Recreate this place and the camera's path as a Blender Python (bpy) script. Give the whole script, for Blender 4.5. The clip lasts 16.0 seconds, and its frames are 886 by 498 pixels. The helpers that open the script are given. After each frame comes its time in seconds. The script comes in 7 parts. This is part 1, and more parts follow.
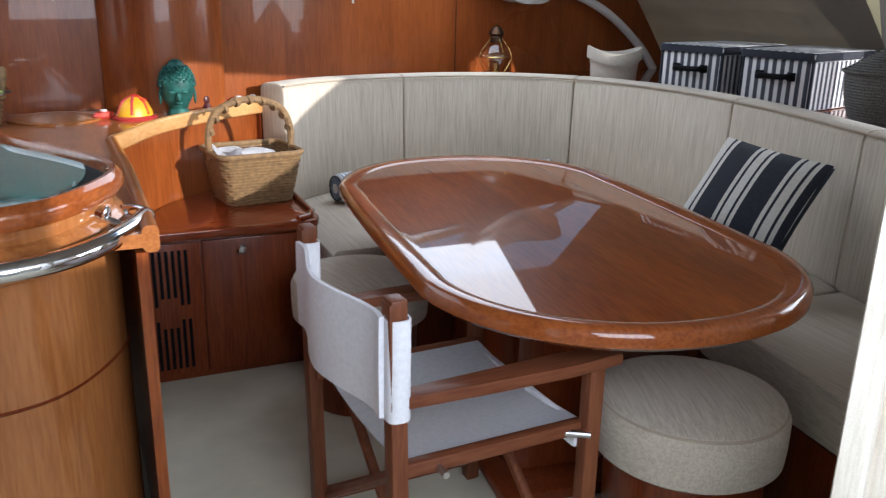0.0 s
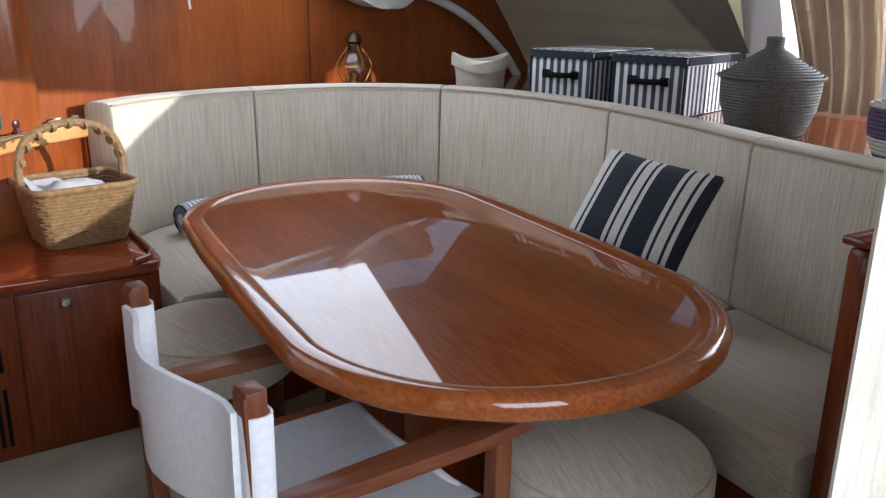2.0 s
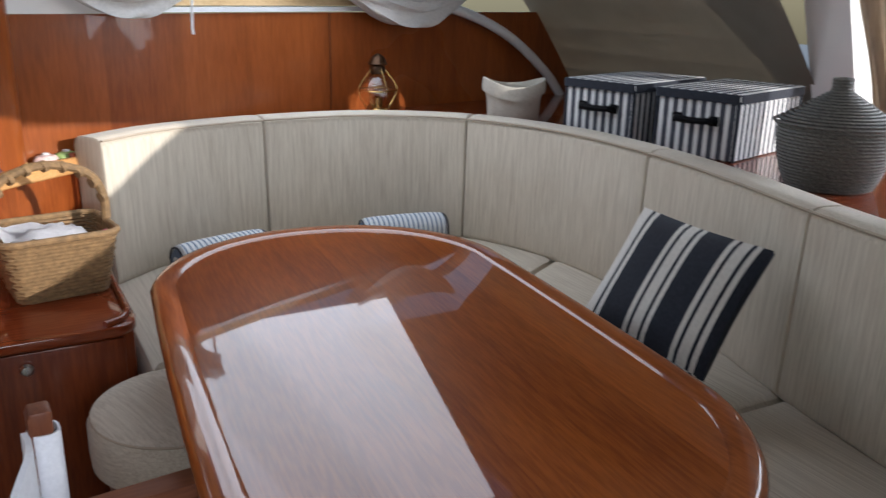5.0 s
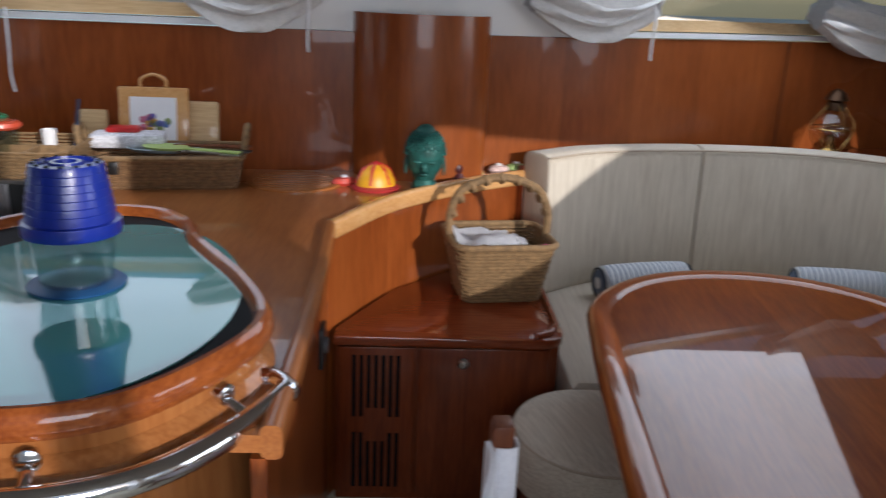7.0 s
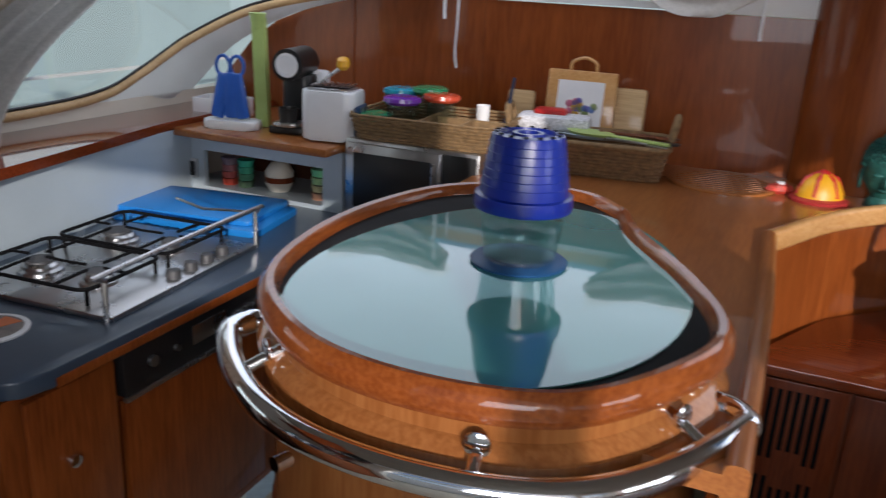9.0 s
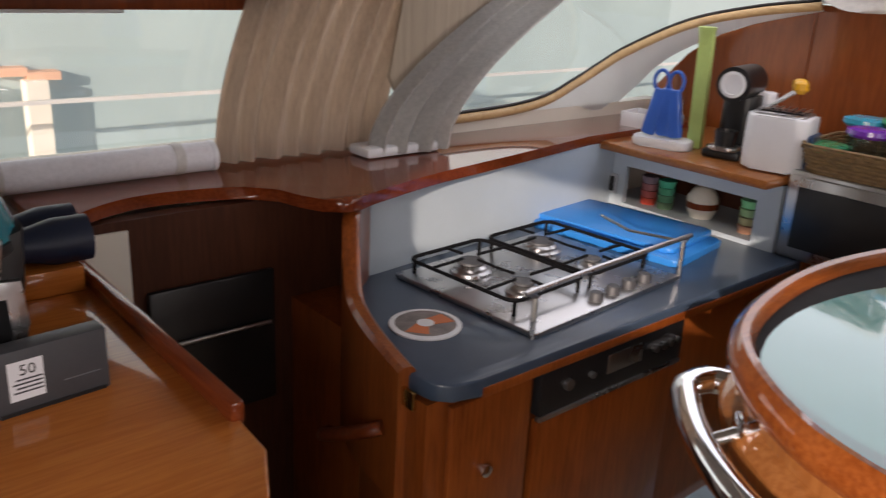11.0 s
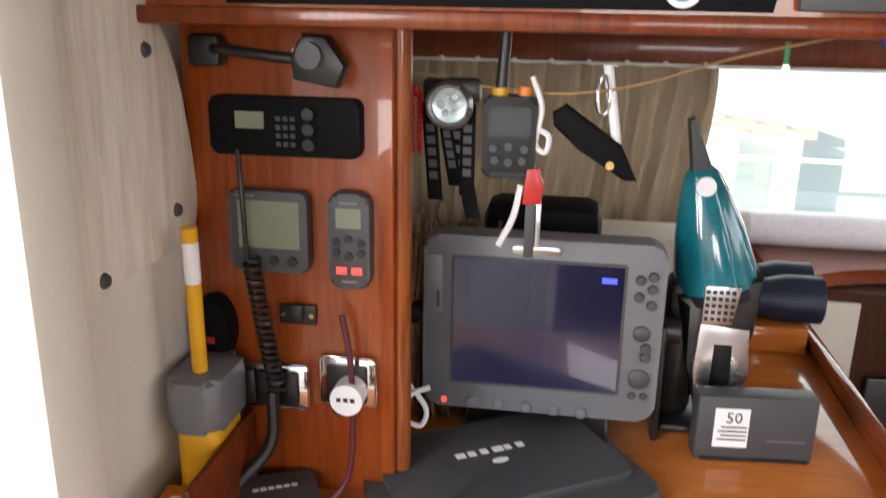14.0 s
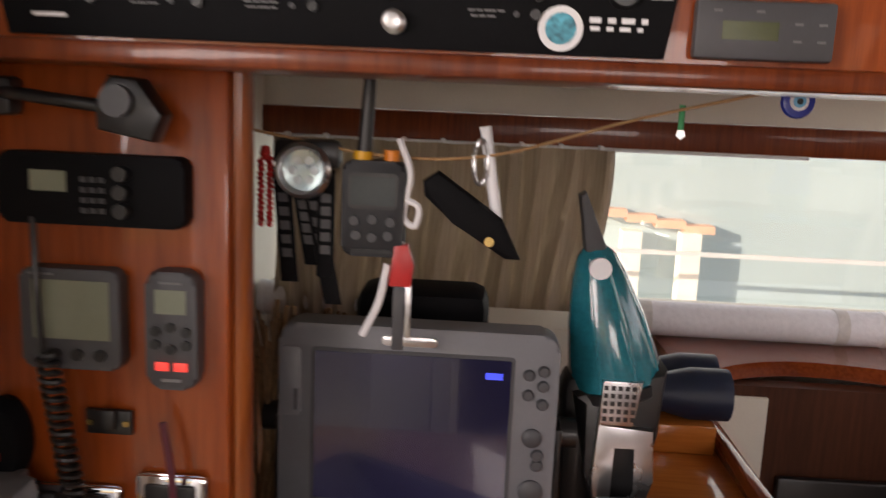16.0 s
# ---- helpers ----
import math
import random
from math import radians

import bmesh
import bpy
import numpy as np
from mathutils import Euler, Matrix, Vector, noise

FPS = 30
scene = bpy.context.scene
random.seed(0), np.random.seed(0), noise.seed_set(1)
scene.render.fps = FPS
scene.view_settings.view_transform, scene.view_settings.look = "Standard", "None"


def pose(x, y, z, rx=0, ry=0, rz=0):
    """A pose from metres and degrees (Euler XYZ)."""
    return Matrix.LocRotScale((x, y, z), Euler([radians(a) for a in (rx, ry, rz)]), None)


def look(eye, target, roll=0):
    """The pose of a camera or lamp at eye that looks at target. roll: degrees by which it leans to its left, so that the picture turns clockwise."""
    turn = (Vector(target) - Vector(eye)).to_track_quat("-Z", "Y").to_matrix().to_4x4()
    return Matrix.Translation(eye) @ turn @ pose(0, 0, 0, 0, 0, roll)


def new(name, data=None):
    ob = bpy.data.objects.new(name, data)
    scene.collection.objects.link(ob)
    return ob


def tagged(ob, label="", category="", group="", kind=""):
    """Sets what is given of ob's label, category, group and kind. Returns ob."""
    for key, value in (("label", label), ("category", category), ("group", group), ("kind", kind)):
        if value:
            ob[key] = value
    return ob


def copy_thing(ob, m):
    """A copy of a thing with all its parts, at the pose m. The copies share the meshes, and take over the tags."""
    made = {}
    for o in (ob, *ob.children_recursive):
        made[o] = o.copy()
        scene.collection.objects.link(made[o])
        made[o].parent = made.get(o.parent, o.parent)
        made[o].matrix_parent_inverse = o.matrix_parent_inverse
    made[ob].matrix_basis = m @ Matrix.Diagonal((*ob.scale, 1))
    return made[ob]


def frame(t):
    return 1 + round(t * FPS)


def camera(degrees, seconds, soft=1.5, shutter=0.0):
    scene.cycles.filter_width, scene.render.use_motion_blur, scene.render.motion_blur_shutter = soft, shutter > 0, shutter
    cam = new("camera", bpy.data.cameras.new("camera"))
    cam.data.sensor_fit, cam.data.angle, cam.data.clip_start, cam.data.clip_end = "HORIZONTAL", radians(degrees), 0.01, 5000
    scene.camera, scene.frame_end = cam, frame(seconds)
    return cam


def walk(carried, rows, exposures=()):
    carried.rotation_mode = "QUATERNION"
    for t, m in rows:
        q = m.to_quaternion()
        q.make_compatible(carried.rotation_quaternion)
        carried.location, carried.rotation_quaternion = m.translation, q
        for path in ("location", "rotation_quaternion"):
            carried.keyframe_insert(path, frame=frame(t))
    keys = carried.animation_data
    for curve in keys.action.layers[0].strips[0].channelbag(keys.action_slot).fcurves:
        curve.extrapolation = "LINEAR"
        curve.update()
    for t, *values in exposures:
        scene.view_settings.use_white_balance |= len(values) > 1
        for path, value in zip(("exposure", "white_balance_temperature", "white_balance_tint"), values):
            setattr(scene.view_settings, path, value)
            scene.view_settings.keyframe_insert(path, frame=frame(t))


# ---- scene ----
cam = camera(56.6, 16.0, soft=1.2, shutter=0.5)
PATH = [
    (0, (0.36, 0.431, 1.391), (1.133, 2.176, 0.793), 1.2),
    (0.5, (0.41, 0.506, 1.379), (1.247, 2.224, 0.79), 1.1),
    (1, (0.478, 0.591, 1.355), (1.388, 2.273, 0.769), 1.0),
    (1.5, (0.503, 0.66, 1.349), (1.486, 2.301, 0.766), 1.0),
    (2, (0.497, 0.74, 1.379), (1.558, 2.333, 0.801), 0.9),
    (2.5, (0.509, 0.769, 1.393), (1.605, 2.338, 0.816), 0.7),
    (3, (0.582, 0.811, 1.382), (1.698, 2.366, 0.803), 0.6),
    (3.2, (0.621, 0.835, 1.372), (1.741, 2.388, 0.794), 0.5),
    (5.3, (0.828, 0.982, 1.528), (1.662, 2.698, 0.925), 1.5),
    (5.5, (0.83, 0.994, 1.543), (1.571, 2.75, 0.937), 1.6),
    (6, (0.785, 1.025, 1.57), (1.288, 2.862, 0.958), 2.1),
    (6.5, (0.724, 1.038, 1.561), (1.024, 2.921, 0.958), 2.2),
    (7, (0.664, 1.067, 1.547), (0.75, 2.974, 0.95), 2.4),
    (7.5, (0.606, 1.089, 1.557), (0.428, 2.986, 0.949), 2.6),
    (8, (0.59, 1.107, 1.546), (0.145, 2.955, 0.925), 2.8),
    (8.5, (0.55, 1.155, 1.508), (-0.061, 2.953, 0.88), 2.9),
    (9, (0.464, 1.204, 1.478), (-0.277, 2.95, 0.844), 3.0),
    (9.5, (0.405, 1.229, 1.494), (-0.541, 2.868, 0.847), 3.0),
    (9.7, (0.388, 1.235, 1.499), (-0.661, 2.809, 0.849), 3.0),
    (11.8, (0.164, 1.218, 1.447), (-1.457, 2.157, 0.745), 2.6),
    (12, (0.157, 1.222, 1.442), (-1.521, 2.039, 0.723), 2.4),
    (12.5, (0.167, 1.216, 1.449), (-1.635, 1.65, 0.698), 2.6),
    (13, (0.173, 1.201, 1.462), (-1.679, 1.27, 0.709), 1.9),
    (13.2, (0.185, 1.212, 1.453), (-1.675, 1.148, 0.721), 2.6),
    (13.5, (0.17, 1.206, 1.46), (-1.687, 1.03, 0.739), 1.3),
    (14, (0.176, 1.208, 1.462), (-1.717, 0.926, 0.88), 1.0),
    (14.5, (0.18, 1.209, 1.458), (-1.756, 0.916, 1.05), 1.1),
    (15, (0.174, 1.219, 1.461), (-1.785, 0.927, 1.182), 1.1),
    (15.5, (0.142, 1.22, 1.435), (-1.832, 1.028, 1.173), 1.2),
    (16, (0.034, 1.248, 1.418), (-1.932, 1.162, 1.064), 2.5),
]
EXPOSURES = [(0.0, 0.14, 5900, 12), (3.0, 0.1, 5900, 12), (5.5, -0.14, 6000, 12), (7.0, -0.56, 6000, 14), (9.7, -0.6, 6500, 16), (11.8, 0.6, 7400, 25), (12.5, 1.4, 7200, 25), (13.0, 1.65, 6800, 20), (13.6, 1.5, 6500, 16), (14.5, 0.72, 7500, 20), (15.2, 0.5, 7400, 23), (16.0, 0.28, 7600, 25)]
walk(cam, [(t, look(eye, target, roll)) for t, eye, target, roll in PATH], EXPOSURES)

# ---- world, sun, large lights ----
world = bpy.data.worlds.new("world")
scene.world = world
world.use_nodes = True
wn = world.node_tree.nodes
sky = wn.new("ShaderNodeTexSky")
sky.sky_type = 'NISHITA'
sky.sun_disc = False
SUN_DIR = Vector((0.50, -0.83, 0.25)).normalized()
sky.sun_elevation = math.asin(SUN_DIR.z)
sky.sun_rotation = math.atan2(SUN_DIR.x, SUN_DIR.y)
world.node_tree.links.new(sky.outputs[0], wn["Background"].inputs[0])
wn["Background"].inputs[1].default_value = 0.15
sun = new("sun", bpy.data.lights.new("sun", 'SUN'))
sun.data.energy, sun.data.angle, sun.data.color = 5.0, radians(0.5), (1.0, 0.93, 0.82)
sun.matrix_world = look((0, 0, 0), -SUN_DIR)


def window_light(name, eye, target, w, h, watts, colour=(0.93, 0.97, 1.0)):
    """Sky light in a window's opening."""
    lamp = new(name, bpy.data.lights.new(name, 'AREA'))
    lamp.data.shape, lamp.data.size, lamp.data.size_y = 'RECTANGLE', w, h
    lamp.data.energy, lamp.data.color = watts, colour
    lamp.matrix_world = look(eye, target)
    return lamp


window_light("light_front_starboard", (1.95, 4.02, 1.76), (1.95, 3.57, 0.87), 1.15, 1.2, 14)
window_light("light_front_port", (-0.7, 3.52, 1.77), (-0.7, 3.07, 0.88), 1.9, 1.2, 12)
window_light("light_starboard", (4.02, 2.0, 1.45), (2.0, 2.2, 1.0), 1.5, 0.85, 29)
window_light("light_port", (-1.83, 2.5, 1.4), (0.4, 2.45, 1.1), 3.0, 0.75, 7)
window_light("light_door", (0.95, 0.1, 1.5), (1.25, 2.3, 0.3), 1.2, 0.9, 29)

# ---- materials ----


def material(name, rough=0.5, metal=0.0, coat=0.0):
    m = bpy.data.materials.new(name)
    m.use_nodes = True
    b = m.node_tree.nodes["Principled BSDF"]
    b.inputs["Roughness"].default_value = rough
    b.inputs["Metallic"].default_value = metal
    b.inputs["Coat Weight"].default_value = coat
    b.inputs["Coat Roughness"].default_value = 0.025
    return m, m.node_tree.nodes, m.node_tree.links, b


def coords(n, l, scale, source="Object"):
    tc = n.new("ShaderNodeTexCoord")
    mp = n.new("ShaderNodeMapping")
    mp.inputs["Scale"].default_value = scale
    l.new(tc.outputs[source], mp.inputs["Vector"])
    return mp.outputs["Vector"]


def ramp(n, l, fac, stops):
    r = n.new("ShaderNodeValToRGB")
    r.color_ramp.elements[0].position, r.color_ramp.elements[0].color = stops[0][0], (*stops[0][1], 1)
    r.color_ramp.elements[1].position, r.color_ramp.elements[1].color = stops[-1][0], (*stops[-1][1], 1)
    for p, c in stops[1:-1]:
        r.color_ramp.elements.new(p).color = (*c, 1)
    l.new(fac, r.inputs["Fac"])
    return r.outputs["Color"]


def noise_tex(n, l, vec, scale, detail=4, rough=0.55, distort=0.0):
    t = n.new("ShaderNodeTexNoise")
    t.inputs["Scale"].default_value, t.inputs["Detail"].default_value = scale, detail
    t.inputs["Roughness"].default_value, t.inputs["Distortion"].default_value = rough, distort
    l.new(vec, t.inputs["Vector"])
    return t.outputs["Fac"]


def mix(n, l, fac, a, b, mode='MIX'):
    m = n.new("ShaderNodeMix")
    m.data_type, m.blend_type = 'RGBA', mode
    for sock, v in ((m.inputs[0], fac), (m.inputs[6], a), (m.inputs[7], b)):
        if isinstance(v, (int, float)):
            sock.default_value = v
        elif isinstance(v, tuple):
            sock.default_value = (*v, 1)
        else:
            l.new(v, sock)
    return m.outputs[2]


def bump(n, l, b, height, strength=0.2, dist=0.002):
    bp = n.new("ShaderNodeBump")
    bp.inputs["Strength"].default_value, bp.inputs["Distance"].default_value = strength, dist
    l.new(height, bp.inputs["Height"])
    l.new(bp.outputs[0], b.inputs["Normal"])


def wood(name, dark, mid, light, axis="z", rough=0.32, coat=0.55, plank=0.0):
    """Varnished wood with its grain along one axis."""
    m, n, l, b = material(name, rough, 0, coat)
    b.inputs["Specular IOR Level"].default_value = 0.04 if coat >= 0.8 else 0.25
    long, across = 0.7, 9.0
    sc = {"x": (long, across, across), "y": (across, long, across), "z": (across, across, long)}[axis]
    v = coords(n, l, sc)
    f1 = noise_tex(n, l, v, 1.3, 6, 0.6, 0.8)
    f2 = noise_tex(n, l, coords(n, l, tuple(s * 9 for s in sc)), 1.6, 3, 0.6)
    f3 = noise_tex(n, l, coords(n, l, (1.4, 1.4, 1.4)), 1.0, 2)
    c = ramp(n, l, f1, [(0.28, dark), (0.5, mid), (0.75, light)])
    c = mix(n, l, 0.45, c, ramp(n, l, f2, [(0.38, dark), (0.62, light)]))
    c = mix(n, l, 0.3, c, ramp(n, l, f3, [(0.35, dark), (0.65, light)]))
    if plank:
        w = n.new("ShaderNodeTexWhiteNoise")
        w.noise_dimensions = '1D'
        sep = n.new("ShaderNodeSeparateXYZ")
        l.new(coords(n, l, (1 / plank,) * 3), sep.inputs[0])
        fl = n.new("ShaderNodeMath")
        fl.operation = 'FLOOR'
        l.new(sep.outputs[{"y": 0, "z": 0, "x": 1}[axis]], fl.inputs[0])
        l.new(fl.outputs[0], w.inputs["W"])
        c = mix(n, l, 0.28, c, ramp(n, l, w.outputs["Value"], [(0.0, dark), (1.0, light)]))
    l.new(c, b.inputs["Base Color"])
    r = n.new("ShaderNodeMapRange")
    r.inputs["To Min"].default_value, r.inputs["To Max"].default_value = rough - 0.08, rough + 0.1
    l.new(f3, r.inputs["Value"])
    l.new(r.outputs[0], b.inputs["Roughness"])
    bump(n, l, b, f2, 0.06, 0.001)
    return m


CH_D, CH_M, CH_L = (0.115, 0.021, 0.004), (0.235, 0.052, 0.009), (0.36, 0.10, 0.021)
wood_wall = wood("cherry_veneer_upright", CH_D, CH_M, CH_L, "z", 0.3, 0.3, 0.31)
wood_z = wood("cherry_upright", CH_D, CH_M, CH_L, "z")
wood_red = wood("mahogany_upright", (0.07, 0.0115, 0.0035), (0.155, 0.028, 0.007), (0.25, 0.054, 0.013), "z", 0.3, 0.3)
wood_red_x = wood("mahogany_top", (0.10, 0.016, 0.005), (0.18, 0.034, 0.010), (0.27, 0.06, 0.018), "x", 0.2, 0.8)
wood_table = wood("cherry_table", (0.12, 0.021, 0.003), (0.25, 0.055, 0.007), (0.41, 0.115, 0.016), "y", 0.35, 1.0, 0.16)
wood_rim = wood("cherry_rim", (0.16, 0.034, 0.007), (0.27, 0.068, 0.014), (0.38, 0.115, 0.028), "y", 0.35, 1.0)
wood_shelf = wood("cherry_shelf", (0.20, 0.058, 0.014), (0.33, 0.11, 0.028), (0.44, 0.17, 0.05), "y", 0.3, 0.6)
wood_edge = wood("pale_edge", (0.45, 0.2, 0.06), (0.6, 0.31, 0.11), (0.7, 0.42, 0.18), "y", 0.25, 0.7)
wood_isl = wood("cherry_island", (0.22, 0.07, 0.018), (0.33, 0.12, 0.034), (0.44, 0.185, 0.06), "z", 0.3, 1.0)
wood_chair = wood("teak_chair", (0.1, 0.028, 0.012), (0.17, 0.052, 0.022), (0.25, 0.09, 0.04), "z", 0.5, 0.1)
wood_chair_x = wood("teak_chair_arm", (0.1, 0.028, 0.012), (0.17, 0.052, 0.022), (0.25, 0.09, 0.04), "x", 0.5, 0.1)
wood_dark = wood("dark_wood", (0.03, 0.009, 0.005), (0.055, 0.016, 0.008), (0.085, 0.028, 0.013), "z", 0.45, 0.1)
wood_desk = wood("cherry_desk", (0.34, 0.09, 0.016), (0.48, 0.145, 0.028), (0.58, 0.2, 0.045), "y", 0.3, 0.8)
wood_board = wood("cherry_board", (0.14, 0.021, 0.004), (0.28, 0.05, 0.008), (0.39, 0.085, 0.016), "z", 0.28, 0.5)
wood_oak = wood("pale_oak", (0.45, 0.28, 0.13), (0.6, 0.4, 0.2), (0.7, 0.5, 0.28), "x", 0.4, 0.3)


def plain(name, colour, rough=0.5, metal=0.0, coat=0.0, vary=0.12, scale=14.0, relief=0.0, fine=220.0):
    m, n, l, b = material(name, rough, metal, coat)
    f = noise_tex(n, l, coords(n, l, (1, 1, 1)), scale, 4)
    g = noise_tex(n, l, coords(n, l, (1, 1, 1)), fine, 2)
    lo = tuple(c * (1 - vary) for c in colour)
    hi = tuple(min(1, c * (1 + vary)) for c in colour)
    c = ramp(n, l, f, [(0.3, lo), (0.7, hi)])
    c = mix(n, l, 0.25, c, ramp(n, l, g, [(0.35, lo), (0.65, hi)]))
    l.new(c, b.inputs["Base Color"])
    r = n.new("ShaderNodeMapRange")
    r.inputs["To Min"].default_value, r.inputs["To Max"].default_value = max(0.02, rough * 0.85), min(1, rough * 1.15)
    l.new(f, r.inputs["Value"])
    l.new(r.outputs[0], b.inputs["Roughness"])
    if relief:
        bump(n, l, b, g, relief, 0.002)
    return m


def fabric(name, lo, hi, scale=(160, 160, 2.0), rough=0.9, weave=420.0, blotch=0.15):
    """Woven upholstery with fine uneven stripes."""
    m, n, l, b = material(name, rough)
    b.inputs["Sheen Weight"].default_value = 0.15
    f = noise_tex(n, l, coords(n, l, scale), 1.0, 3, 0.7)
    g = noise_tex(n, l, coords(n, l, (1, 1, 1)), weave, 2)
    h = noise_tex(n, l, coords(n, l, (1, 1, 1)), 3.0, 3)
    c = ramp(n, l, f, [(0.32, lo), (0.62, hi)])
    c = mix(n, l, 0.2, c, ramp(n, l, g, [(0.35, lo), (0.65, hi)]))
    c = mix(n, l, blotch, c, ramp(n, l, h, [(0.35, lo), (0.65, hi)]))
    l.new(c, b.inputs["Base Color"])
    mx = n.new("ShaderNodeMath")
    mx.operation = 'ADD'
    l.new(f, mx.inputs[0]), l.new(g, mx.inputs[1])
    bump(n, l, b, mx.outputs[0], 0.35, 0.0015)
    return m


seat_fabric = fabric("cream_striped_upholstery", (0.40, 0.34, 0.265), (0.66, 0.60, 0.50))
seat_top_fabric = fabric("cream_seat_upholstery", (0.40, 0.34, 0.265), (0.62, 0.56, 0.46), (150, 3, 150))
piping_mat = plain("cushion_piping", (0.42, 0.35, 0.27), 0.85)
canvas = fabric("white_canvas", (0.70, 0.70, 0.74), (0.82, 0.82, 0.86), (90, 90, 90), 0.85, 600, 0.1)
curtain_mat = fabric("beige_curtain", (0.36, 0.29, 0.22), (0.50, 0.42, 0.33), (120, 120, 3), 0.9, 500)
# lighter, warmer copy of the beige curtain, with sunlight through the cloth coloured in
curtain_sunlit = fabric("sunlit_beige_curtain", (0.50, 0.39, 0.31), (0.66, 0.54, 0.44), (120, 120, 3), 0.9, 500)
cream_cloth = fabric("cream_bin_cloth", (0.46, 0.42, 0.35), (0.58, 0.54, 0.47), (90, 90, 90), 0.9, 500)
curtain_grey = fabric("grey_lined_curtain", (0.52, 0.51, 0.50), (0.68, 0.66, 0.64), (80, 80, 80), 0.85, 500)
weave_mat = fabric("cream_woven_panel", (0.52, 0.45, 0.36), (0.78, 0.72, 0.62), (60, 60, 5), 0.9, 260)
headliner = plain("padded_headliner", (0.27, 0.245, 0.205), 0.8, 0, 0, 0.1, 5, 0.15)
white_gel = plain("white_gelcoat", (0.78, 0.78, 0.78), 0.35, 0, 0.2, 0.04, 4)
cream_wall = plain("cream_liner", (0.72, 0.68, 0.6), 0.6, 0, 0, 0.06, 5)
carpet = plain("cream_carpet", (0.56, 0.53, 0.42), 0.95, 0, 0, 0.12, 6, 0.5, 500)
black = plain("black_plastic", (0.012, 0.012, 0.013), 0.35, 0, 0, 0.2)
black_matt = plain("matt_black", (0.006, 0.006, 0.007), 0.6, 0, 0, 0.2)
black_matt.node_tree.nodes["Principled BSDF"].inputs["Specular IOR Level"].default_value = 0.08
ink = plain("label_ink", (0.17, 0.17, 0.175), 0.7)
grey_plastic = plain("grey_plastic", (0.145, 0.15, 0.165), 0.45, 0, 0, 0.08)
dark_grey = plain("dark_grey_plastic", (0.055, 0.056, 0.062), 0.5, 0, 0, 0.1)
chrome = plain("chrome", (0.8, 0.8, 0.82), 0.08, 1.0, 0, 0.03)
steel = plain("brushed_steel", (0.55, 0.55, 0.56), 0.28, 1.0, 0, 0.06)
alu = plain("white_aluminium", (0.75, 0.78, 0.8), 0.35, 0.2, 0, 0.04)
brass = plain("brass", (0.6, 0.42, 0.16), 0.25, 1.0, 0, 0.15)
counter_blue = plain("blue_counter", (0.045, 0.07, 0.11), 0.35, 0, 0.2, 0.15, 9, 0.05)
splash_grey = plain("pale_blue_splashback", (0.42, 0.49, 0.54), 0.4, 0, 0.2, 0.06, 4)
blue_plastic = plain("blue_plastic", (0.008, 0.024, 0.26), 0.3, 0, 0.2, 0.08)
board_blue = plain("bright_blue_board", (0.01, 0.19, 0.56), 0.4, 0, 0.1, 0.06)
teal_plastic = plain("teal_plastic", (0.002, 0.145, 0.19), 0.15, 0, 0.5, 0.4, 14)
navy = fabric("navy_fabric", (0.008, 0.011, 0.02), (0.02, 0.025, 0.04), (90, 90, 90), 0.9, 500)
stripe_white = fabric("white_stripe_fabric", (0.62, 0.6, 0.56), (0.76, 0.74, 0.7), (90, 90, 90), 0.9, 500)
wicker = plain("pale_wicker", (0.215, 0.13, 0.058), 0.75, 0, 0, 0.4, 60, 0.4)
wicker_dark = plain("brown_wicker", (0.2, 0.11, 0.05), 0.75, 0, 0, 0.45, 60, 0.4)
reed_mat = plain("stitched_grey_reed", (0.105, 0.10, 0.09), 0.6, 0, 0, 0.85, 150, 0.6, 330)
reed_pale = plain("pale_reed", (0.5, 0.45, 0.36), 0.7, 0, 0, 0.3, 90, 0.5)
reed_purple = plain("purple_reed", (0.07, 0.05, 0.11), 0.7, 0, 0, 0.4, 90, 0.5)
patina = plain("green_patina", (0.015, 0.10, 0.085), 0.5, 0.2, 0, 0.6, 40, 0.5)
paper = plain("white_paper", (0.78, 0.78, 0.8), 0.8, 0, 0, 0.04)
red_plastic = plain("red_plastic", (0.5, 0.02, 0.02), 0.35)
yellow_plastic = plain("yellow_plastic", (0.72, 0.36, 0.01), 0.4)
orange_plastic = plain("orange_plastic", (0.75, 0.22, 0.02), 0.4)
green_plastic = plain("pale_green_plastic", (0.40, 0.53, 0.17), 0.4)
knife_blue = plain("knife_handle_blue", (0.015, 0.10, 0.46), 0.35, 0, 0.2, 0.08)
white_plastic = plain("white_plastic", (0.76, 0.77, 0.8), 0.3, 0, 0.2, 0.03)
lcd = plain("lcd_glass", (0.20, 0.22, 0.16), 0.2, 0, 0.5, 0.06)
pale_card = plain("glowing_backdrop_wall", (0.36, 0.46, 0.47), 0.8, 0, 0, 0.12, 0.6)
sunlit_wall = plain("glowing_backdrop_plaster", (0.8, 0.76, 0.68), 0.8, 0, 0, 0.1, 2)
terracotta = plain("glowing_backdrop_roof", (0.7, 0.42, 0.3), 0.8)
# daylight on the backdrop comes from this emission
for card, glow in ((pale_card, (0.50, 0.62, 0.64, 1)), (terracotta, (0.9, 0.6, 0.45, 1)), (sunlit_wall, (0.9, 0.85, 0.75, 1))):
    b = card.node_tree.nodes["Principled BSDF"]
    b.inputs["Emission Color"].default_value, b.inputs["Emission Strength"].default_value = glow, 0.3


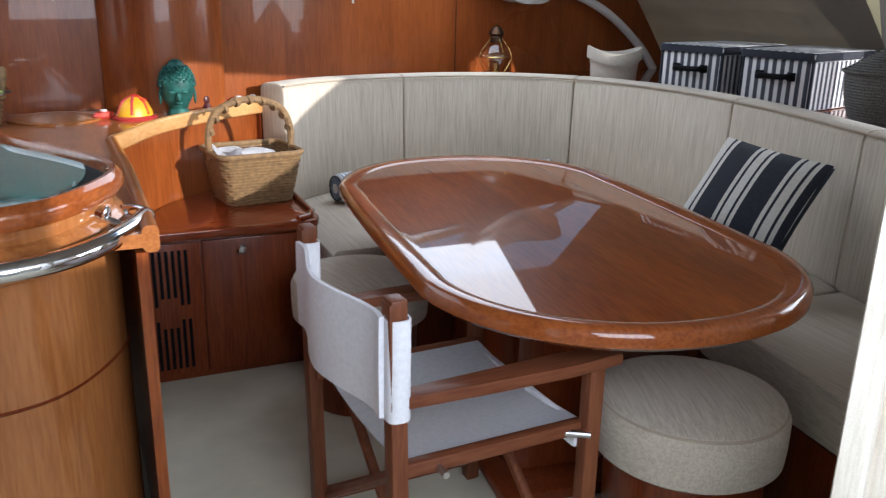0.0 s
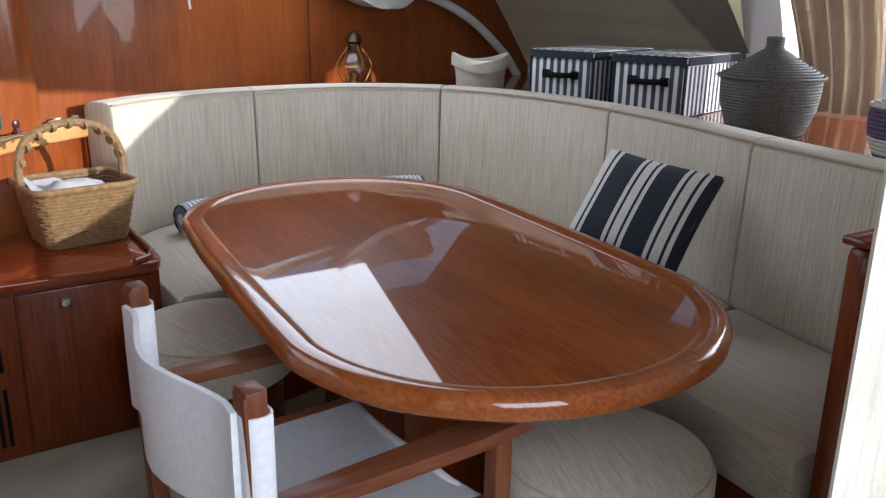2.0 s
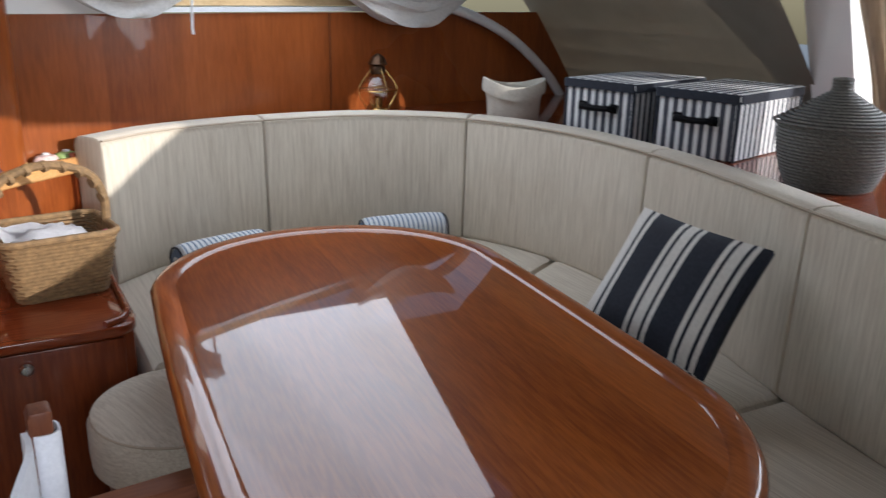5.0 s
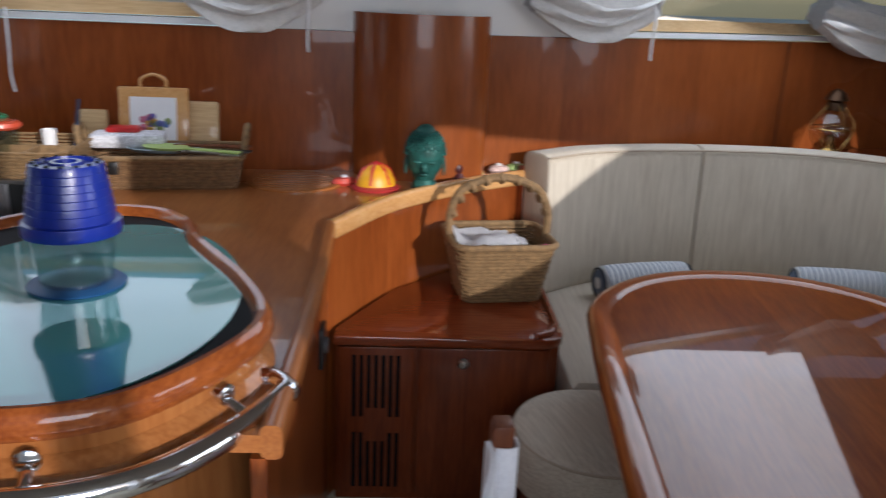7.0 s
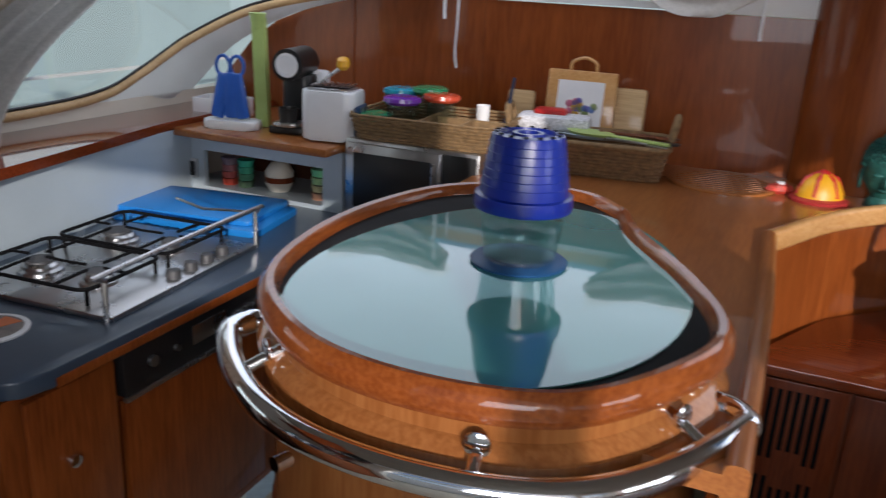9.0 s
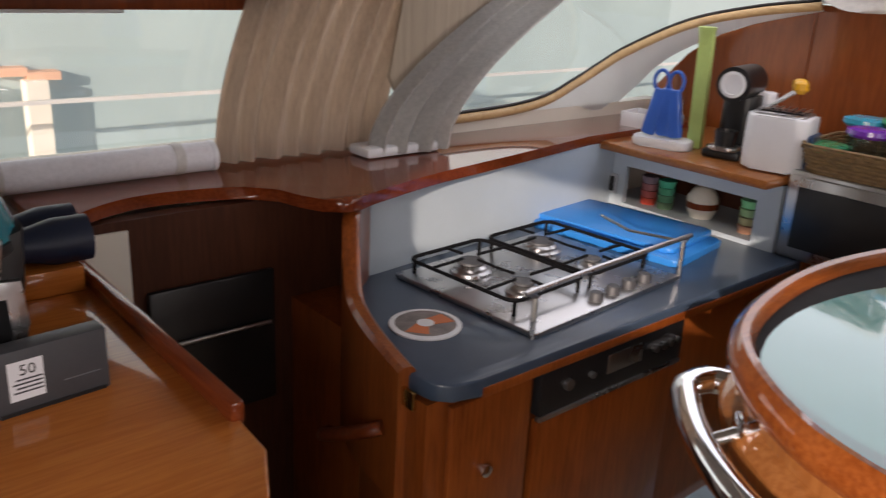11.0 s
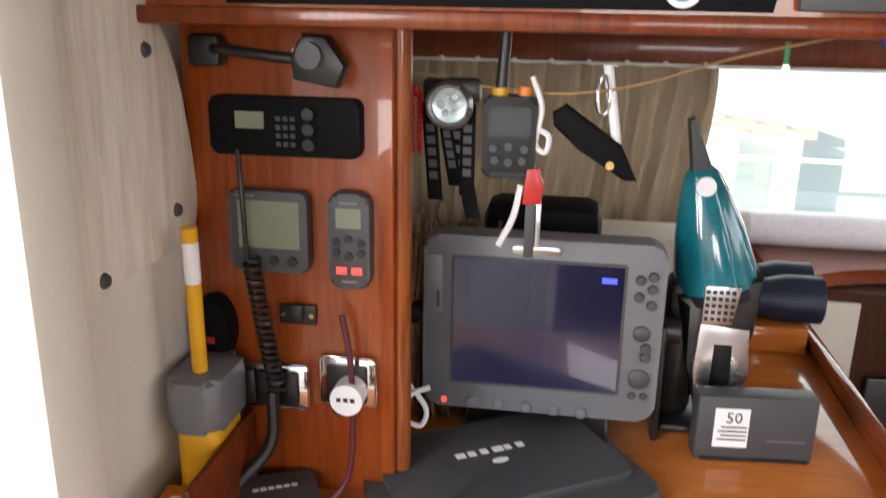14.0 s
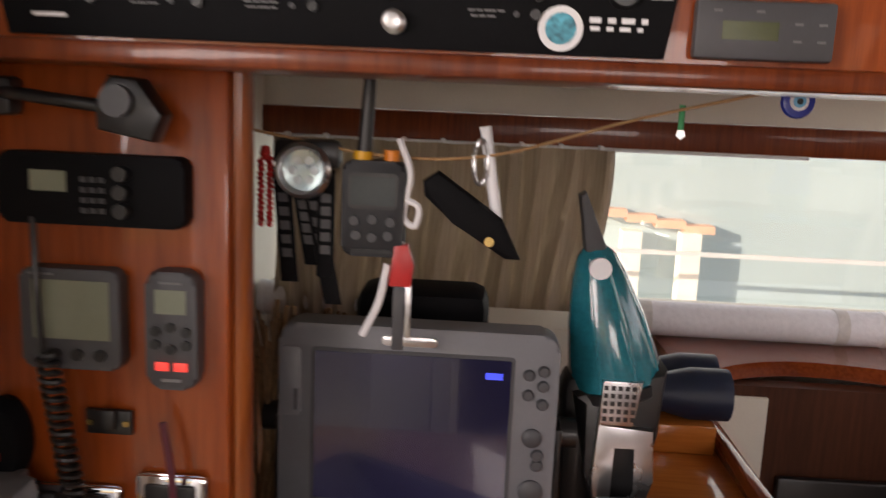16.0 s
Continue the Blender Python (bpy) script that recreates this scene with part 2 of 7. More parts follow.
def glass(name, tint, alpha, rough=0.02):
    """Clear sheet: lets light through, with a gloss of its own."""
    m = bpy.data.materials.new(name)
    m.use_nodes = True
    n, l = m.node_tree.nodes, m.node_tree.links
    tr, gl, ms = n.new("ShaderNodeBsdfTransparent"), n.new("ShaderNodeBsdfGlossy"), n.new("ShaderNodeMixShader")
    tr.inputs[0].default_value = (*tint, 1)
    gl.inputs["Roughness"].default_value = rough
    ms.inputs[0].default_value = (alpha - 1) * 0.2
    l.new(tr.outputs[0], ms.inputs[1]), l.new(gl.outputs[0], ms.inputs[2])
    l.new(ms.outputs[0], n["Material Output"].inputs[0])
    return m


pane_glass = glass("window_glass", (0.96, 0.98, 0.98), 1.35)
clear_plastic = glass("clear_plastic", (0.88, 0.93, 0.93), 1.4, 0.08)
lamp_glass = glass("lamp_glass", (0.92, 0.9, 0.86), 1.5)
lid_blue, lid_green, lid_violet, lid_red = (plain("lid_" + k, c, 0.25, 0, 0.5) for k, c in (
    ("blue", (0.02, 0.34, 0.5)), ("green", (0.03, 0.28, 0.12)), ("violet", (0.16, 0.03, 0.4)), ("red", (0.55, 0.07, 0.03))))

# teal glass of the island, with cold plates beneath
m, n, l, b = material("teal_glass_top", 0.05, 0, 1.0)
l.new(ramp(n, l, noise_tex(n, l, coords(n, l, (1, 1, 1)), 2.5, 2), [(0.3, (0.07, 0.265, 0.275)), (0.7, (0.09, 0.31, 0.31))]), b.inputs["Base Color"])
b.inputs["Specular IOR Level"].default_value = 0.3
teal_glass = m
m, n, l, b = material("dark_screen", 0.12, 0, 0.6)
l.new(ramp(n, l, noise_tex(n, l, coords(n, l, (1, 1, 1)), 7, 2), [(0.35, (0.008, 0.009, 0.02)), (0.75, (0.018, 0.016, 0.05))]), b.inputs["Base Color"])
# weak blue emission of the switched-on display
b.inputs["Emission Color"].default_value, b.inputs["Emission Strength"].default_value = (0.10, 0.07, 0.5, 1), 0.02
screen_mat = m
m, n, l, b = material("red_key_light", 0.4)
b.inputs["Base Color"].default_value = (0.6, 0.03, 0.03, 1)
b.inputs["Emission Color"].default_value, b.inputs["Emission Strength"].default_value = (1, 0.08, 0.06, 1), 0.7
red_glow = m
m, n, l, b = material("blue_screen_mark", 0.4)
b.inputs["Base Color"].default_value = (0.02, 0.03, 0.5, 1)
b.inputs["Emission Color"].default_value, b.inputs["Emission Strength"].default_value = (0.05, 0.1, 1, 1), 0.8
blue_glow = m


def striped(name, a, b2, freq, axis, width=0.5):
    """Woven stripes across one axis of the thing."""
    m, n, l, b = material(name, 0.9)
    sep = n.new("ShaderNodeSeparateXYZ")
    l.new(coords(n, l, (freq,) * 3), sep.inputs[0])
    fr = n.new("ShaderNodeMath")
    fr.operation = 'FRACT'
    l.new(sep.outputs["xyz".index(axis)], fr.inputs[0])
    c = ramp(n, l, fr.outputs[0], [(width - 0.02, a), (width + 0.02, b2)])
    g = noise_tex(n, l, coords(n, l, (1, 1, 1)), 400, 2)
    c = mix(n, l, 0.12, c, ramp(n, l, g, [(0.3, a), (0.7, b2)]))
    l.new(c, b.inputs["Base Color"])
    bump(n, l, b, g, 0.3, 0.001)
    return m


ticking = striped("blue_ticking", (0.10, 0.15, 0.24), (0.66, 0.68, 0.7), 48, "x", 0.36)
box_stripe_y = striped("navy_white_stripe_y", (0.012, 0.017, 0.035), (0.68, 0.68, 0.68), 26, "y", 0.52)
box_stripe_x = striped("navy_white_stripe_x", (0.012, 0.017, 0.035), (0.68, 0.68, 0.68), 26, "x", 0.52)

# ---- helpers for meshes ----


def thing(name, label, category, at=(0, 0, 0), rz=0, group="", m=None):
    ob = new(name)
    ob.empty_display_size = 0.1
    ob.matrix_world = m if m is not None else pose(*at, 0, 0, rz)
    ob.matrix_basis = ob.matrix_world.copy()
    return tagged(ob, label, category, group)


def part(name, bm, mat, parent=None, label="", smooth=True, angle=40):
    me = bpy.data.meshes.new(name)
    bmesh.ops.recalc_face_normals(bm, faces=bm.faces)
    for f in bm.faces:
        f.smooth = smooth
    for e in bm.edges:
        if len(e.link_faces) == 2 and e.calc_face_angle(0) > radians(angle):
            e.smooth = False
    bm.to_mesh(me)
    bm.free()
    me.materials.append(mat)
    ob = new(name, me)
    ob.parent = parent
    if label:
        ob["label"] = label
    return ob


def structure(name, bm, mat, label="", smooth=True):
    return tagged(part(name, bm, mat, None, "", smooth), label, "", "", "structure")


def box(x0, x1, y0, y1, z0, z1, bev=0.004, bm=None, m=None, seg=2):
    bm = bm or bmesh.new()
    g = bmesh.ops.create_cube(bm, size=1)
    vs = g["verts"]
    for v in vs:
        v.co = Vector(((x0 + x1) / 2 + v.co.x * (x1 - x0), (y0 + y1) / 2 + v.co.y * (y1 - y0), (z0 + z1) / 2 + v.co.z * (z1 - z0)))
    if bev:
        es = {e for v in vs for e in v.link_edges}
        r = bmesh.ops.bevel(bm, geom=list(es), offset=bev, segments=seg, affect='EDGES', profile=0.5)
        vs = list({v for f in r["faces"] for v in f.verts} | {v for v in vs if v.is_valid})
    if m is not None:
        bmesh.ops.transform(bm, matrix=m, verts=vs)
    return bm


def lathe(profile, seg=32, bm=None, m=None, flat=1.0):
    """A turned body: (radius, height) from bottom to top."""
    bm = bm or bmesh.new()
    rings, vs = [], []
    for r, z in profile:
        if r < 1e-5:
            ring = [bm.verts.new((0, 0, z))]
        else:
            ring = [bm.verts.new((r * math.cos(2 * math.pi * i / seg), flat * r * math.sin(2 * math.pi * i / seg), z)) for i in range(seg)]
        rings.append(ring)
        vs += ring
    for a, c in zip(rings, rings[1:]):
        for i in range(seg):
            q = [a[i % len(a)], a[(i + 1) % len(a)], c[(i + 1) % len(c)], c[i % len(c)]]
            q = list(dict.fromkeys(q))
            if len(q) > 2:
                bm.faces.new(q)
    for ring in (rings[0], rings[-1]):
        if len(ring) > 2:
            bm.faces.new(ring)
    if m is not None:
        bmesh.ops.transform(bm, matrix=m, verts=vs)
    return bm


def rod(p, q, r, r2=None, seg=14, bm=None):
    p, q = Vector(p), Vector(q)
    h = (q - p).length
    m = Matrix.Translation(p) @ (q - p).to_track_quat("Z", "Y").to_matrix().to_4x4()
    return lathe([(r, 0), (r if r2 is None else r2, h)], seg, bm, m)


def smooth_path(pts, n=8, closed=False):
    """A rounded line through a few plan points."""
    pts = [Vector(p) for p in pts]
    k, out = len(pts), []
    for i in range(k if closed else k - 1):
        p1, p2 = pts[i], pts[(i + 1) % k]
        p0 = pts[i - 1] if closed or i else p1 * 2 - p2
        p3 = pts[(i + 2) % k] if closed or i + 2 < k else p2 * 2 - p1
        for j in range(n):
            t = j / n
            out.append(0.5 * (2 * p1 + (p2 - p0) * t + (2 * p0 - 5 * p1 + 4 * p2 - p3) * t * t + (3 * p1 - p0 - 3 * p2 + p3) * t ** 3))
    if not closed:
        out.append(pts[-1])
    return out


def tube(pts, r, seg=10, closed=False, bm=None, taper=1.0):
    bm = bm or bmesh.new()
    pts = [Vector(p) for p in pts]
    rings, up = [], Vector((0.1, 0.2, 1)).normalized()
    for i, p in enumerate(pts):
        a = pts[i - 1] if closed or i else p
        c = pts[(i + 1) % len(pts)] if closed or i + 1 < len(pts) else p
        d = (c - a).normalized()
        s = d.cross(up)
        if s.length < 1e-3:
            s = d.cross(Vector((1, 0, 0)))
        s.normalize()
        u = s.cross(d)
        up = u if not closed else up
        rr = r * (1 + (taper - 1) * i / max(1, len(pts) - 1))
        rings.append([bm.verts.new(p + rr * (math.cos(2 * math.pi * k / seg) * s + math.sin(2 * math.pi * k / seg) * u)) for k in range(seg)])
    pairs = list(zip(rings, rings[1:])) + ([(rings[-1], rings[0])] if closed else [])
    for a, c in pairs:
        for k in range(seg):
            bm.faces.new((a[k], a[(k + 1) % seg], c[(k + 1) % seg], c[k]))
    if not closed:
        bm.faces.new(rings[0]), bm.faces.new(rings[-1])
    return bm


def normals2(line, closed=False):
    out = []
    for i, p in enumerate(line):
        a = line[i - 1] if closed or i else p
        c = line[(i + 1) % len(line)] if closed or i + 1 < len(line) else p
        d = (c - a).to_2d().normalized()
        out.append(Vector((-d.y, d.x, 0)))
    return out


def sweep(line, section, closed=False, bm=None, ends=True):
    """A section of (offset to the left, height) carried along a level line."""
    bm = bm or bmesh.new()
    ns = normals2(line, closed)
    rings = [[bm.verts.new(p + n_ * o + Vector((0, 0, h))) for o, h in section] for p, n_ in zip(line, ns)]
    pairs = list(zip(rings, rings[1:])) + ([(rings[-1], rings[0])] if closed else [])
    k = len(section)
    for a, c in pairs:
        for j in range(k):
            bm.faces.new((a[j], a[(j + 1) % k], c[(j + 1) % k], c[j]))
    if ends and not closed:
        bm.faces.new(rings[0]), bm.faces.new(rings[-1])
    return bm


def prism(outline, z0, z1, bev=0.0, bm=None, m=None):
    bm = bm or bmesh.new()
    lo = [bm.verts.new((p[0], p[1], z0)) for p in outline]
    hi = [bm.verts.new((p[0], p[1], z1)) for p in outline]
    k = len(lo)
    for i in range(k):
        bm.faces.new((lo[i], lo[(i + 1) % k], hi[(i + 1) % k], hi[i]))
    t = bm.faces.new(hi)
    d = bm.faces.new(lo)
    vs = lo + hi
    if bev:
        es = list(t.edges) + list(d.edges)
        r = bmesh.ops.bevel(bm, geom=es, offset=bev, segments=2, affect='EDGES', profile=0.5)
        vs = list({v for f in r["faces"] for v in f.verts} | {v for v in vs if v.is_valid})
    if m is not None:
        bmesh.ops.transform(bm, matrix=m, verts=vs)
    return bm


def rounded(w, h, r=0.01, n=5):
    """A rounded rectangle about the origin, as an outline or a section."""
    out = []
    for cx, cy, a in ((w / 2 - r, h / 2 - r, 0), (-w / 2 + r, h / 2 - r, 90), (-w / 2 + r, -h / 2 + r, 180), (w / 2 - r, -h / 2 + r, 270)):
        for i in range(n + 1):
            t = radians(a + 90 * i / n)
            out.append((cx + r * math.cos(t), cy + r * math.sin(t)))
    return out


def writing(name, text, size, m, mat, parent):
    """Letters as a flat mesh."""
    cu = bpy.data.curves.new(name, 'FONT')
    cu.body, cu.size, cu.extrude, cu.resolution_u = text, size, 0.0004, 2
    cu.align_x, cu.align_y = 'CENTER', 'CENTER'
    tmp = bpy.data.objects.new("tmp", cu)
    scene.collection.objects.link(tmp)
    me = bpy.data.meshes.new_from_object(tmp.evaluated_get(bpy.context.evaluated_depsgraph_get()))
    bpy.data.objects.remove(tmp)
    me.transform(m)
    me.materials.clear()
    me.materials.append(mat)
    ob = new(name, me)
    ob.parent = parent
    return ob

# ---- the setting ----
CEIL, SHELF = 2.02, 0.90
structure("floor", prism([(-0.78, -1.0), (3.4, -1.0), (3.4, 4.4), (-0.78, 4.4), (-0.78, 1.66)], -0.05, 0.0), carpet, "cream short-pile carpet with small stains")
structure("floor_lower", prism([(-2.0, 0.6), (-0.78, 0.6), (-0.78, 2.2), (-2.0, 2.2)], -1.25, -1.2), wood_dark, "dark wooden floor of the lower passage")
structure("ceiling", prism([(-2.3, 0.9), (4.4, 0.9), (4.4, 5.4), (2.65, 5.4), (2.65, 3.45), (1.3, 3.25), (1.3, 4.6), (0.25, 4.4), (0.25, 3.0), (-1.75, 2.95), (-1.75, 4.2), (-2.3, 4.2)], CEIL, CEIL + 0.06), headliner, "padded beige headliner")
structure("ceiling_cockpit", box(-2.3, 4.4, 0.55, 0.9, CEIL + 0.12, CEIL + 0.18, 0), white_gel, "white cockpit roof")

# front bulkhead: straight behind the counter, sweeping forward behind the settee
FRONT = [(-1.75, 4.03, 0), (0.2, 4.05, 0), (1.1, 4.2, 0), (2.0, 4.56, 0), (2.9, 4.86, 0), (4.1, 5.1, 0)]
front = smooth_path(FRONT, 6)
structure("wall_front_port", prism([(-1.75, 0.0), (-1.15, 0.0), (-1.15, 1.40), (-1.3, 1.345), (-1.5, 1.27), (-1.62, 1.19), (-1.75, 1.05)], 4.03, 4.07, 0, m=Matrix(((1, 0, 0, 0), (0, 0, 1, 0), (0, 1, 0, 0), (0, 0, 0, 1)))), wood_wall, "glossy cherry veneer bulkhead below the arched window")
structure("wall_front", sweep([Vector((-1.15, 4.0365, 0))] + [p for p in front if p.x > -1.14], [(0, 0.0), (0, 1.40), (0.04, 1.40), (0.04, 0.0)]), wood_wall, "glossy reddish cherry veneer bulkhead")
structure("trim_front", sweep([p for p in front if p.x < 0.32], [(-0.012, 1.405), (-0.012, 1.425), (0.09, 1.425), (0.09, 1.405)]), alu, "pale aluminium strip under the windscreen")
structure("trim_front_starboard", sweep([p for p in front if 1.25 < p.x < 3.0], [(-0.012, 1.405), (-0.012, 1.425), (0.09, 1.425), (0.09, 1.405)]), alu, "pale aluminium strip under the windscreen")
for nm, lo, hi in (("windowsill_port", -1.7, 0.32), ("windowsill_starboard", 1.25, 3.0)):
    structure(nm, sweep([p for p in front if lo < p.x < hi], [(0.015, 1.43), (0.015, 1.475), (0.14, 1.49), (0.14, 1.43)]), wood_oak, "pale oak windscreen sill")
structure("wall_front_upper", sweep([p for p in front if 0.2 < p.x < 1.45], [(-0.004, 1.402), (-0.03, CEIL), (0.1, CEIL), (0.1, 1.402)]), white_gel, "white panel between the windscreens")
structure("lintel_front", sweep([p for p in front if 0.2 < p.x < 1.4], [(0.02, 1.93), (0.02, CEIL), (0.14, CEIL), (0.14, 1.93)]), white_gel, "white strip above the windscreen")
for i, (lo, hi) in enumerate(((-1.7, 0.3), (1.3, 3.0))):
    w = tagged(part("window_%d" % (i + 1), sweep([p for p in front if lo < p.x < hi], [(0.10, 1.48), (-1.10, 2.05), (-1.094, 2.06), (0.106, 1.49)]), pane_glass), "clear windscreen pane", "", "", "structure")
    w.visible_shadow = False

# starboard: side shelf, padded liner, pillar, window
structure("side_shelf", prism([(2.70, 1.58), (2.70, 1.17), (4.1, 1.17), (4.1, 5.05), (2.9, 4.83), (2.0, 4.54), (1.4, 4.33), (1.82, 4.42), (2.34, 4.39), (2.76, 4.10), (2.97, 3.6), (2.99, 3.07), (2.91, 2.64), (2.82, 2.29), (2.76, 2.0)], 0.90, 0.93, 0), wood_red_x, "reddish varnished shelf behind the settee")
structure("wall_starboard_lower", box(4.05, 4.12, 1.1, 5.2, 0, 0.99, 0), cream_wall)
pad = bmesh.new()
cols = []
for i in range(15):
    y = 3.27 + i * 0.13
    col = []
    for j in range(9):
        t = j / 8
        sag = 0.07 * math.sin(math.pi * t)
        col.append(pad.verts.new((4.06 - 0.95 * t + sag, y, 0.96 + 1.08 * t - sag * 0.6)))
    cols.append(col)
for a, c in zip(cols, cols[1:]):
    for j in range(8):
        pad.faces.new((a[j], a[j + 1], c[j + 1], c[j]))
bmesh.ops.solidify(pad, geom=pad.faces[:], thickness=0.03)
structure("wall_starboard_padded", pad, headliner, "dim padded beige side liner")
# white arch where the bulkhead meets the liner
structure("trim_arch", tube(smooth_path([(2.75, 4.76, 1.44), (3.05, 4.8, 1.41), (3.4, 4.86, 1.28), (3.7, 4.92, 1.08), (3.85, 4.95, 0.93)], 8), 0.026), white_gel, "white moulded arch trim")
structure("pillar_starboard", prism([(4.1, 3.08), (4.1, 3.29), (3.98, 3.29), (3.98, 3.08)], 0.93, CEIL, 0, m=Matrix(((1, 0, -0.35, 0.33), (0, 1, 0, 0), (0, 0, 1, 0), (0, 0, 0, 1)))), white_gel, "white window pillar")
structure("lintel_starboard", box(3.6, 4.1, 1.1, 3.29, 1.86, CEIL, 0), white_gel)
# unseen panel that stops a stray sun patch on the settee back
structure("sun_block_starboard", box(4.03, 4.1, 1.16, 1.86, 0.99, 1.86, 0), cream_wall, "unseen cream panel added to block sun aft of the side window")
w = structure("window_3", box(4.04, 4.045, 1.86, 3.1, 0.98, 1.88, 0), pane_glass, "clear side window")
w.visible_shadow = False

# aft bulkhead beside the doorway
# unseen wall, its height set to keep low sun off the galley and floor
structure("sun_block_cockpit", box(-2.3, 4.4, -1.3, -1.2, -0.5, 1.86, 0), white_gel, "unseen white wall added across the cockpit to block low sun")
# unseen board added to shade the upper galley, with two posts under it
structure("sun_block_upper", box(-2.3, 2.3, -1.3, -1.2, 2.17, 2.9, 0), white_gel, "unseen white board added above the gap to block high sun")
for x in (-2.25, 2.25):
    structure("sun_block_post", box(x - 0.04, x + 0.04, -1.29, -1.21, 1.86, 2.17, 0), white_gel, "unseen white post added to carry the sun-blocking board")
structure("wall_aft_starboard", box(1.50, 4.1, 1.10, 1.16, 0, 1.22, 0), cream_wall, "cream aft bulkhead below the window")
structure("wall_aft_starboard_upper", box(1.50, 4.1, 1.10, 1.16, 1.95, CEIL, 0), cream_wall)
# unseen panel; its sloping edge shapes the sun patch on the settee
structure("sun_block_aft_corner", prism([(4.1, 1.22), (2.17, 1.22), (3.41, 1.95), (4.1, 1.95)], 1.10, 1.16, 0, m=Matrix(((1, 0, 0, 0), (0, 0, 1, 0), (0, 1, 0, 0), (0, 0, 0, 1)))), curtain_mat, "unseen beige panel added to cut the settee sun patch aslant")
# unseen triangle added to shade the bulkhead left of the mast casing
structure("sun_block_aft_upper", prism([(1.55, 1.5), (2.47, 1.95), (1.55, 1.95)], 1.10, 1.16, 0, m=Matrix(((1, 0, 0, 0), (0, 0, 1, 0), (0, 1, 0, 0), (0, 0, 0, 1)))), curtain_mat, "unseen beige triangle added to keep sun off the front bulkhead")
structure("door_frame_starboard", box(1.48, 1.55, 1.09, 1.17, 0, CEIL, 0.006), white_gel, "white aluminium door post")
# post added outside the door to keep sun off the jamb curtain
structure("sun_block_jamb", box(1.47, 1.62, 0.84, 1.085, 0, CEIL, 0.008), white_gel, "unseen white post added to shade the doorway curtain")
structure("door_header", box(-0.36, 1.5, 0.86, 0.94, 1.96, CEIL, 0), white_gel)
structure("jamb_curtain", sweep(smooth_path([(1.37, 1.20, 0), (1.40, 1.175, 0), (1.43, 1.20, 0), (1.455, 1.17, 0), (1.48, 1.19, 0)], 5), [(-0.006, 0.02), (-0.006, 1.95), (0.006, 1.95), (0.006, 0.02)]), weave_mat, "cream woven curtain edge hanging at the doorway")
structure("wall_aft_port", box(-2.0, -0.43, 0.72, 0.78, -1.2, CEIL, 0), cream_wall, "cream aft bulkhead")
structure("door_frame_port", box(-0.43, -0.355, 0.70, 0.815, 0, CEIL, 0.01), cream_wall, "cream door post")

# port side
structure("wall_port_lower", box(-1.80, -1.74, 0.7, 4.05, -1.2, 1.0, 0), cream_wall, "cream hull liner")
trim_line = smooth_path([(-1.74, 2.2, 0.99), (-1.74, 3.0, 0.992), (-1.74, 3.34, 1.015), (-1.735, 3.52, 1.075), (-1.71, 3.63, 1.135), (-1.66, 3.71, 1.195), (-1.52, 3.85, 1.295), (-1.334, 3.95, 1.354), (-1.12, 3.99, 1.39)], 6)
low_line = smooth_path([(-1.745, 2.2, 0.94), (-1.745, 3.0, 0.94), (-1.745, 3.36, 0.94), (-1.745, 3.55, 0.94), (-1.745, 3.7, 0.95), (-1.745, 3.87, 1.04), (-1.68, 4.0, 1.17), (-1.42, 4.02, 1.30), (-1.12, 4.022, 1.382)], 6)
rib = bmesh.new()
up_v, lo_v = [rib.verts.new(p) for p in trim_line], [rib.verts.new(p) for p in low_line]
for k in range(len(up_v) - 1):
    rib.faces.new((up_v[k], up_v[k + 1], lo_v[k + 1], lo_v[k]))
bmesh.ops.solidify(rib, geom=rib.faces[:], thickness=0.012)
structure("wall_port_corner", rib, white_gel, "white curved liner below the arched window")
structure("trim_window_port", tube([p + Vector((0.006, -0.006, 0.008)) for p in trim_line], 0.015), wood_oak, "pale oak trim round the arched window")
structure("gasket_window_port", tube([p + Vector((0.0, -0.002, 0.027)) for p in trim_line], 0.006), black, "black rubber window gasket")
structure("lintel_port", box(-1.8, -1.7, 0.7, 4.1, 1.86, CEIL, 0), white_gel)
w = structure("window_4", box(-1.785, -1.78, 0.8, 4.1, 1.0, 1.88, 0), pane_glass, "clear side window")
w.visible_shadow = False
structure("wall_port_header", box(-1.8, -1.70, 0.75, 2.35, 1.335, 1.395, 0.004), wood_red, "dark red wooden curtain header")
structure("liner_port_header", box(-1.8, -1.71, 0.75, 2.35, 1.396, 1.50, 0), cream_wall, "cream strip above the header")
structure("soffit_port", prism([(-1.76, 1.46), (-0.665, 1.50), (-0.665, 1.53), (-1.76, 1.49)], 0.78, 2.35, 0, m=Matrix(((1, 0, 0, 0), (0, 0, 1, 0), (0, 1, 0, 0), (0, 0, 0, 1)))), cream_wall, "cream soffit")

# outside; wall, roof edges and posts carry their daylight as emission
structure("backdrop_building", box(-9.0, -8.6, -30, 60, -2, 6, 0), pale_card, "pale blue-grey backdrop wall, self-lit as if in daylight")
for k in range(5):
    structure("backdrop_roof", box(-8.59, -8.4, 2.15 + 0.3 * k, 2.45 + 0.3 * k, 0.37 - 0.045 * k, 0.45 - 0.045 * k, 0), terracotta, "self-lit terracotta roof edge sloping down")
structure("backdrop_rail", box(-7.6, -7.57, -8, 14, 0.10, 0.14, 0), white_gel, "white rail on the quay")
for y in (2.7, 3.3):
    structure("backdrop_post", box(-8.5, -8.3, y, y + 0.2, -2.0, 0.2, 0), sunlit_wall, "self-lit white post on the quay, as if sunlit")
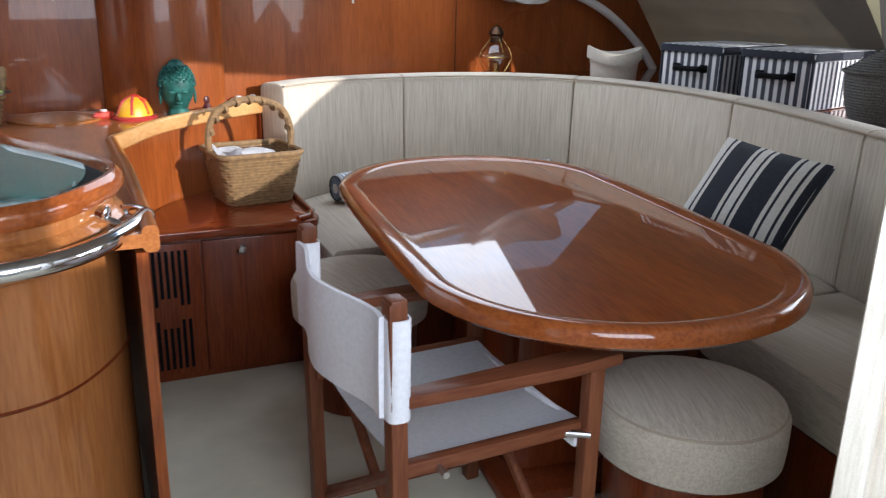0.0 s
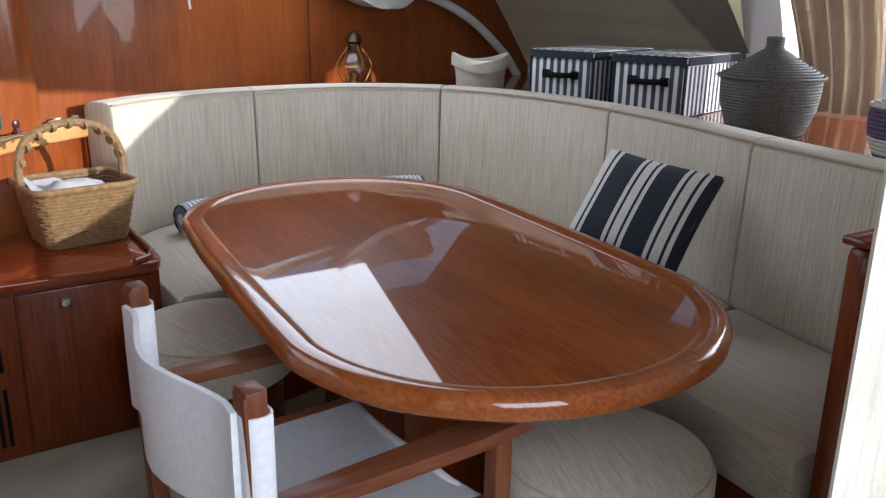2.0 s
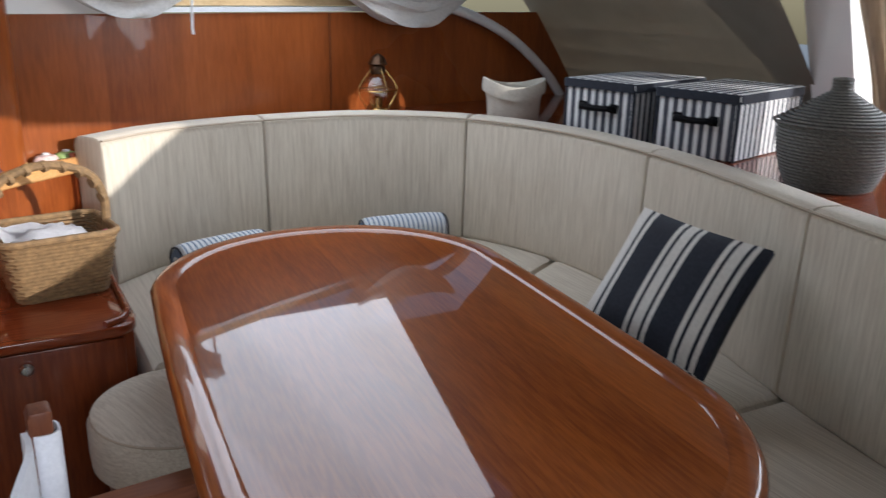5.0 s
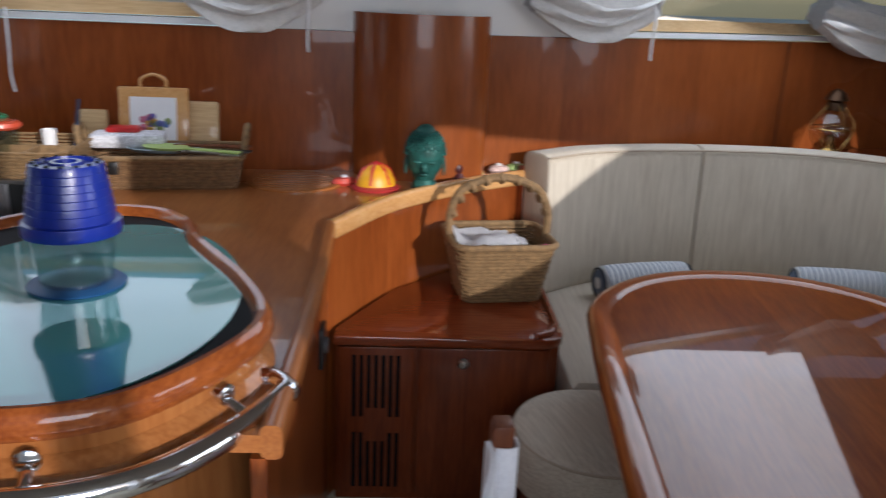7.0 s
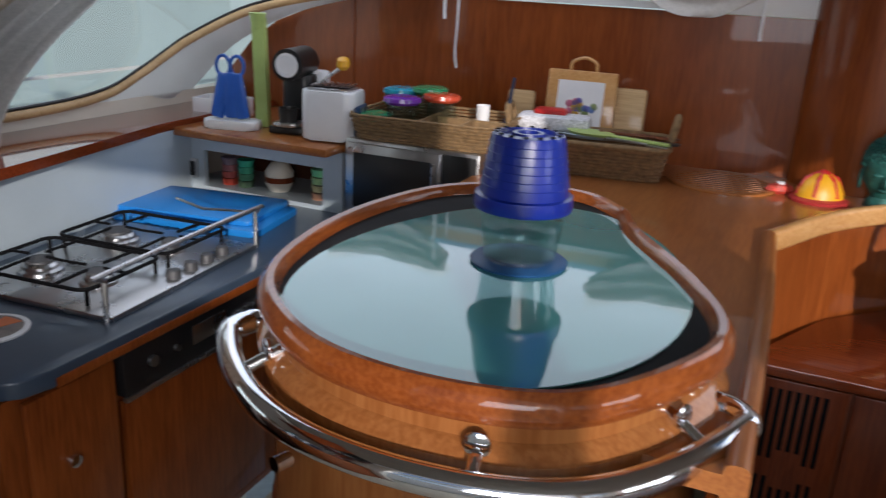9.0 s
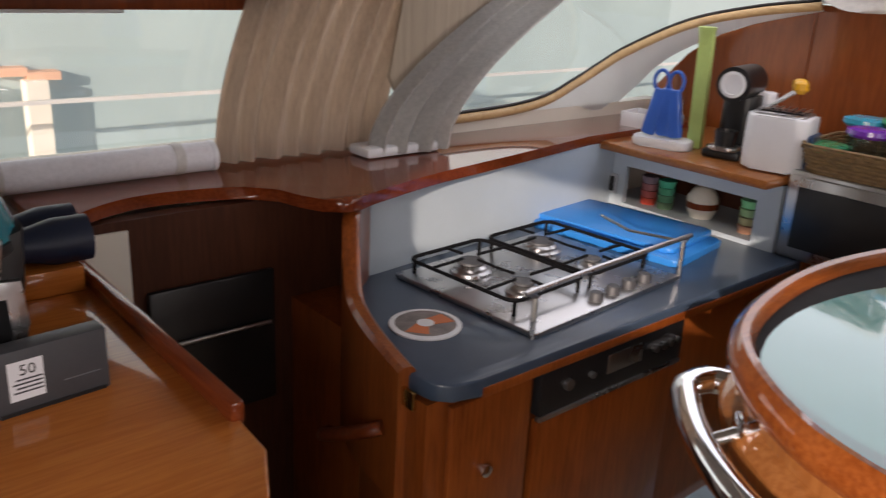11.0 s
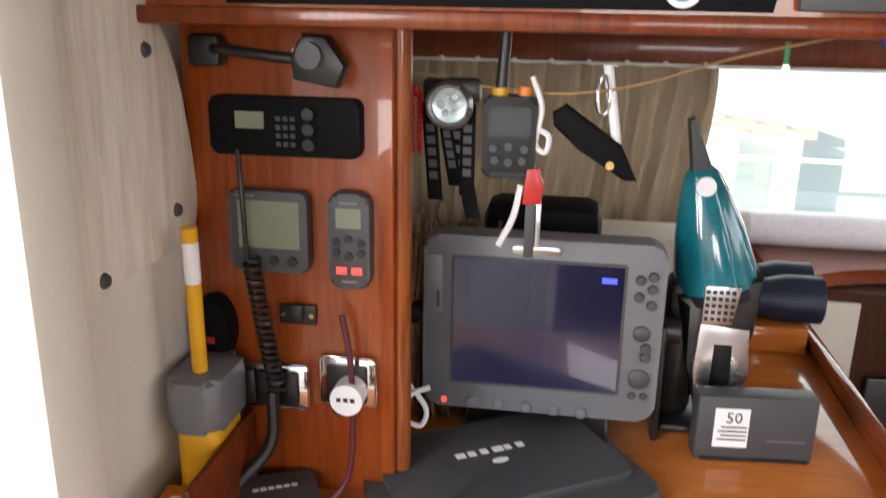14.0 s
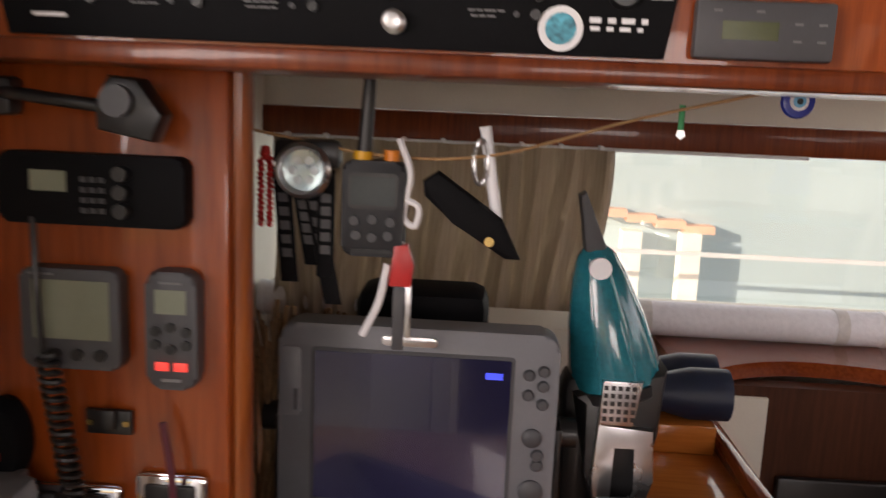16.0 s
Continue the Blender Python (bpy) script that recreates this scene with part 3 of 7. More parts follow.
structure("gasket_port", box(-1.745, -1.732, 0.8, 2.25, 0.99, 1.004, 0), black, "black rubber window gasket")
structure("seam_front", tube([(2.28, 4.655, 0.93), (2.28, 4.655, 1.40)], 0.0022, 6), wood_dark, "dark veneer joint")
structure("seam_front_port", tube([(-0.62, 4.034, 0.93), (-0.62, 4.034, 1.40)], 0.0022, 6), wood_dark, "dark veneer joint")
structure("water", box(-60, 60, -60, 60, -2.2, -2.0, 0), plain("quay_ground", (0.35, 0.37, 0.38), 0.6), "pale ground around the boat")

# counter with its curved raised edge
edge_line = [(0.455, 2.17, 0), (0.45, 2.8, 0), (0.43, 3.32, 0)] + [tuple(p) for p in smooth_path([(0.43, 3.32, 0), (0.60, 3.66, 0), (0.85, 3.94, 0), (1.12, 4.15, 0)], 6)[1:]]
cnt = [(p[0], p[1]) for p in edge_line] + [(1.12, 4.20), (0.2, 4.05), (-0.42, 4.04), (-0.42, 3.0), (0.1, 3.0), (0.3, 2.17)]
structure("counter", prism(cnt, SHELF - 0.03, SHELF, 0), wood_shelf, "honey-coloured varnished counter")
el = [Vector(p) for p in edge_line[:3]]
structure("trim_counter", sweep([Vector(p) for p in edge_line[2:]], [(p[0] - 0.012, p[1] + SHELF - 0.012) for p in rounded(0.034, 0.058, 0.012, 3)]), wood_edge, "pale rounded counter edge")
structure("trim_counter_side", sweep(el, [(p[0] - 0.012, p[1] + SHELF - 0.012) for p in rounded(0.034, 0.058, 0.012, 3)]), wood_shelf, "rounded cherry counter edge")
structure("panel_counter_side", sweep(el, [(-0.004, 0), (-0.004, SHELF - 0.04), (0.02, SHELF - 0.04), (0.02, 0)]), wood_z, "cherry panel below the counter edge")
structure("panel_behind_locker", sweep([Vector(p) for p in edge_line[2:]], [(0.008, 0), (0.008, SHELF - 0.03), (0.03, SHELF - 0.03), (0.03, 0)]), wood_z, "curved cherry panel above the locker")
# half-round mast casing
casing = [Vector((0.695 + 0.24 * math.cos(a), 4.06 + 0.14 * math.sin(a), 0)) for a in [math.pi + math.pi * i / 24 for i in range(25)]]
structure("mast_casing", sweep(casing, [(0, SHELF), (0, 1.47), (0.02, 1.47), (0.02, SHELF)]), wood_wall, "glossy half-round cherry mast casing")

# ---- saloon ----


def locker():
    t = thing("locker", "low mahogany locker with a louvred vent and a knob", "locker", (0.8, 3.3, 0))
    w = lambda *a, **k: box(a[0] - 0.8, a[1] - 0.8, a[2] - 3.3, a[3] - 3.3, a[4], a[5], **k)
    part("body", w(0.455, 1.13, 3.335, 4.1, 0, 0.55), wood_red, t)
    top = [(x - 0.8, y - 3.3) for x, y in [(0.455, 3.285)] + [(1.07 + 0.07 * math.cos(a), 3.355 + 0.07 * math.sin(a)) for a in [radians(-90 + 15 * i) for i in range(7)]] + [(1.14, 4.15), (0.95, 4.05), (0.62, 3.7), (0.455, 3.35)]]
    part("top", prism(top, 0.548, 0.578, 0.006), wood_red_x, t, "glossy red mahogany top")
    part("raised_lip", tube([(0.325, 0.78, 0.585), (0.325, 0.09, 0.585), (0.30, 0.03, 0.585), (0.25, 0.0, 0.585)], 0.011), wood_red_x, t)
    part("door", w(0.705, 1.10, 3.318, 3.334, 0.03, 0.53, bev=0.003), wood_red, t)
    part("door_knob", lathe([(0.008, 0), (0.008, 0.012), (0.017, 0.014), (0.018, 0.02), (0.012, 0.026), (0, 0.027)], 16, m=pose(0.04, 0.018, 0.49, 90, 0, 0)), steel, t, "brushed steel push knob")
    grille = w(0.468, 0.697, 3.318, 3.334, 0.03, 0.53, bev=0.003)
    vent = part("vent_panel", grille, wood_red, t)
    for lo, hi in ((0.30, 0.505), (0.055, 0.245)):
        for i in range(7):
            x = 0.508 + i * 0.022
            s = 0.03 if 1 < i < 5 else 0.0
            a, c = (lo + s, hi) if lo > 0.2 else (lo, hi - s)
            part("slot", box(x - 0.8, x + 0.012 - 0.8, 0.016, 0.0178, a, c, 0), black_matt, vent)
    part("plinth", w(0.455, 1.1, 3.36, 3.4, 0, 0.03), wood_dark, t)


locker()

# settee
BACK = [(1.175, 3.985, 0), (1.42, 4.155, 0), (1.83, 4.25, 0), (2.28, 4.22, 0), (2.62, 3.98, 0), (2.79, 3.56, 0), (2.80, 3.07, 0), (2.73, 2.66, 0), (2.63, 2.29, 0), (2.57, 2.0, 0), (2.51, 1.62, 0)]
back = smooth_path(BACK, 10)
JOINTS = [0, 20, 40, 60, 80, 100]
settee = thing("settee", "curved settee in cream striped upholstery on a mahogany base", "settee", (2.3, 3.2, 0))


def shift(line, d):
    return [p - Vector((2.3, 3.2, 0)) + n_ * d for p, n_ in zip(line, normals2(line))]


def cushion(seg, w, h, z0, lean, r, puff, mat, name):
    """One padded cushion along the line, its ends drawn in and its face puffed."""
    bm = bmesh.new()
    k = len(seg)
    ns = normals2(seg)
    rings = []
    sec = rounded(w, h, r, 4)
    for i, (p, n_) in enumerate(zip(seg, ns)):
        t = i / (k - 1)
        e = min(t, 1 - t)
        s = 1.0 - 0.10 * max(0, 1 - e / 0.05) ** 2
        f = puff * math.sin(math.pi * min(1, max(0, t))) ** 0.5
        ring = []
        for o, q in sec:
            oo = o * s - (f if o < 0 else 0) * (1 - (2 * q / h) ** 2)
            zz = q * (1 - (1 - s) * 0.35)
            ring.append(bm.verts.new(p + n_ * (oo + w / 2 + lean * (q + h / 2)) + Vector((0, 0, z0 + h / 2 + zz))))
        rings.append(ring)
    m_ = len(sec)
    for a, c in zip(rings, rings[1:]):
        for j in range(m_):
            bm.faces.new((a[j], a[(j + 1) % m_], c[(j + 1) % m_], c[j]))
    bm.faces.new(rings[0]), bm.faces.new(rings[-1])
    return part(name, bm, mat, settee)


flat_back = [p - Vector((2.3, 3.2, 0)) for p in back]
ns = normals2(flat_back)
for a, c in zip(JOINTS, JOINTS[1:]):
    seg = flat_back[a:c + 1]
    d0, d1 = (seg[1] - seg[0]).normalized() * 0.003, (seg[-2] - seg[-1]).normalized() * 0.003
    seg = [seg[0] + d0] + seg[1:-1] + [seg[-1] + d1]
    fine = smooth_path([seg[0], seg[0] * 0.9 + seg[1] * 0.1, seg[0] * 0.6 + seg[1] * 0.4] + seg[1:-1] + [seg[-1] * 0.6 + seg[-2] * 0.4, seg[-1] * 0.9 + seg[-2] * 0.1, seg[-1]], 2)
    b_ = cushion(fine, 0.13, 0.55, 0.445, 0.03, 0.035, 0.02, seat_fabric, "back_cushion")
    part("piping", tube([p + n_ * (0.012) + Vector((0, 0, 0.985)) for p, n_ in zip(seg, normals2(seg))], 0.005, 6), piping_mat, b_)
part("back_board", sweep([p + n_ * 0.15 for p, n_ in zip(flat_back, ns)], [(0, 0), (0, 0.93), (0.02, 0.93), (0.02, 0)]), wood_red, settee)


def band(inner, outer, z0, z1, i0, i1, bev):
    """A slab between two distances inside the back line."""
    a = [flat_back[i] - ns[i] * outer for i in range(i0, i1 + 1, 2)]
    c = [flat_back[i] - ns[i] * inner for i in range(i0, i1 + 1, 2)]
    keep = []
    for p in c:
        if not keep or (p - keep[-1]).length > 0.02:
            keep.append(p)
    return prism([(p.x, p.y) for p in a] + [(p.x, p.y) for p in reversed(keep)], z0, z1, bev)


SEATS = ([(1.15, 3.22), (1.55, 3.26), (1.78, 3.32), (1.79, 4.33), (1.38, 4.24), (1.15, 4.03)],
         [(1.785, 3.325), (2.0, 3.32), (2.12, 3.18), (2.88, 3.60), (2.70, 4.05), (2.32, 4.31), (1.795, 4.33)],
         [(2.125, 3.17), (2.12, 2.7), (2.08, 2.3), (2.72, 2.28), (2.83, 2.64), (2.89, 3.07), (2.88, 3.59)],
         [(2.078, 2.295), (2.03, 1.95), (1.97, 1.60), (2.58, 1.60), (2.66, 2.0), (2.72, 2.275)])
for o in SEATS:
    part("seat_cushion", prism([(x - 2.3, y - 3.2) for x, y in o], 0.305, 0.46, 0.03), seat_top_fabric, settee)
    inner = [(x - 2.3, y - 3.2) for x, y in o]
    cx, cy = sum(p[0] for p in inner) / len(inner), sum(p[1] for p in inner) / len(inner)
    part("base", prism([(cx + (x - cx) * 0.985, cy + (y - cy) * 0.985) for x, y in inner], 0.0, 0.303, 0), wood_red, settee)
end_panel = thing("end_panel", "glossy mahogany end panel of the settee", "panel", (2.3, 1.55, 0))
part("board", box(-0.31, 0.45, -0.03, 0.03, 0, 0.94, 0.02), wood_red, end_panel)
part("cap", box(-0.32, 0.45, -0.036, 0.036, 0.941, 0.96, 0.008), wood_red_x, end_panel)

# dining table
table = thing("dining_table", "long oval varnished cherry table with a raised rim", "table", (1.598, 2.55, 0), -6)


def oval(hx, hy, n_=72, e=2.08):
    """Long oval with nearly straight sides."""
    out = []
    for i in range(n_):
        t = 2 * math.pi * i / n_
        c, s = math.cos(t), math.sin(t)
        r = hx
        x, y = r * math.copysign(abs(c) ** (2 / e), c), r * math.copysign(abs(s) ** (2 / e), s)
        out.append((x, y + (hy - hx) * max(-1, min(1, s * 6))))
    return out


part("tabletop", prism(oval(0.449, 0.872), 0.705, 0.742, 0.003), wood_table, table, "glossy cherry top")
ring = [Vector((x, y, 0)) for x, y in oval(0.464, 0.887)]
part("rim", sweep(ring, [(-0.03 + o, 0.728 + h) for o, h in ((0.045, -0.008), (0.048, 0.014), (0.038, 0.019), (0.028, 0.02), (0.0, 0.024), (-0.008, 0.02), (-0.018, 0.005), (-0.016, -0.018), (0.0, -0.03), (0.045, -0.03))], True), wood_rim, table, "rounded raised rim with a groove")
part("pedestal", box(-0.16, 0.16, -0.3, 0.3, 0.04, 0.704, 0.03), wood_red, table)
part("foot", box(-0.22, 0.22, -0.4, 0.4, 0, 0.04, 0.01), wood_red, table)
part("brace", box(-0.32, 0.32, -0.03, 0.03, 0.62, 0.704, 0.01), wood_red, table)

# stools
stool = thing("stool", "round stool with a thick cream upholstered cushion", "stool", (1.19, 3.01, 0), 15, "round stools at the table")
part("drum", lathe([(0.19, 0), (0.195, 0.01), (0.20, 0.29), (0.19, 0.3)], 40), wood_red, stool)
part("cushion", lathe([(0, 0.30), (0.215, 0.30), (0.235, 0.315), (0.238, 0.36), (0.238, 0.425), (0.226, 0.448), (0.18, 0.462), (0.1, 0.471), (0, 0.474)], 48), seat_top_fabric, stool)
part("piping", tube([(0.226 * math.cos(a), 0.229 * math.sin(a), 0.443) for a in [2 * math.pi * i / 48 for i in range(48)]], 0.004, 6, True), piping_mat, stool)
copy_thing(stool, pose(1.68, 1.87, 0, 0, 0, -20))

# folding canvas chair
chair = thing("folding_chair", "folding teak chair with white canvas seat and sling back", "chair", (0.858, 2.07, 0), 3)
for s in (1, -1):
    y = 0.272 * s
    part("back_post", box(-0.018, 0.018, y - 0.022, y + 0.022, 0.0, 0.83, 0.004, m=Matrix(((1, 0, -0.02, 0.01), (0, 1, 0, 0), (0, 0, 1, 0), (0, 0, 0, 1)))), wood_chair, chair)
    part("post_cap", box(-0.022, 0.014, y - 0.024, y + 0.024, 0.795, 0.838, 0.006), wood_chair, chair, "worn dark post top")
    part("front_post", box(0.46, 0.50, y - 0.018, y + 0.018, 0, 0.605, 0.004), wood_chair, chair)
    part("arm", prism([(-0.02, y - 0.022), (0.2, y - 0.03), (0.4, y - 0.036), (0.535, y - 0.03), (0.545, y), (0.535, y + 0.03), (0.4, y + 0.034), (0.2, y + 0.026), (-0.02, y + 0.022)], 0.605, 0.632, 0.005), wood_chair_x, chair)
    part("bottom_rail", box(-0.0, 0.48, y - 0.014, y + 0.014, 0.05, 0.085, 0.004), wood_chair_x, chair)
    part("seat_rail", box(-0.0, 0.48, y * 0.93 - 0.014, y * 0.93 + 0.014, 0.43, 0.462, 0.004), wood_chair_x, chair)
    for x in (0.05, 0.41):
        bm = rod((x + 0.02 * s, y * 0.93, 0.44), (x + 0.02 * s, -y * 0.93, 0.075), 0.014, seg=8)
        part("cross_leg", bm, wood_chair, chair)
    part("pivot", rod((0.1, y + 0.03 * s, 0.44), (0.1, y - 0.03 * s, 0.44), 0.008, seg=10), steel, chair)
    part("pivot", rod((0.47, y + 0.02 * s, 0.44), (0.40, y * 0.9, 0.44), 0.009, seg=10), steel, chair)
seat = bmesh.new()
grid = [[seat.verts.new((0.02 + 0.45 * i / 8, -0.262 + 0.524 * j / 12, 0.462 - 0.035 * math.sin(math.pi * j / 12) * (0.6 + 0.4 * math.sin(math.pi * i / 8)))) for j in range(13)] for i in range(9)]
for a, c in zip(grid, grid[1:]):
    for j in range(12):
        seat.faces.new((a[j], a[j + 1], c[j + 1], c[j]))
bmesh.ops.solidify(seat, geom=seat.faces[:], thickness=0.012)
part("seat", seat, canvas, chair, "white canvas seat")
part("seat_hem", box(0.452, 0.47, -0.255, 0.255, 0.39, 0.452, 0.006), canvas, chair)
sling = smooth_path([(-0.03, 0.268, 0), (-0.03, 0.2, 0), (-0.075, 0.0, 0), (-0.03, -0.2, 0), (-0.03, -0.268, 0)], 5)
part("backrest", sweep(sling, [(-0.005, 0.585), (-0.006, 0.7), (-0.005, 0.8), (0.005, 0.8), (0.006, 0.7), (0.005, 0.585)]), canvas, chair, "white canvas sling back")
for s in (1, -1):
    part("sleeve", sweep([Vector((o[0] + 0.0, o[1] + 0.272 * s, 0)) for o in rounded(0.05, 0.056, 0.02, 3)], [(0, 0.582), (0, 0.797), (0.004, 0.797), (0.004, 0.582)], True), canvas, chair)

# ---- island ----
ISL = [(-0.365, 2.50, 0), (-0.295, 2.25, 0), (-0.12, 2.085, 0), (0.08, 2.042, 0), (0.27, 2.095, 0), (0.39, 2.27, 0), (0.42, 2.43, 0), (0.34, 2.63, 0), (0.20, 2.86, 0), (0.14, 3.0, 0), (0.03, 3.10, 0), (-0.13, 3.10, 0), (-0.29, 2.97, 0), (-0.36, 2.75, 0)]
C = Vector((0.03, 2.45, 0))
isl = smooth_path([Vector(p) - C for p in ISL], 7, True)
island = thing("galley_island", "rounded honey-varnished island with a teal glass top", "island", tuple(C))
part("body", sweep(isl, [(0.012, 0), (0.012, 0.86), (0.05, 0.86), (0.05, 0)], True), wood_isl, island)
part("collar", sweep(isl, [(0.05, 0.85), (0.012, 0.85), (0.0, 0.862), (-0.012, 0.885), (-0.012, 0.905), (0.0, 0.918), (0.012, 0.925), (0.012, 0.955), (0.05, 0.955)], True), wood_isl, island)
part("rim", sweep(isl, [(0.02, 0.952), (-0.004, 0.955), (-0.012, 0.97), (-0.008, 0.99), (0.004, 1.002), (0.016, 1.0), (0.026, 0.988), (0.026, 0.952)], True), wood_rim, island, "laminated wooden rim")
nn = normals2(isl, True)
part("glass_border", prism([tuple((p + n_ * 0.024).to_2d()) for p, n_ in zip(isl, nn)], 0.95, 0.978), black_matt, island, "black border under the glass")
part("glass_top", prism([(-0.002 + 0.325 * math.cos(a) * (1 - 0.14 * math.sin(a)), 0.080 + 0.472 * math.sin(a)) for a in [2 * math.pi * i / 60 for i in range(60)]], 0.9785, 0.9815), teal_glass, island, "pale teal glass")
part("seam", sweep(isl, [(0.0115, 0.59), (0.007, 0.594), (0.0115, 0.598), (0.02, 0.594)], True), wood_red, island)
rl = [p - n_ * 0.056 for p, n_ in zip(isl, nn)]
k0 = min(range(len(rl)), key=lambda i: (rl[i] - Vector((-0.40, -0.20, 0))).length)
k1 = min(range(len(rl)), key=lambda i: (rl[i] - Vector((0.47, -0.10, 0))).length)
rail_line = rl[k0:k1 + 1]
ends = [isl[k0] - nn[k0] * 0.0, isl[k1]]
rail = [p + Vector((0, 0, 0.898)) for p in [ends[0], ends[0] * 0.5 + rail_line[0] * 0.5] + rail_line[1:-1] + [ends[1] * 0.5 + rail_line[-1] * 0.5, ends[1]]]
rl_ob = part("grab_rail", tube(smooth_path(rail, 2), 0.021, 16), chrome, island, "polished chrome grab rail")
for q in (0.18, 0.55, 0.85):
    i = int(k0 + (k1 - k0) * q)
    part("bracket", rod(tuple(isl[i] + nn[i] * 0.02 + Vector((0, 0, 0.93))), tuple(rl[i] + Vector((0, 0, 0.900))), 0.0095, bm=lathe([(0.018, 0), (0.018, 0.004), (0.014, 0.007)], 18, m=Matrix.Translation(isl[i] - nn[i] * 0.008 + Vector((0, 0, 0.93))) @ (-nn[i]).to_track_quat("Z", "Y").to_matrix().to_4x4())), chrome, rl_ob)
part("door_knob", rod((-0.16, -0.375, 0.80), (-0.17, -0.40, 0.80), 0.012), chrome, island)

# ---- galley ----
gal = thing("galley_cabinet", "cherry galley cabinet with a chrome push knob", "cabinet", (-1.2, 2.8, 0))
W = lambda x0, x1, y0, y1, z0, z1, **k: box(x0 + 1.2, x1 + 1.2, y0 - 2.8, y1 - 2.8, z0, z1, **k)
part("body", W(-1.56, -0.84, 2.2, 3.52, 0, 0.655, bev=0), wood_z, gal)
part("door", W(-0.838, -0.82, 2.19, 2.42, 0.04, 0.64, bev=0.004), wood_z, gal)
part("door_knob", lathe([(0.007, 0), (0.007, 0.01), (0.014, 0.012), (0.014, 0.02), (0, 0.024)], 16, m=pose(0.38, -0.52, 0.47, 0, 90, 0)), chrome, gal)
part("side_panel", prism([(-0.84 + 1.2, -0.66), (-0.90 + 1.2, -0.665), (-1.1 + 1.2, -0.62), (-1.35 + 1.2, -0.52), (-1.56 + 1.2, -0.4), (-1.56 + 1.2, -0.36), (-0.84 + 1.2, -0.60)], 0, 0.655, 0), wood_z, gal)
top = thing("galley_worktop", "dark blue laminate worktop with rounded corner", "worktop", (-1.2, 2.8, 0.66))
co = [(-0.80, 2.24), (-0.80, 3.52), (-1.57, 3.52), (-1.57, 2.42), (-1.36, 2.28), (-1.1, 2.18), (-0.90, 2.14), (-0.84, 2.15), (-0.81, 2.18)]
part("slab", prism([(x + 1.2, y - 2.8) for x, y in co], 0, 0.04, 0.006), counter_blue, top)
part("front_edge", box(0.39, 0.402, -0.55, 0.7, -0.005, 0.018, 0.002), wood_z, top)
fid = smooth_path([(-0.90, 2.135, 0), (-1.02, 2.15, 0), (-1.13, 2.175, 0), (-1.23, 2.22, 0), (-1.32, 2.29, 0), (-1.385, 2.36, 0)], 6)
bm = bmesh.new()
rings = []
for i, p in enumerate(fid):
    t = i / (len(fid) - 1)
    e = min(1, max(0, (t - 0.42) / 0.3))
    z = 0.715 + 0.05 * min(1, t / 0.45) + 0.158 * e * e * (3 - 2 * e)
    n_ = normals2(fid)[i]
    rings.append([bm.verts.new(p + n_ * o + Vector((0, 0, h))) for o, h in ((-0.02, 0.4), (-0.02, z - 0.01), (-0.01, z), (0.01, z), (0.02, z - 0.01), (0.02, 0.4))])
for a, c in zip(rings, rings[1:]):
    for j in range(6):
        bm.faces.new((a[j], a[(j + 1) % 6], c[(j + 1) % 6], c[j]))
bm.faces.new(rings[0]), bm.faces.new(rings[-1])
structure("trim_worktop", bm, wood_z, "curved raised cherry edge of the worktop")
structure("splashback_side", prism([(-1.40, 2.33), (-1.372, 2.33), (-1.505, 3.50), (-1.535, 3.50)], 0.70, 0.9245), splash_grey, "pale blue-grey splashback")
# rear splashback with an open niche
for nm, a in (("splashback_rear_left", (-1.57, -1.45, 0.70, 0.905)), ("splashback_rear_right", (-0.96, -0.885, 0.70, 0.905)), ("splashback_rear_top", (-1.45, -0.96, 0.845, 0.905)), ("splashback_rear_low", (-1.45, -0.96, 0.70, 0.715))):
    structure(nm, box(a[0], a[1], 3.50, 3.52, a[2], a[3], 0), splash_grey, "pale blue-grey splashback")
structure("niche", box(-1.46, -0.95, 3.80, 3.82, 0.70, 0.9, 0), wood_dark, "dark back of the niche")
structure("niche_floor", box(-1.56, -0.89, 3.521, 3.80, 0.70, 0.712, 0), splash_grey)
structure("galley_shelf", box(-1.53, -0.885, 3.40, 4.02, 0.905, 0.935, 0.01), wood_shelf, "cherry shelf over the galley")
structure("side_sill", prism([(p.x, p.y) for p in smooth_path([(-1.38, 1.625, 0), (-1.487, 1.765, 0), (-1.515, 1.91, 0), (-1.457, 2.108, 0), (-1.33, 2.165, 0), (-1.25, 2.225, 0), (-1.285, 2.33, 0), (-1.35, 2.56, 0), (-1.40, 2.85, 0), (-1.49, 3.34, 0)], 5)] + [(-1.50, 4.02), (-1.74, 4.02), (-1.74, 1.62)], 0.925, 0.955, 0.008), wood_red_x, "reddish varnished side sill with a wavy edge")
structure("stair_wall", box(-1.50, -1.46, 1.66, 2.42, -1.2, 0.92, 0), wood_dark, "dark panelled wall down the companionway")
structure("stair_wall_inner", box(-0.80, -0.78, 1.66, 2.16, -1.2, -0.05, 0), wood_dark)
structure("stair_side", box(-1.5, -0.84, 2.21, 2.24, -1.2, 0.6, 0), wood_z, "cherry side of the galley cabinet")
structure("stair_liner", box(-1.459, -1.45, 1.66, 1.80, 0.2, 0.90, 0), cream_wall, "cream liner panel")
st = thing("companion_locker", "black glazed locker front in the companionway", "locker", (-1.45, 1.97, 0.4))
part("front", box(-0.005, 0.012, -0.14, 0.17, 0.0, 0.35, 0.006), black, st)
part("handle", rod((0.025, -0.12, 0.22), (0.025, 0.15, 0.22), 0.006), steel, st)
hd = thing("grab_handle", "reddish wooden grab handle on the galley cabinet", "handle", (-1.05, 2.13, 0.5))
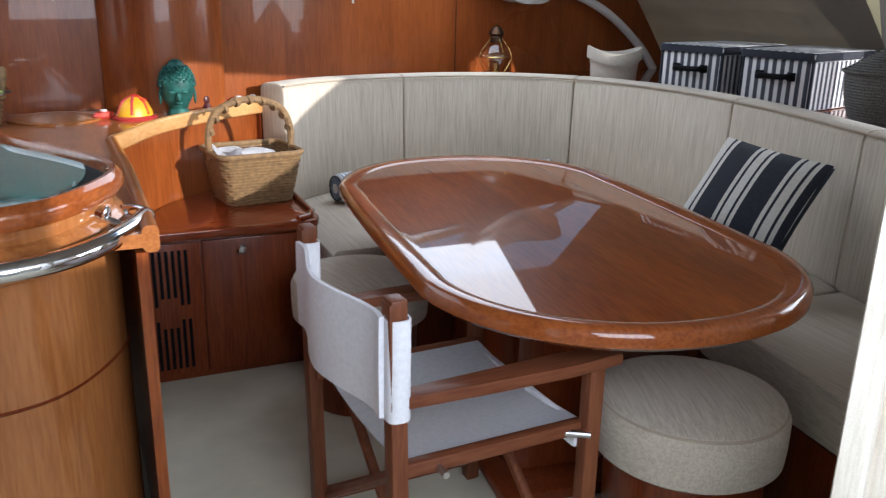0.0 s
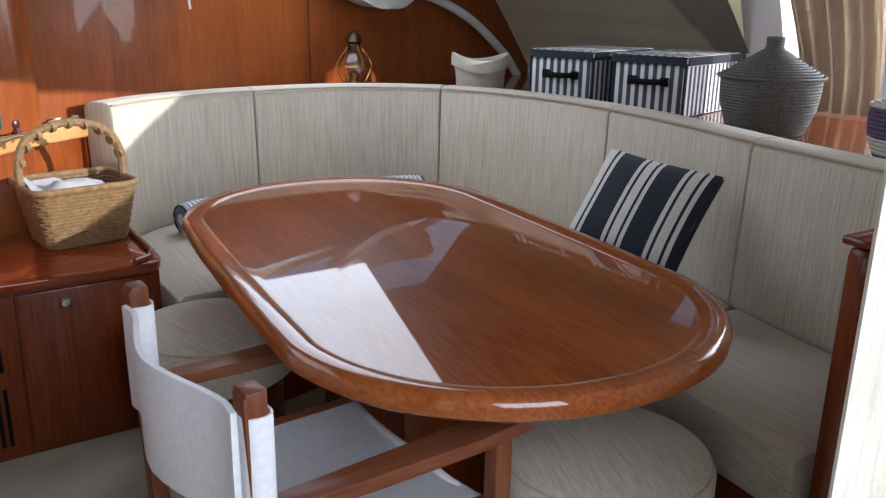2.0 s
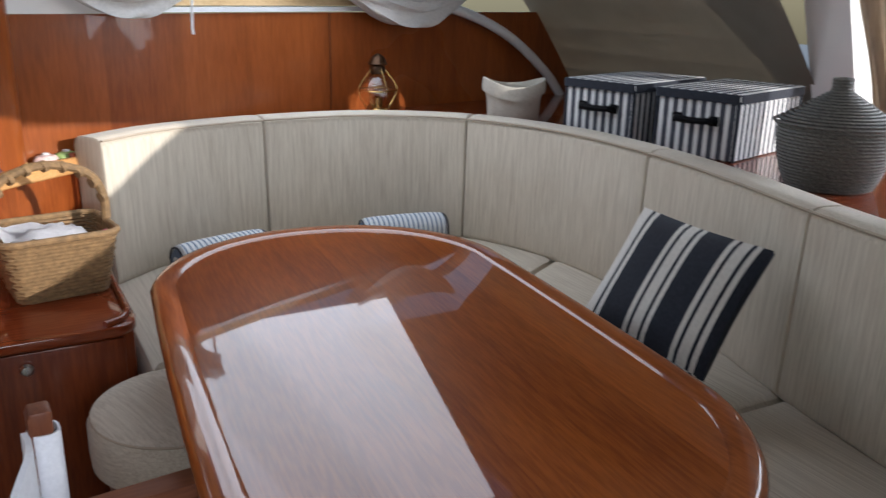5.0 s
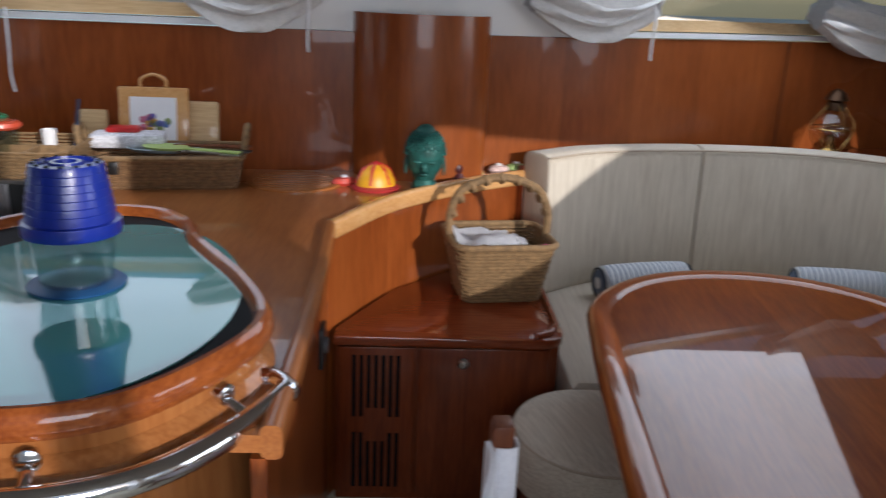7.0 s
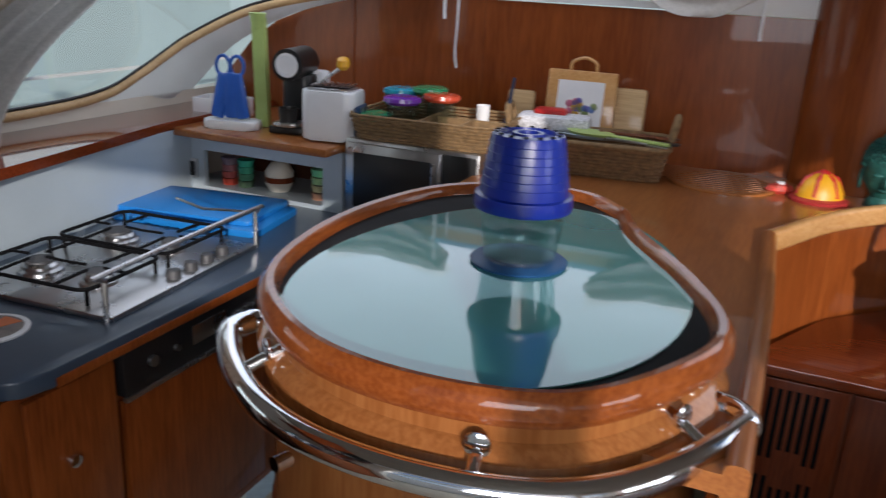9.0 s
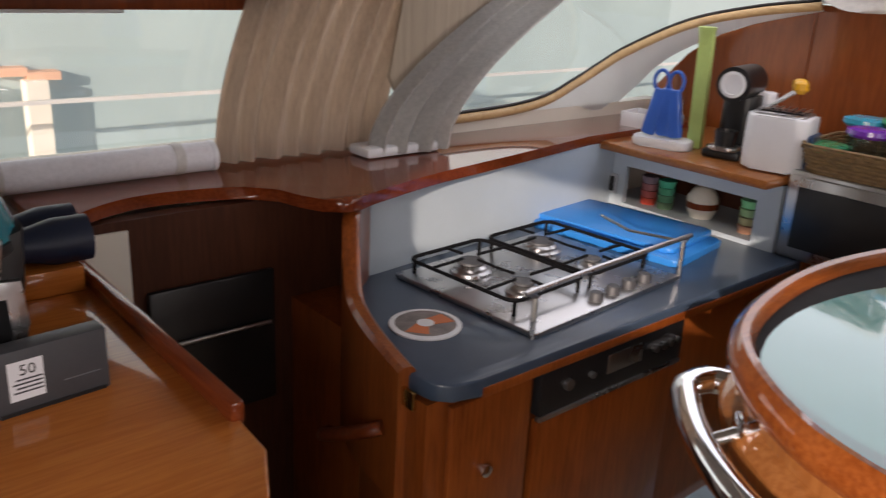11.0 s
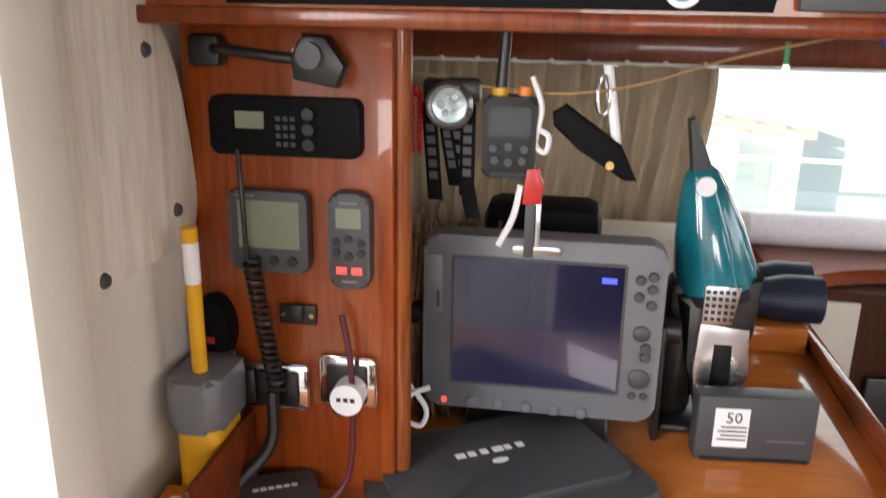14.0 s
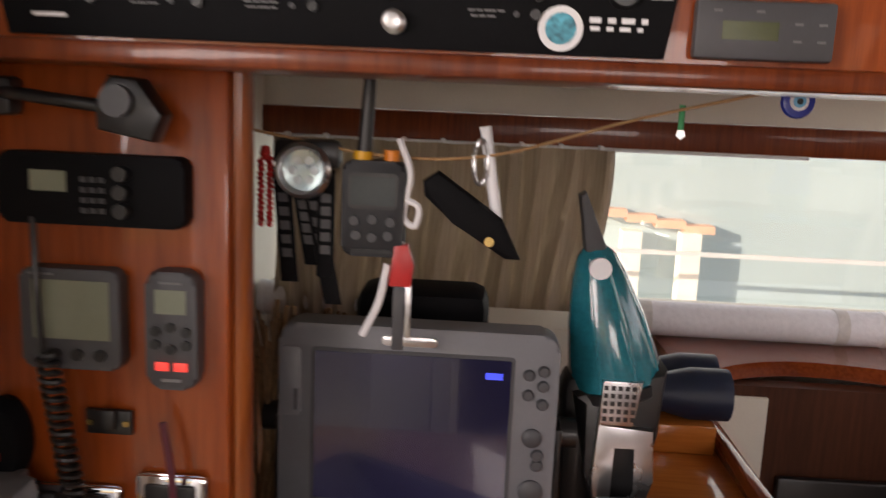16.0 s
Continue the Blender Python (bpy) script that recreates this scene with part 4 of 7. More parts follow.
part("grip", tube(smooth_path([(-0.10, -0.015, -0.05), (-0.08, -0.04, -0.04), (0.06, -0.045, 0.04), (0.1, -0.015, 0.06)], 6), 0.016), wood_red, hd)

dw = thing("dishwasher", "dishwasher with a dark steel control panel and wooden door", "dishwasher", (-0.82, 2.69, 0))
part("control_panel", box(-0.03, 0.012, -0.255, 0.27, 0.54, 0.652, 0.004), black, dw)
part("panel_trim", box(0.0, 0.014, -0.255, 0.27, 0.528, 0.539, 0.002), steel, dw)
part("handle_recess", box(0.0, 0.0135, -0.03, 0.10, 0.58, 0.63, 0.002), steel, dw)
for y, r in ((-0.17, 0.014), (-0.09, 0.008), (0.15, 0.01), (0.18, 0.01), (0.21, 0.01), (0.24, 0.01)):
    part("button", rod((0.01, y, 0.6), (0.022, y, 0.6), r), steel, dw)
part("door", box(-0.018, 0.004, -0.25, 0.265, 0.05, 0.526, 0.004), wood_z, dw)

hob = thing("hob", "four-burner stainless steel gas hob with black grates", "hob", (-1.12, 2.745, 0.70), 4)
part("plate", box(-0.235, 0.235, -0.30, 0.30, 0, 0.014, 0.004), steel, hob)
for bx, by, r in ((-0.12, -0.14, 0.045), (-0.12, 0.14, 0.05), (0.06, -0.14, 0.035), (0.06, 0.14, 0.03)):
    bu = part("burner", lathe([(r + 0.012, 0.014), (r + 0.01, 0.022), (r, 0.026), (r, 0.034), (r * 0.85, 0.04), (0, 0.041)], 24, m=pose(bx, by, 0)), steel, hob)
    part("burner_cap", lathe([(r * 0.8, 0.041), (r * 0.78, 0.047), (0, 0.05)], 24, m=pose(bx, by, 0)), dark_grey, bu)
for gy in (-0.145, 0.145):
    gr = bmesh.new()
    o = [(x - 0.03, y + gy, 0.055) for x, y in rounded(0.36, 0.27, 0.03, 3)]
    tube(o, 0.005, 6, True, gr)
    for x0 in (-0.12, 0.06):
        for dx, dy in ((1, 0), (-1, 0), (0, 1), (0, -1)):
            tube([(x0 + dx * 0.028, gy + dy * 0.028, 0.058), (x0 + dx * 0.088, gy + dy * 0.13 if dy else gy, 0.056)], 0.004, 6, False, gr)
    for x0, y0 in ((-0.2, -0.12), (0.14, -0.12), (-0.2, 0.12), (0.14, 0.12)):
        tube([(x0, gy + y0, 0.014), (x0, gy + y0, 0.055)], 0.005, 6, False, gr)
    part("grate", gr, black_matt, hob)
for y in (-0.03, 0.04, 0.11, 0.18):
    part("control_knob", lathe([(0.019, 0.014), (0.018, 0.03), (0.015, 0.036), (0, 0.037)], 16, m=pose(0.20, y, 0)), dark_grey, hob)
part("guard_rail", tube(smooth_path([(0.225, -0.30, 0.0), (0.225, -0.30, 0.10), (0.225, -0.29, 0.115), (0.225, 0.3, 0.115), (0.225, 0.31, 0.10), (0.225, 0.31, 0.0)], 3), 0.007, 8), steel, hob, "polished fiddle rail")
part("pan_clamp", tube([(0.225, 0.26, 0.12), (0.1, 0.24, 0.115), (-0.02, 0.28, 0.12)], 0.004, 6), steel, hob)

br = thing("chopping_board", "bright blue plastic chopping boards stacked on the worktop", "chopping board", (-1.23, 3.24, 0.70), 9)
part("board", prism(rounded(0.50, 0.30, 0.02), 0.0, 0.02, 0.004), board_blue, br)
part("board", prism([(x - 0.03, y + 0.03) for x, y in rounded(0.48, 0.28, 0.02)], 0.021, 0.036, 0.004), board_blue, br)
tr = thing("trivet", "round white trivet with an orange print on the worktop", "trivet", (-1.06, 2.31, 0.70))
part("rim", lathe([(0.082, 0), (0.083, 0.004), (0.078, 0.006), (0.07, 0.006), (0.07, 0)], 40), paper, tr)
part("face", lathe([(0.0701, 0), (0.0701, 0.005), (0, 0.005)], 40), plain("trivet_face", (0.2, 0.17, 0.16), 0.5, 0, 0, 0.5, 20), tr)
part("print", prism([(0.01, -0.065), (0.05, -0.03), (0.012, 0.0), (0.03, 0.06), (-0.02, 0.062), (-0.018, 0.0)], 0.0052, 0.0058), plain("orange_print", (0.6, 0.16, 0.05), 0.5), tr)
part("centre", lathe([(0.02, 0.006), (0.02, 0.007), (0, 0.007)], 20), paper, tr)

mw = thing("microwave", "stainless steel microwave oven with a dark door", "microwave", (-0.64, 3.5, 0.70))
part("case", box(-0.235, 0.235, 0.0, 0.35, 0.0, 0.262, 0.006), steel, mw)
part("door", box(-0.225, 0.11, -0.012, -0.001, 0.015, 0.25, 0.004), steel, mw)
part("door_glass", box(-0.195, 0.08, -0.0165, -0.0125, 0.04, 0.22, 0.001), black, mw)
part("handle", rod((0.095, -0.03, 0.04), (0.095, -0.03, 0.22), 0.007), steel, mw)
part("control_panel", box(0.115, 0.228, -0.01, -0.001, 0.015, 0.25, 0.002), black, mw)

# ---- nav station ----
DESK = 0.88
structure("nav_desk", prism([(-0.42, 0.79), (-0.42, 1.50), (-0.47, 1.60), (-0.58, 1.655), (-0.70, 1.66), (-1.7, 1.66), (-1.7, 0.79)], DESK - 0.03, DESK, 0.004), wood_desk, "honey-varnished chart table")
structure("nav_desk_front", prism([(-0.46, 0.79), (-0.46, 1.48), (-0.52, 1.57), (-0.62, 1.61), (-0.64, 0.79)], 0, DESK - 0.031), wood_z, "cherry front of the chart table")
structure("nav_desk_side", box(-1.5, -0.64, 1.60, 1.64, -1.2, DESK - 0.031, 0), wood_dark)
structure("trim_nav_desk", box(-1.62, -0.66, 1.645, 1.668, DESK - 0.01, DESK + 0.028, 0.008), wood_red_x, "raised wooden fiddle of the chart table")
structure("instrument_board", box(-0.72, -0.68, 0.79, 1.025, DESK, 1.47, 0.003), wood_board, "cherry instrument board")
structure("trim_instrument_board", tube([(-0.70, 1.03, DESK), (-0.70, 1.03, 1.46)], 0.012), wood_z, "rounded board edge")
oc = Matrix(((0, 0, 1, 0), (1, 0, 0, 0), (0, 1, 0, 0), (0, 0, 0, 1)))
structure("overhead_console", prism([(0.79, 1.45), (1.95, 1.45), (1.95, 1.95), (0.79, 1.95)], -0.66, -0.60, 0, m=oc), wood_board, "cherry overhead console")
structure("overhead_console_bottom", box(-0.75, -0.58, 0.79, 1.95, 1.435, 1.452, 0.004), wood_red, "wooden lower edge of the console")

# ---- loose things in the saloon ----


def woven(name, w0, d0, w1, d1, h, rows, mat, parent, r=0.006, bow=0.0):
    """Basket wall of stacked strands and upright stakes, rounded-rectangular."""
    body = bmesh.new()
    for i in range(rows):
        t = i / (rows - 1)
        w, d = w0 + (w1 - w0) * t + bow * math.sin(math.pi * t), d0 + (d1 - d0) * t + bow * math.sin(math.pi * t)
        o = rounded(w, d, min(w, d) * 0.16, 4)
        k = len(o)
        dense = []
        for j in range(k):
            a, c = Vector(o[j]), Vector(o[(j + 1) % k])
            n_ = max(1, int((c - a).length / 0.022))
            dense += [a + (c - a) * q / n_ for q in range(n_)]
        tube([(p.x * (1 + 0.012 * (-1) ** (j + i)), p.y * (1 + 0.012 * (-1) ** (j + i)), h * t + r) for j, p in enumerate(dense)], r, 5, True, body)
    wall = tagged(part(name, body, mat, parent), kind="stuff")
    part("bottom", prism(rounded(w0, d0, min(w0, d0) * 0.16), 0.0, 0.008), mat, parent)
    return wall


bk = thing("wicker_basket", "square seagrass basket with a tall handle and white cloth inside", "basket", (0.965, 3.70, 0.579), 8)
woven("body", 0.26, 0.22, 0.33, 0.29, 0.19, 17, wicker, bk)
part("rim", tube([(x, y, 0.197) for x, y in rounded(0.335, 0.295, 0.045, 5)], 0.011, 8, True), wicker, bk)
part("handle", tube(smooth_path([(-0.165, 0, 0.17), (-0.165, 0, 0.28), (-0.12, 0.0, 0.36), (0, 0, 0.395), (0.12, 0, 0.36), (0.165, 0, 0.28), (0.165, 0, 0.17)], 6), 0.014, 8), wicker, bk, "twisted handle")
for q in range(9):
    a = math.pi * (0.1 + 0.1 * q)
    part("binding", rod((0.168 * math.cos(a) - 0.006, -0.003, 0.2 + 0.19 * math.sin(a) ** 0.8), (0.168 * math.cos(a) + 0.008, 0.003, 0.2 + 0.19 * math.sin(a) ** 0.8 + 0.004), 0.018, seg=10), wicker, bk)
cl = thing("cloth", "crumpled white cloth lying in the wicker basket", "cloth", (0.93, 3.70, 0.72), 20)
cm = bmesh.new()
g = [[cm.verts.new((-0.12 + 0.02 * i, -0.10 + 0.02 * j, 0.065 + 0.04 * noise.noise((i * 0.22, j * 0.2, 2)) + 0.012 * noise.noise((i * 0.6, j * 0.5, 5)) - 0.03 * (i / 12))) for j in range(11)] for i in range(13)]
for a, c in zip(g, g[1:]):
    for j in range(10):
        cm.faces.new((a[j], a[j + 1], c[j + 1], c[j]))
bmesh.ops.solidify(cm, geom=cm.faces[:], thickness=0.006)
part("folds", cm, canvas, cl)
pk = thing("pink_clip", "small bright pink clip on the basket rim", "clip", (1.115, 3.615, 0.76))
part("clip", box(-0.01, 0.01, -0.012, 0.012, -0.015, 0.015, 0.005), plain("pink", (0.7, 0.03, 0.25), 0.4), pk)

# head ornament: one plain mesh
hd_bm = lathe([(0.0, 0), (0.045, 0.0), (0.043, 0.012), (0.034, 0.03), (0.04, 0.045), (0.055, 0.07), (0.062, 0.10), (0.066, 0.125), (0.062, 0.15), (0.05, 0.168), (0.034, 0.18), (0.032, 0.192), (0.026, 0.205), (0.012, 0.214), (0, 0.216)], 28, flat=0.9)
for i in range(9):
    for j in range(16):
        a, e = 2 * math.pi * (j + 0.5 * (i % 2)) / 16, 0.118 + i * 0.0085
        r_ = 0.065 * max(0.25, 1 - ((e - 0.118) / 0.085) ** 2) ** 0.5
        if math.sin(a) < -0.45 and e < 0.135:
            continue
        bmesh.ops.create_icosphere(hd_bm, subdivisions=1, radius=0.0075, matrix=Matrix.Translation((r_ * math.cos(a), 0.9 * r_ * math.sin(a), e)))
bmesh.ops.create_icosphere(hd_bm, subdivisions=2, radius=0.012, matrix=Matrix.Translation((0, -0.057, 0.078)) @ Matrix.Diagonal((0.7, 0.8, 1.5, 1)))
for s in (1, -1):
    bmesh.ops.create_icosphere(hd_bm, subdivisions=2, radius=0.012, matrix=Matrix.Translation((0.064 * s, 0, 0.075)) @ Matrix.Diagonal((0.5, 0.9, 2.6, 1)))
    bmesh.ops.create_icosphere(hd_bm, subdivisions=2, radius=0.011, matrix=Matrix.Translation((0.022 * s, -0.052, 0.096)) @ Matrix.Diagonal((1.3, 0.5, 0.6, 1)))
bmesh.ops.create_icosphere(hd_bm, subdivisions=2, radius=0.012, matrix=Matrix.Translation((0, -0.051, 0.055)) @ Matrix.Diagonal((1.3, 0.6, 0.5, 1)))
head = tagged(part("head_statue", hd_bm, patina), "green patinated stone head statue standing on the counter edge", "statue")
head.matrix_basis = pose(0.715, 3.835, SHELF, 0, 0, -3) @ Matrix.Scale(1.02, 4)

ornament = thing("shell_ornament", "yellow and red painted shell-shaped ornament on the counter", "ornament", (0.55, 3.80, SHELF), 20)
part("shell", lathe([(0.07, 0), (0.066, 0.03), (0.05, 0.062), (0.025, 0.082), (0, 0.088)], 20, flat=0.8), yellow_plastic, ornament, "yellow dome")
part("brim", lathe([(0.082, 0), (0.085, 0.008), (0.07, 0.014), (0, 0.014)], 20, flat=0.9), plain("ornament_red", (0.45, 0.04, 0.04), 0.4), ornament)
for a in range(0, 360, 60):
    part("rib", tube([(0.066 * math.cos(radians(a)), 0.052 * math.sin(radians(a)), 0.02), (0.045 * math.cos(radians(a)), 0.036 * math.sin(radians(a)), 0.068), (0.0, 0.0, 0.09)], 0.006, 6), red_plastic, ornament)
for x, y, cc, nm in ((0.44, 3.84, (0.55, 0.06, 0.04), "small red fish ornament lying on the counter"), (0.90, 4.04, (0.4, 0.25, 0.1), "small brown and cream shell on the counter"), (1.00, 4.13, (0.65, 0.45, 0.42), "pink and green painted ornament on the counter"), (1.07, 4.17, (0.25, 0.35, 0.12), "green painted flat ornament on the counter")):
    o = thing("small_ornament", nm, "ornament", (x, y, SHELF), 25, "ornaments on the counter")
    part("body", lathe([(0, 0), (0.035, 0.0), (0.045, 0.01), (0.036, 0.024), (0, 0.032)], 18, flat=0.6), plain("ornament_paint", cc, 0.4, 0, 0.2, 0.6, 60), o)
    part("spot", lathe([(0.012, 0.028), (0.012, 0.034), (0, 0.036)], 12), paper, o)
fg = thing("figurine", "tiny dark turned figurine on the counter", "figurine", (0.835, 3.96, SHELF))
part("body", lathe([(0.022, 0), (0.026, 0.012), (0.016, 0.03), (0.02, 0.045), (0.014, 0.06), (0, 0.066)], 16), plain("dark_red_glaze", (0.06, 0.012, 0.015), 0.3), fg)

gv = thing("round_vent", "round cherry air grille set in the counter", "vent", (0.27, 3.86, SHELF), 10)
part("frame", lathe([(0.165, 0), (0.165, 0.006), (0.158, 0.009), (0.142, 0.007), (0.142, 0)], 40), wood_shelf, gv)
part("backing", lathe([(0.142, 0), (0.142, 0.001), (0, 0.001)], 40), black_matt, gv)
for i in range(10):
    y = -0.122 + i * 0.0271
    hw = math.sqrt(0.142 ** 2 - y * y)
    part("slat", box(-hw, hw, y - 0.008, y + 0.008, 0.0015, 0.007, 0.001), wood_shelf, gv)
sk = thing("side_socket", "black socket on the counter side panel", "socket", (0.465, 2.86, 0.74))
part("plate", box(-0.002, 0.01, -0.035, 0.035, -0.05, 0.05, 0.004), black, sk)
part("dial", rod((0.01, 0, 0), (0.018, 0, 0), 0.02), dark_grey, sk)

# cushions
for nm, p, rz in (("a", (1.56, 3.99, 0.53), 14), ("b", (2.33, 3.98, 0.53), -8)):
    bo = thing("bolster", "small blue ticking bolster lying on the settee seat", "bolster", p, rz, "ticking bolsters")
    part("roll", lathe([(0, -0.19), (0.045, -0.185), (0.064, -0.17), (0.068, -0.12), (0.07, 0), (0.068, 0.12), (0.064, 0.17), (0.045, 0.185), (0, 0.19)], 28, m=pose(0, 0, 0, 0, 90, 0)), ticking, bo)
    part("piping", tube([(-0.183, 0.056 * math.cos(a), 0.056 * math.sin(a)) for a in [2 * math.pi * i / 24 for i in range(24)]], 0.004, 6, True), navy, bo)
    part("piping", tube([(0.183, 0.056 * math.cos(a), 0.056 * math.sin(a)) for a in [2 * math.pi * i / 24 for i in range(24)]], 0.004, 6, True), navy, bo)

xa = Vector((0.094, -0.366, -0.036)).normalized()
ya = -Vector((-0.62, -0.113, -0.76))
ya = (ya - xa * ya.dot(xa)).normalized()
pm = Matrix((xa, ya, xa.cross(ya))).transposed().to_4x4()
pil = thing("pillow", "black and cream striped square pillow leaning on the settee back", "pillow", m=Matrix.Translation(Vector((2.53, 2.517, 0.886)) - ya * 0.19) @ pm @ Matrix.Scale(0.9, 4))
STR = [(-0.21, -0.175, 1), (-0.175, -0.165, 0), (-0.165, -0.15, 1), (-0.15, -0.06, 0), (-0.06, -0.045, 1), (-0.045, -0.035, 0), (-0.035, -0.005, 1), (-0.005, 0.005, 0), (0.005, 0.02, 1), (0.02, 0.105, 0), (0.105, 0.12, 1), (0.12, 0.13, 0), (0.13, 0.16, 1), (0.16, 0.17, 0), (0.17, 0.185, 1), (0.185, 0.21, 0)]
for a, c, kind in STR:
    bm = bmesh.new()
    for side in (1, -1):
        gr = []
        for i in range(3):
            x = a + (c - a) * i / 2
            row = []
            for j in range(15):
                y = -0.205 + 0.41 * j / 14
                d = max(0, (1 - abs(x / 0.215) ** 2.6)) ** 0.5 * max(0, (1 - abs(y / 0.21) ** 2.6)) ** 0.5
                pinch = 1 + 0.06 * (abs(x) / 0.21) ** 2 * (abs(y) / 0.21) ** 2
                row.append(bm.verts.new((x * pinch, y * pinch, side * (0.004 + 0.062 * d))))
            gr.append(row)
        for r0, r1 in zip(gr, gr[1:]):
            for j in range(14):
                bm.faces.new((r0[j], r0[j + 1], r1[j + 1], r1[j]))
    part("dark_stripe" if not kind else "pale_stripe", bm, stripe_white if kind else navy, pil)

# storage boxes
for p, rz in (((3.38, 3.24, 0.932), 15), ((3.25, 3.64, 0.932), 15)):
    sb = thing("storage_box", "navy and white striped fabric storage box with a flat lid", "storage box", p, rz, "striped storage boxes")
    part("front", box(-0.26, 0.26, -0.165, 0.165, 0.0, 0.21, 0.008), box_stripe_y, sb)
    for s in (1, -1):
        part("side_panel", box(-0.252, 0.252, s * 0.166 - 0.002, s * 0.166 + 0.002, 0.006, 0.205, 0), box_stripe_x, sb)
        for x in (-0.258, 0.258):
            part("corner_binding", rod((x, s * 0.163, 0.0), (x, s * 0.163, 0.21), 0.007, seg=8), navy, sb)
    lid = part("lid", box(-0.27, 0.27, -0.175, 0.175, 0.212, 0.245, 0.010), box_stripe_y, sb)
    part("lid_border", sweep([Vector((x, y, 0)) for x, y in rounded(0.545, 0.355, 0.02, 3)], [(0, 0.210), (0, 0.243), (0.004, 0.243), (0.004, 0.210)], True), navy, lid)
    part("handle", tube(smooth_path([(-0.262, -0.075, 0.14), (-0.285, -0.06, 0.14), (-0.288, 0.0, 0.137), (-0.285, 0.06, 0.14), (-0.262, 0.075, 0.14)], 5), 0.012, 8), black_matt, sb)
    for y in (-0.075, 0.075):
        part("handle_tab", box(-0.268, -0.262, y - 0.02, y + 0.02, 0.122, 0.158, 0.003), black_matt, sb)

cb = thing("canvas_bin", "soft cream canvas bin with a folded rim", "storage bin", (2.99, 4.17, 0.932), -25)
part("bag", lathe([(0.11, 0), (0.12, 0.01), (0.125, 0.1), (0.14, 0.165), (0.135, 0.165), (0.12, 0.1), (0.1, 0.02), (0, 0.02)], 32, flat=0.8), cream_cloth, cb)
fold = [(0.14 * math.cos(a), 0.112 * math.sin(a), 0.135 + 0.035 * math.cos(a) ** 2) for a in [2 * math.pi * i / 40 for i in range(40)]]
part("folded_rim", sweep([Vector((x, y, z)) for x, y, z in fold], [(-0.006, -0.03), (-0.008, 0.0), (-0.004, 0.03), (0.006, 0.03), (0.008, 0.0), (0.004, -0.03)], True), cream_cloth, cb)

ln = thing("oil_lantern", "small brass ship lantern with a round clear glass", "lantern", (2.46, 4.52, 0.932))
part("base", lathe([(0.05, 0), (0.055, 0.01), (0.05, 0.03), (0.03, 0.045), (0.03, 0.05)], 24), brass, ln)
part("globe", lathe([(0.03, 0.05), (0.06, 0.07), (0.085, 0.11), (0.085, 0.14), (0.06, 0.185), (0.032, 0.2)], 28), lamp_glass, ln)
part("burner", lathe([(0.02, 0.05), (0.022, 0.09), (0.008, 0.1), (0, 0.1)], 14), brass, ln)
part("chimney", lathe([(0.034, 0.2), (0.036, 0.225), (0.03, 0.235), (0.045, 0.245), (0.03, 0.275), (0.008, 0.29), (0, 0.292)], 20), plain("dark_bronze", (0.06, 0.03, 0.015), 0.35, 0.8), ln)
for a in range(0, 360, 90):
    part("guard_wire", tube(smooth_path([(0.05 * math.cos(radians(a)), 0.05 * math.sin(radians(a)), 0.03), (0.092 * math.cos(radians(a)), 0.092 * math.sin(radians(a)), 0.1), (0.09 * math.cos(radians(a)), 0.09 * math.sin(radians(a)), 0.15), (0.034 * math.cos(radians(a)), 0.034 * math.sin(radians(a)), 0.22)], 5), 0.0025, 6), brass, ln)
part("guard_ring", tube([(0.091 * math.cos(a), 0.091 * math.sin(a), 0.125) for a in [2 * math.pi * i / 32 for i in range(32)]], 0.0025, 6, True), brass, ln)


def coil(profile, mats, parent, name, pitch=0.012):
    """Coiled reed wall: a stack of rounds, one part for each colour band."""
    bands = {}
    for i, (r, z) in enumerate(profile):
        mt = mats(i)
        bands.setdefault(mt, bmesh.new())
        k = 40
        tube([(r * math.cos(2 * math.pi * j / k) * (1 + 0.006 * math.sin(j * 2.4 + i)), r * math.sin(2 * math.pi * j / k) * (1 + 0.006 * math.sin(j * 2.4 + i)), z) for j in range(k)], pitch * 0.56, 6, True, bands[mt])
    for mt, bm in bands.items():
        tagged(part(name, bm, mt, parent), kind="stuff")


rb = thing("reed_basket", "large coiled grey-brown reed basket with a pointed lid", "basket", m=pose(3.17, 2.62, 0.932) @ Matrix.Scale(0.9, 4))
prof = [(0.12 + 0.07 * math.sin(math.pi * (0.08 + 0.46 * i / 17)) ** 0.8, 0.006 + i * 0.012) for i in range(18)]
coil(prof, lambda i: reed_mat, rb, "body")
part("bottom", lathe([(0.14, 0.0), (0.14, 0.006), (0, 0.006)], 30), reed_mat, rb)
prof = [(0.205 - 0.170 * (i / 12) ** 0.9, 0.225 + 0.105 * (i / 12) ** 0.95) for i in range(13)] + [(0.03, 0.34 + 0.011 * i) for i in range(4)]
coil(prof, lambda i: reed_mat, rb, "lid")
rb2 = thing("round_basket", "round purple and cream banded reed basket", "basket", (2.98, 1.95, 0.932))
prof = [(0.10 + 0.055 * math.sin(math.pi * (0.1 + 0.5 * i / 13)), 0.006 + i * 0.012) for i in range(14)]
coil(prof, lambda i: reed_pale if 2 < i < 7 else reed_purple, rb2, "body")
prof = [(0.155 - 0.14 * (i / 9), 0.175 + 0.06 * (i / 9)) for i in range(10)]
coil(prof, lambda i: reed_pale, rb2, "lid")
part("handle", tube(smooth_path([(-0.15, 0.03, 0.165), (-0.19, 0.02, 0.17), (-0.19, -0.02, 0.16), (-0.15, -0.03, 0.16)], 5), 0.012, 8), reed_purple, rb2)

# gathered curtains along the windscreen


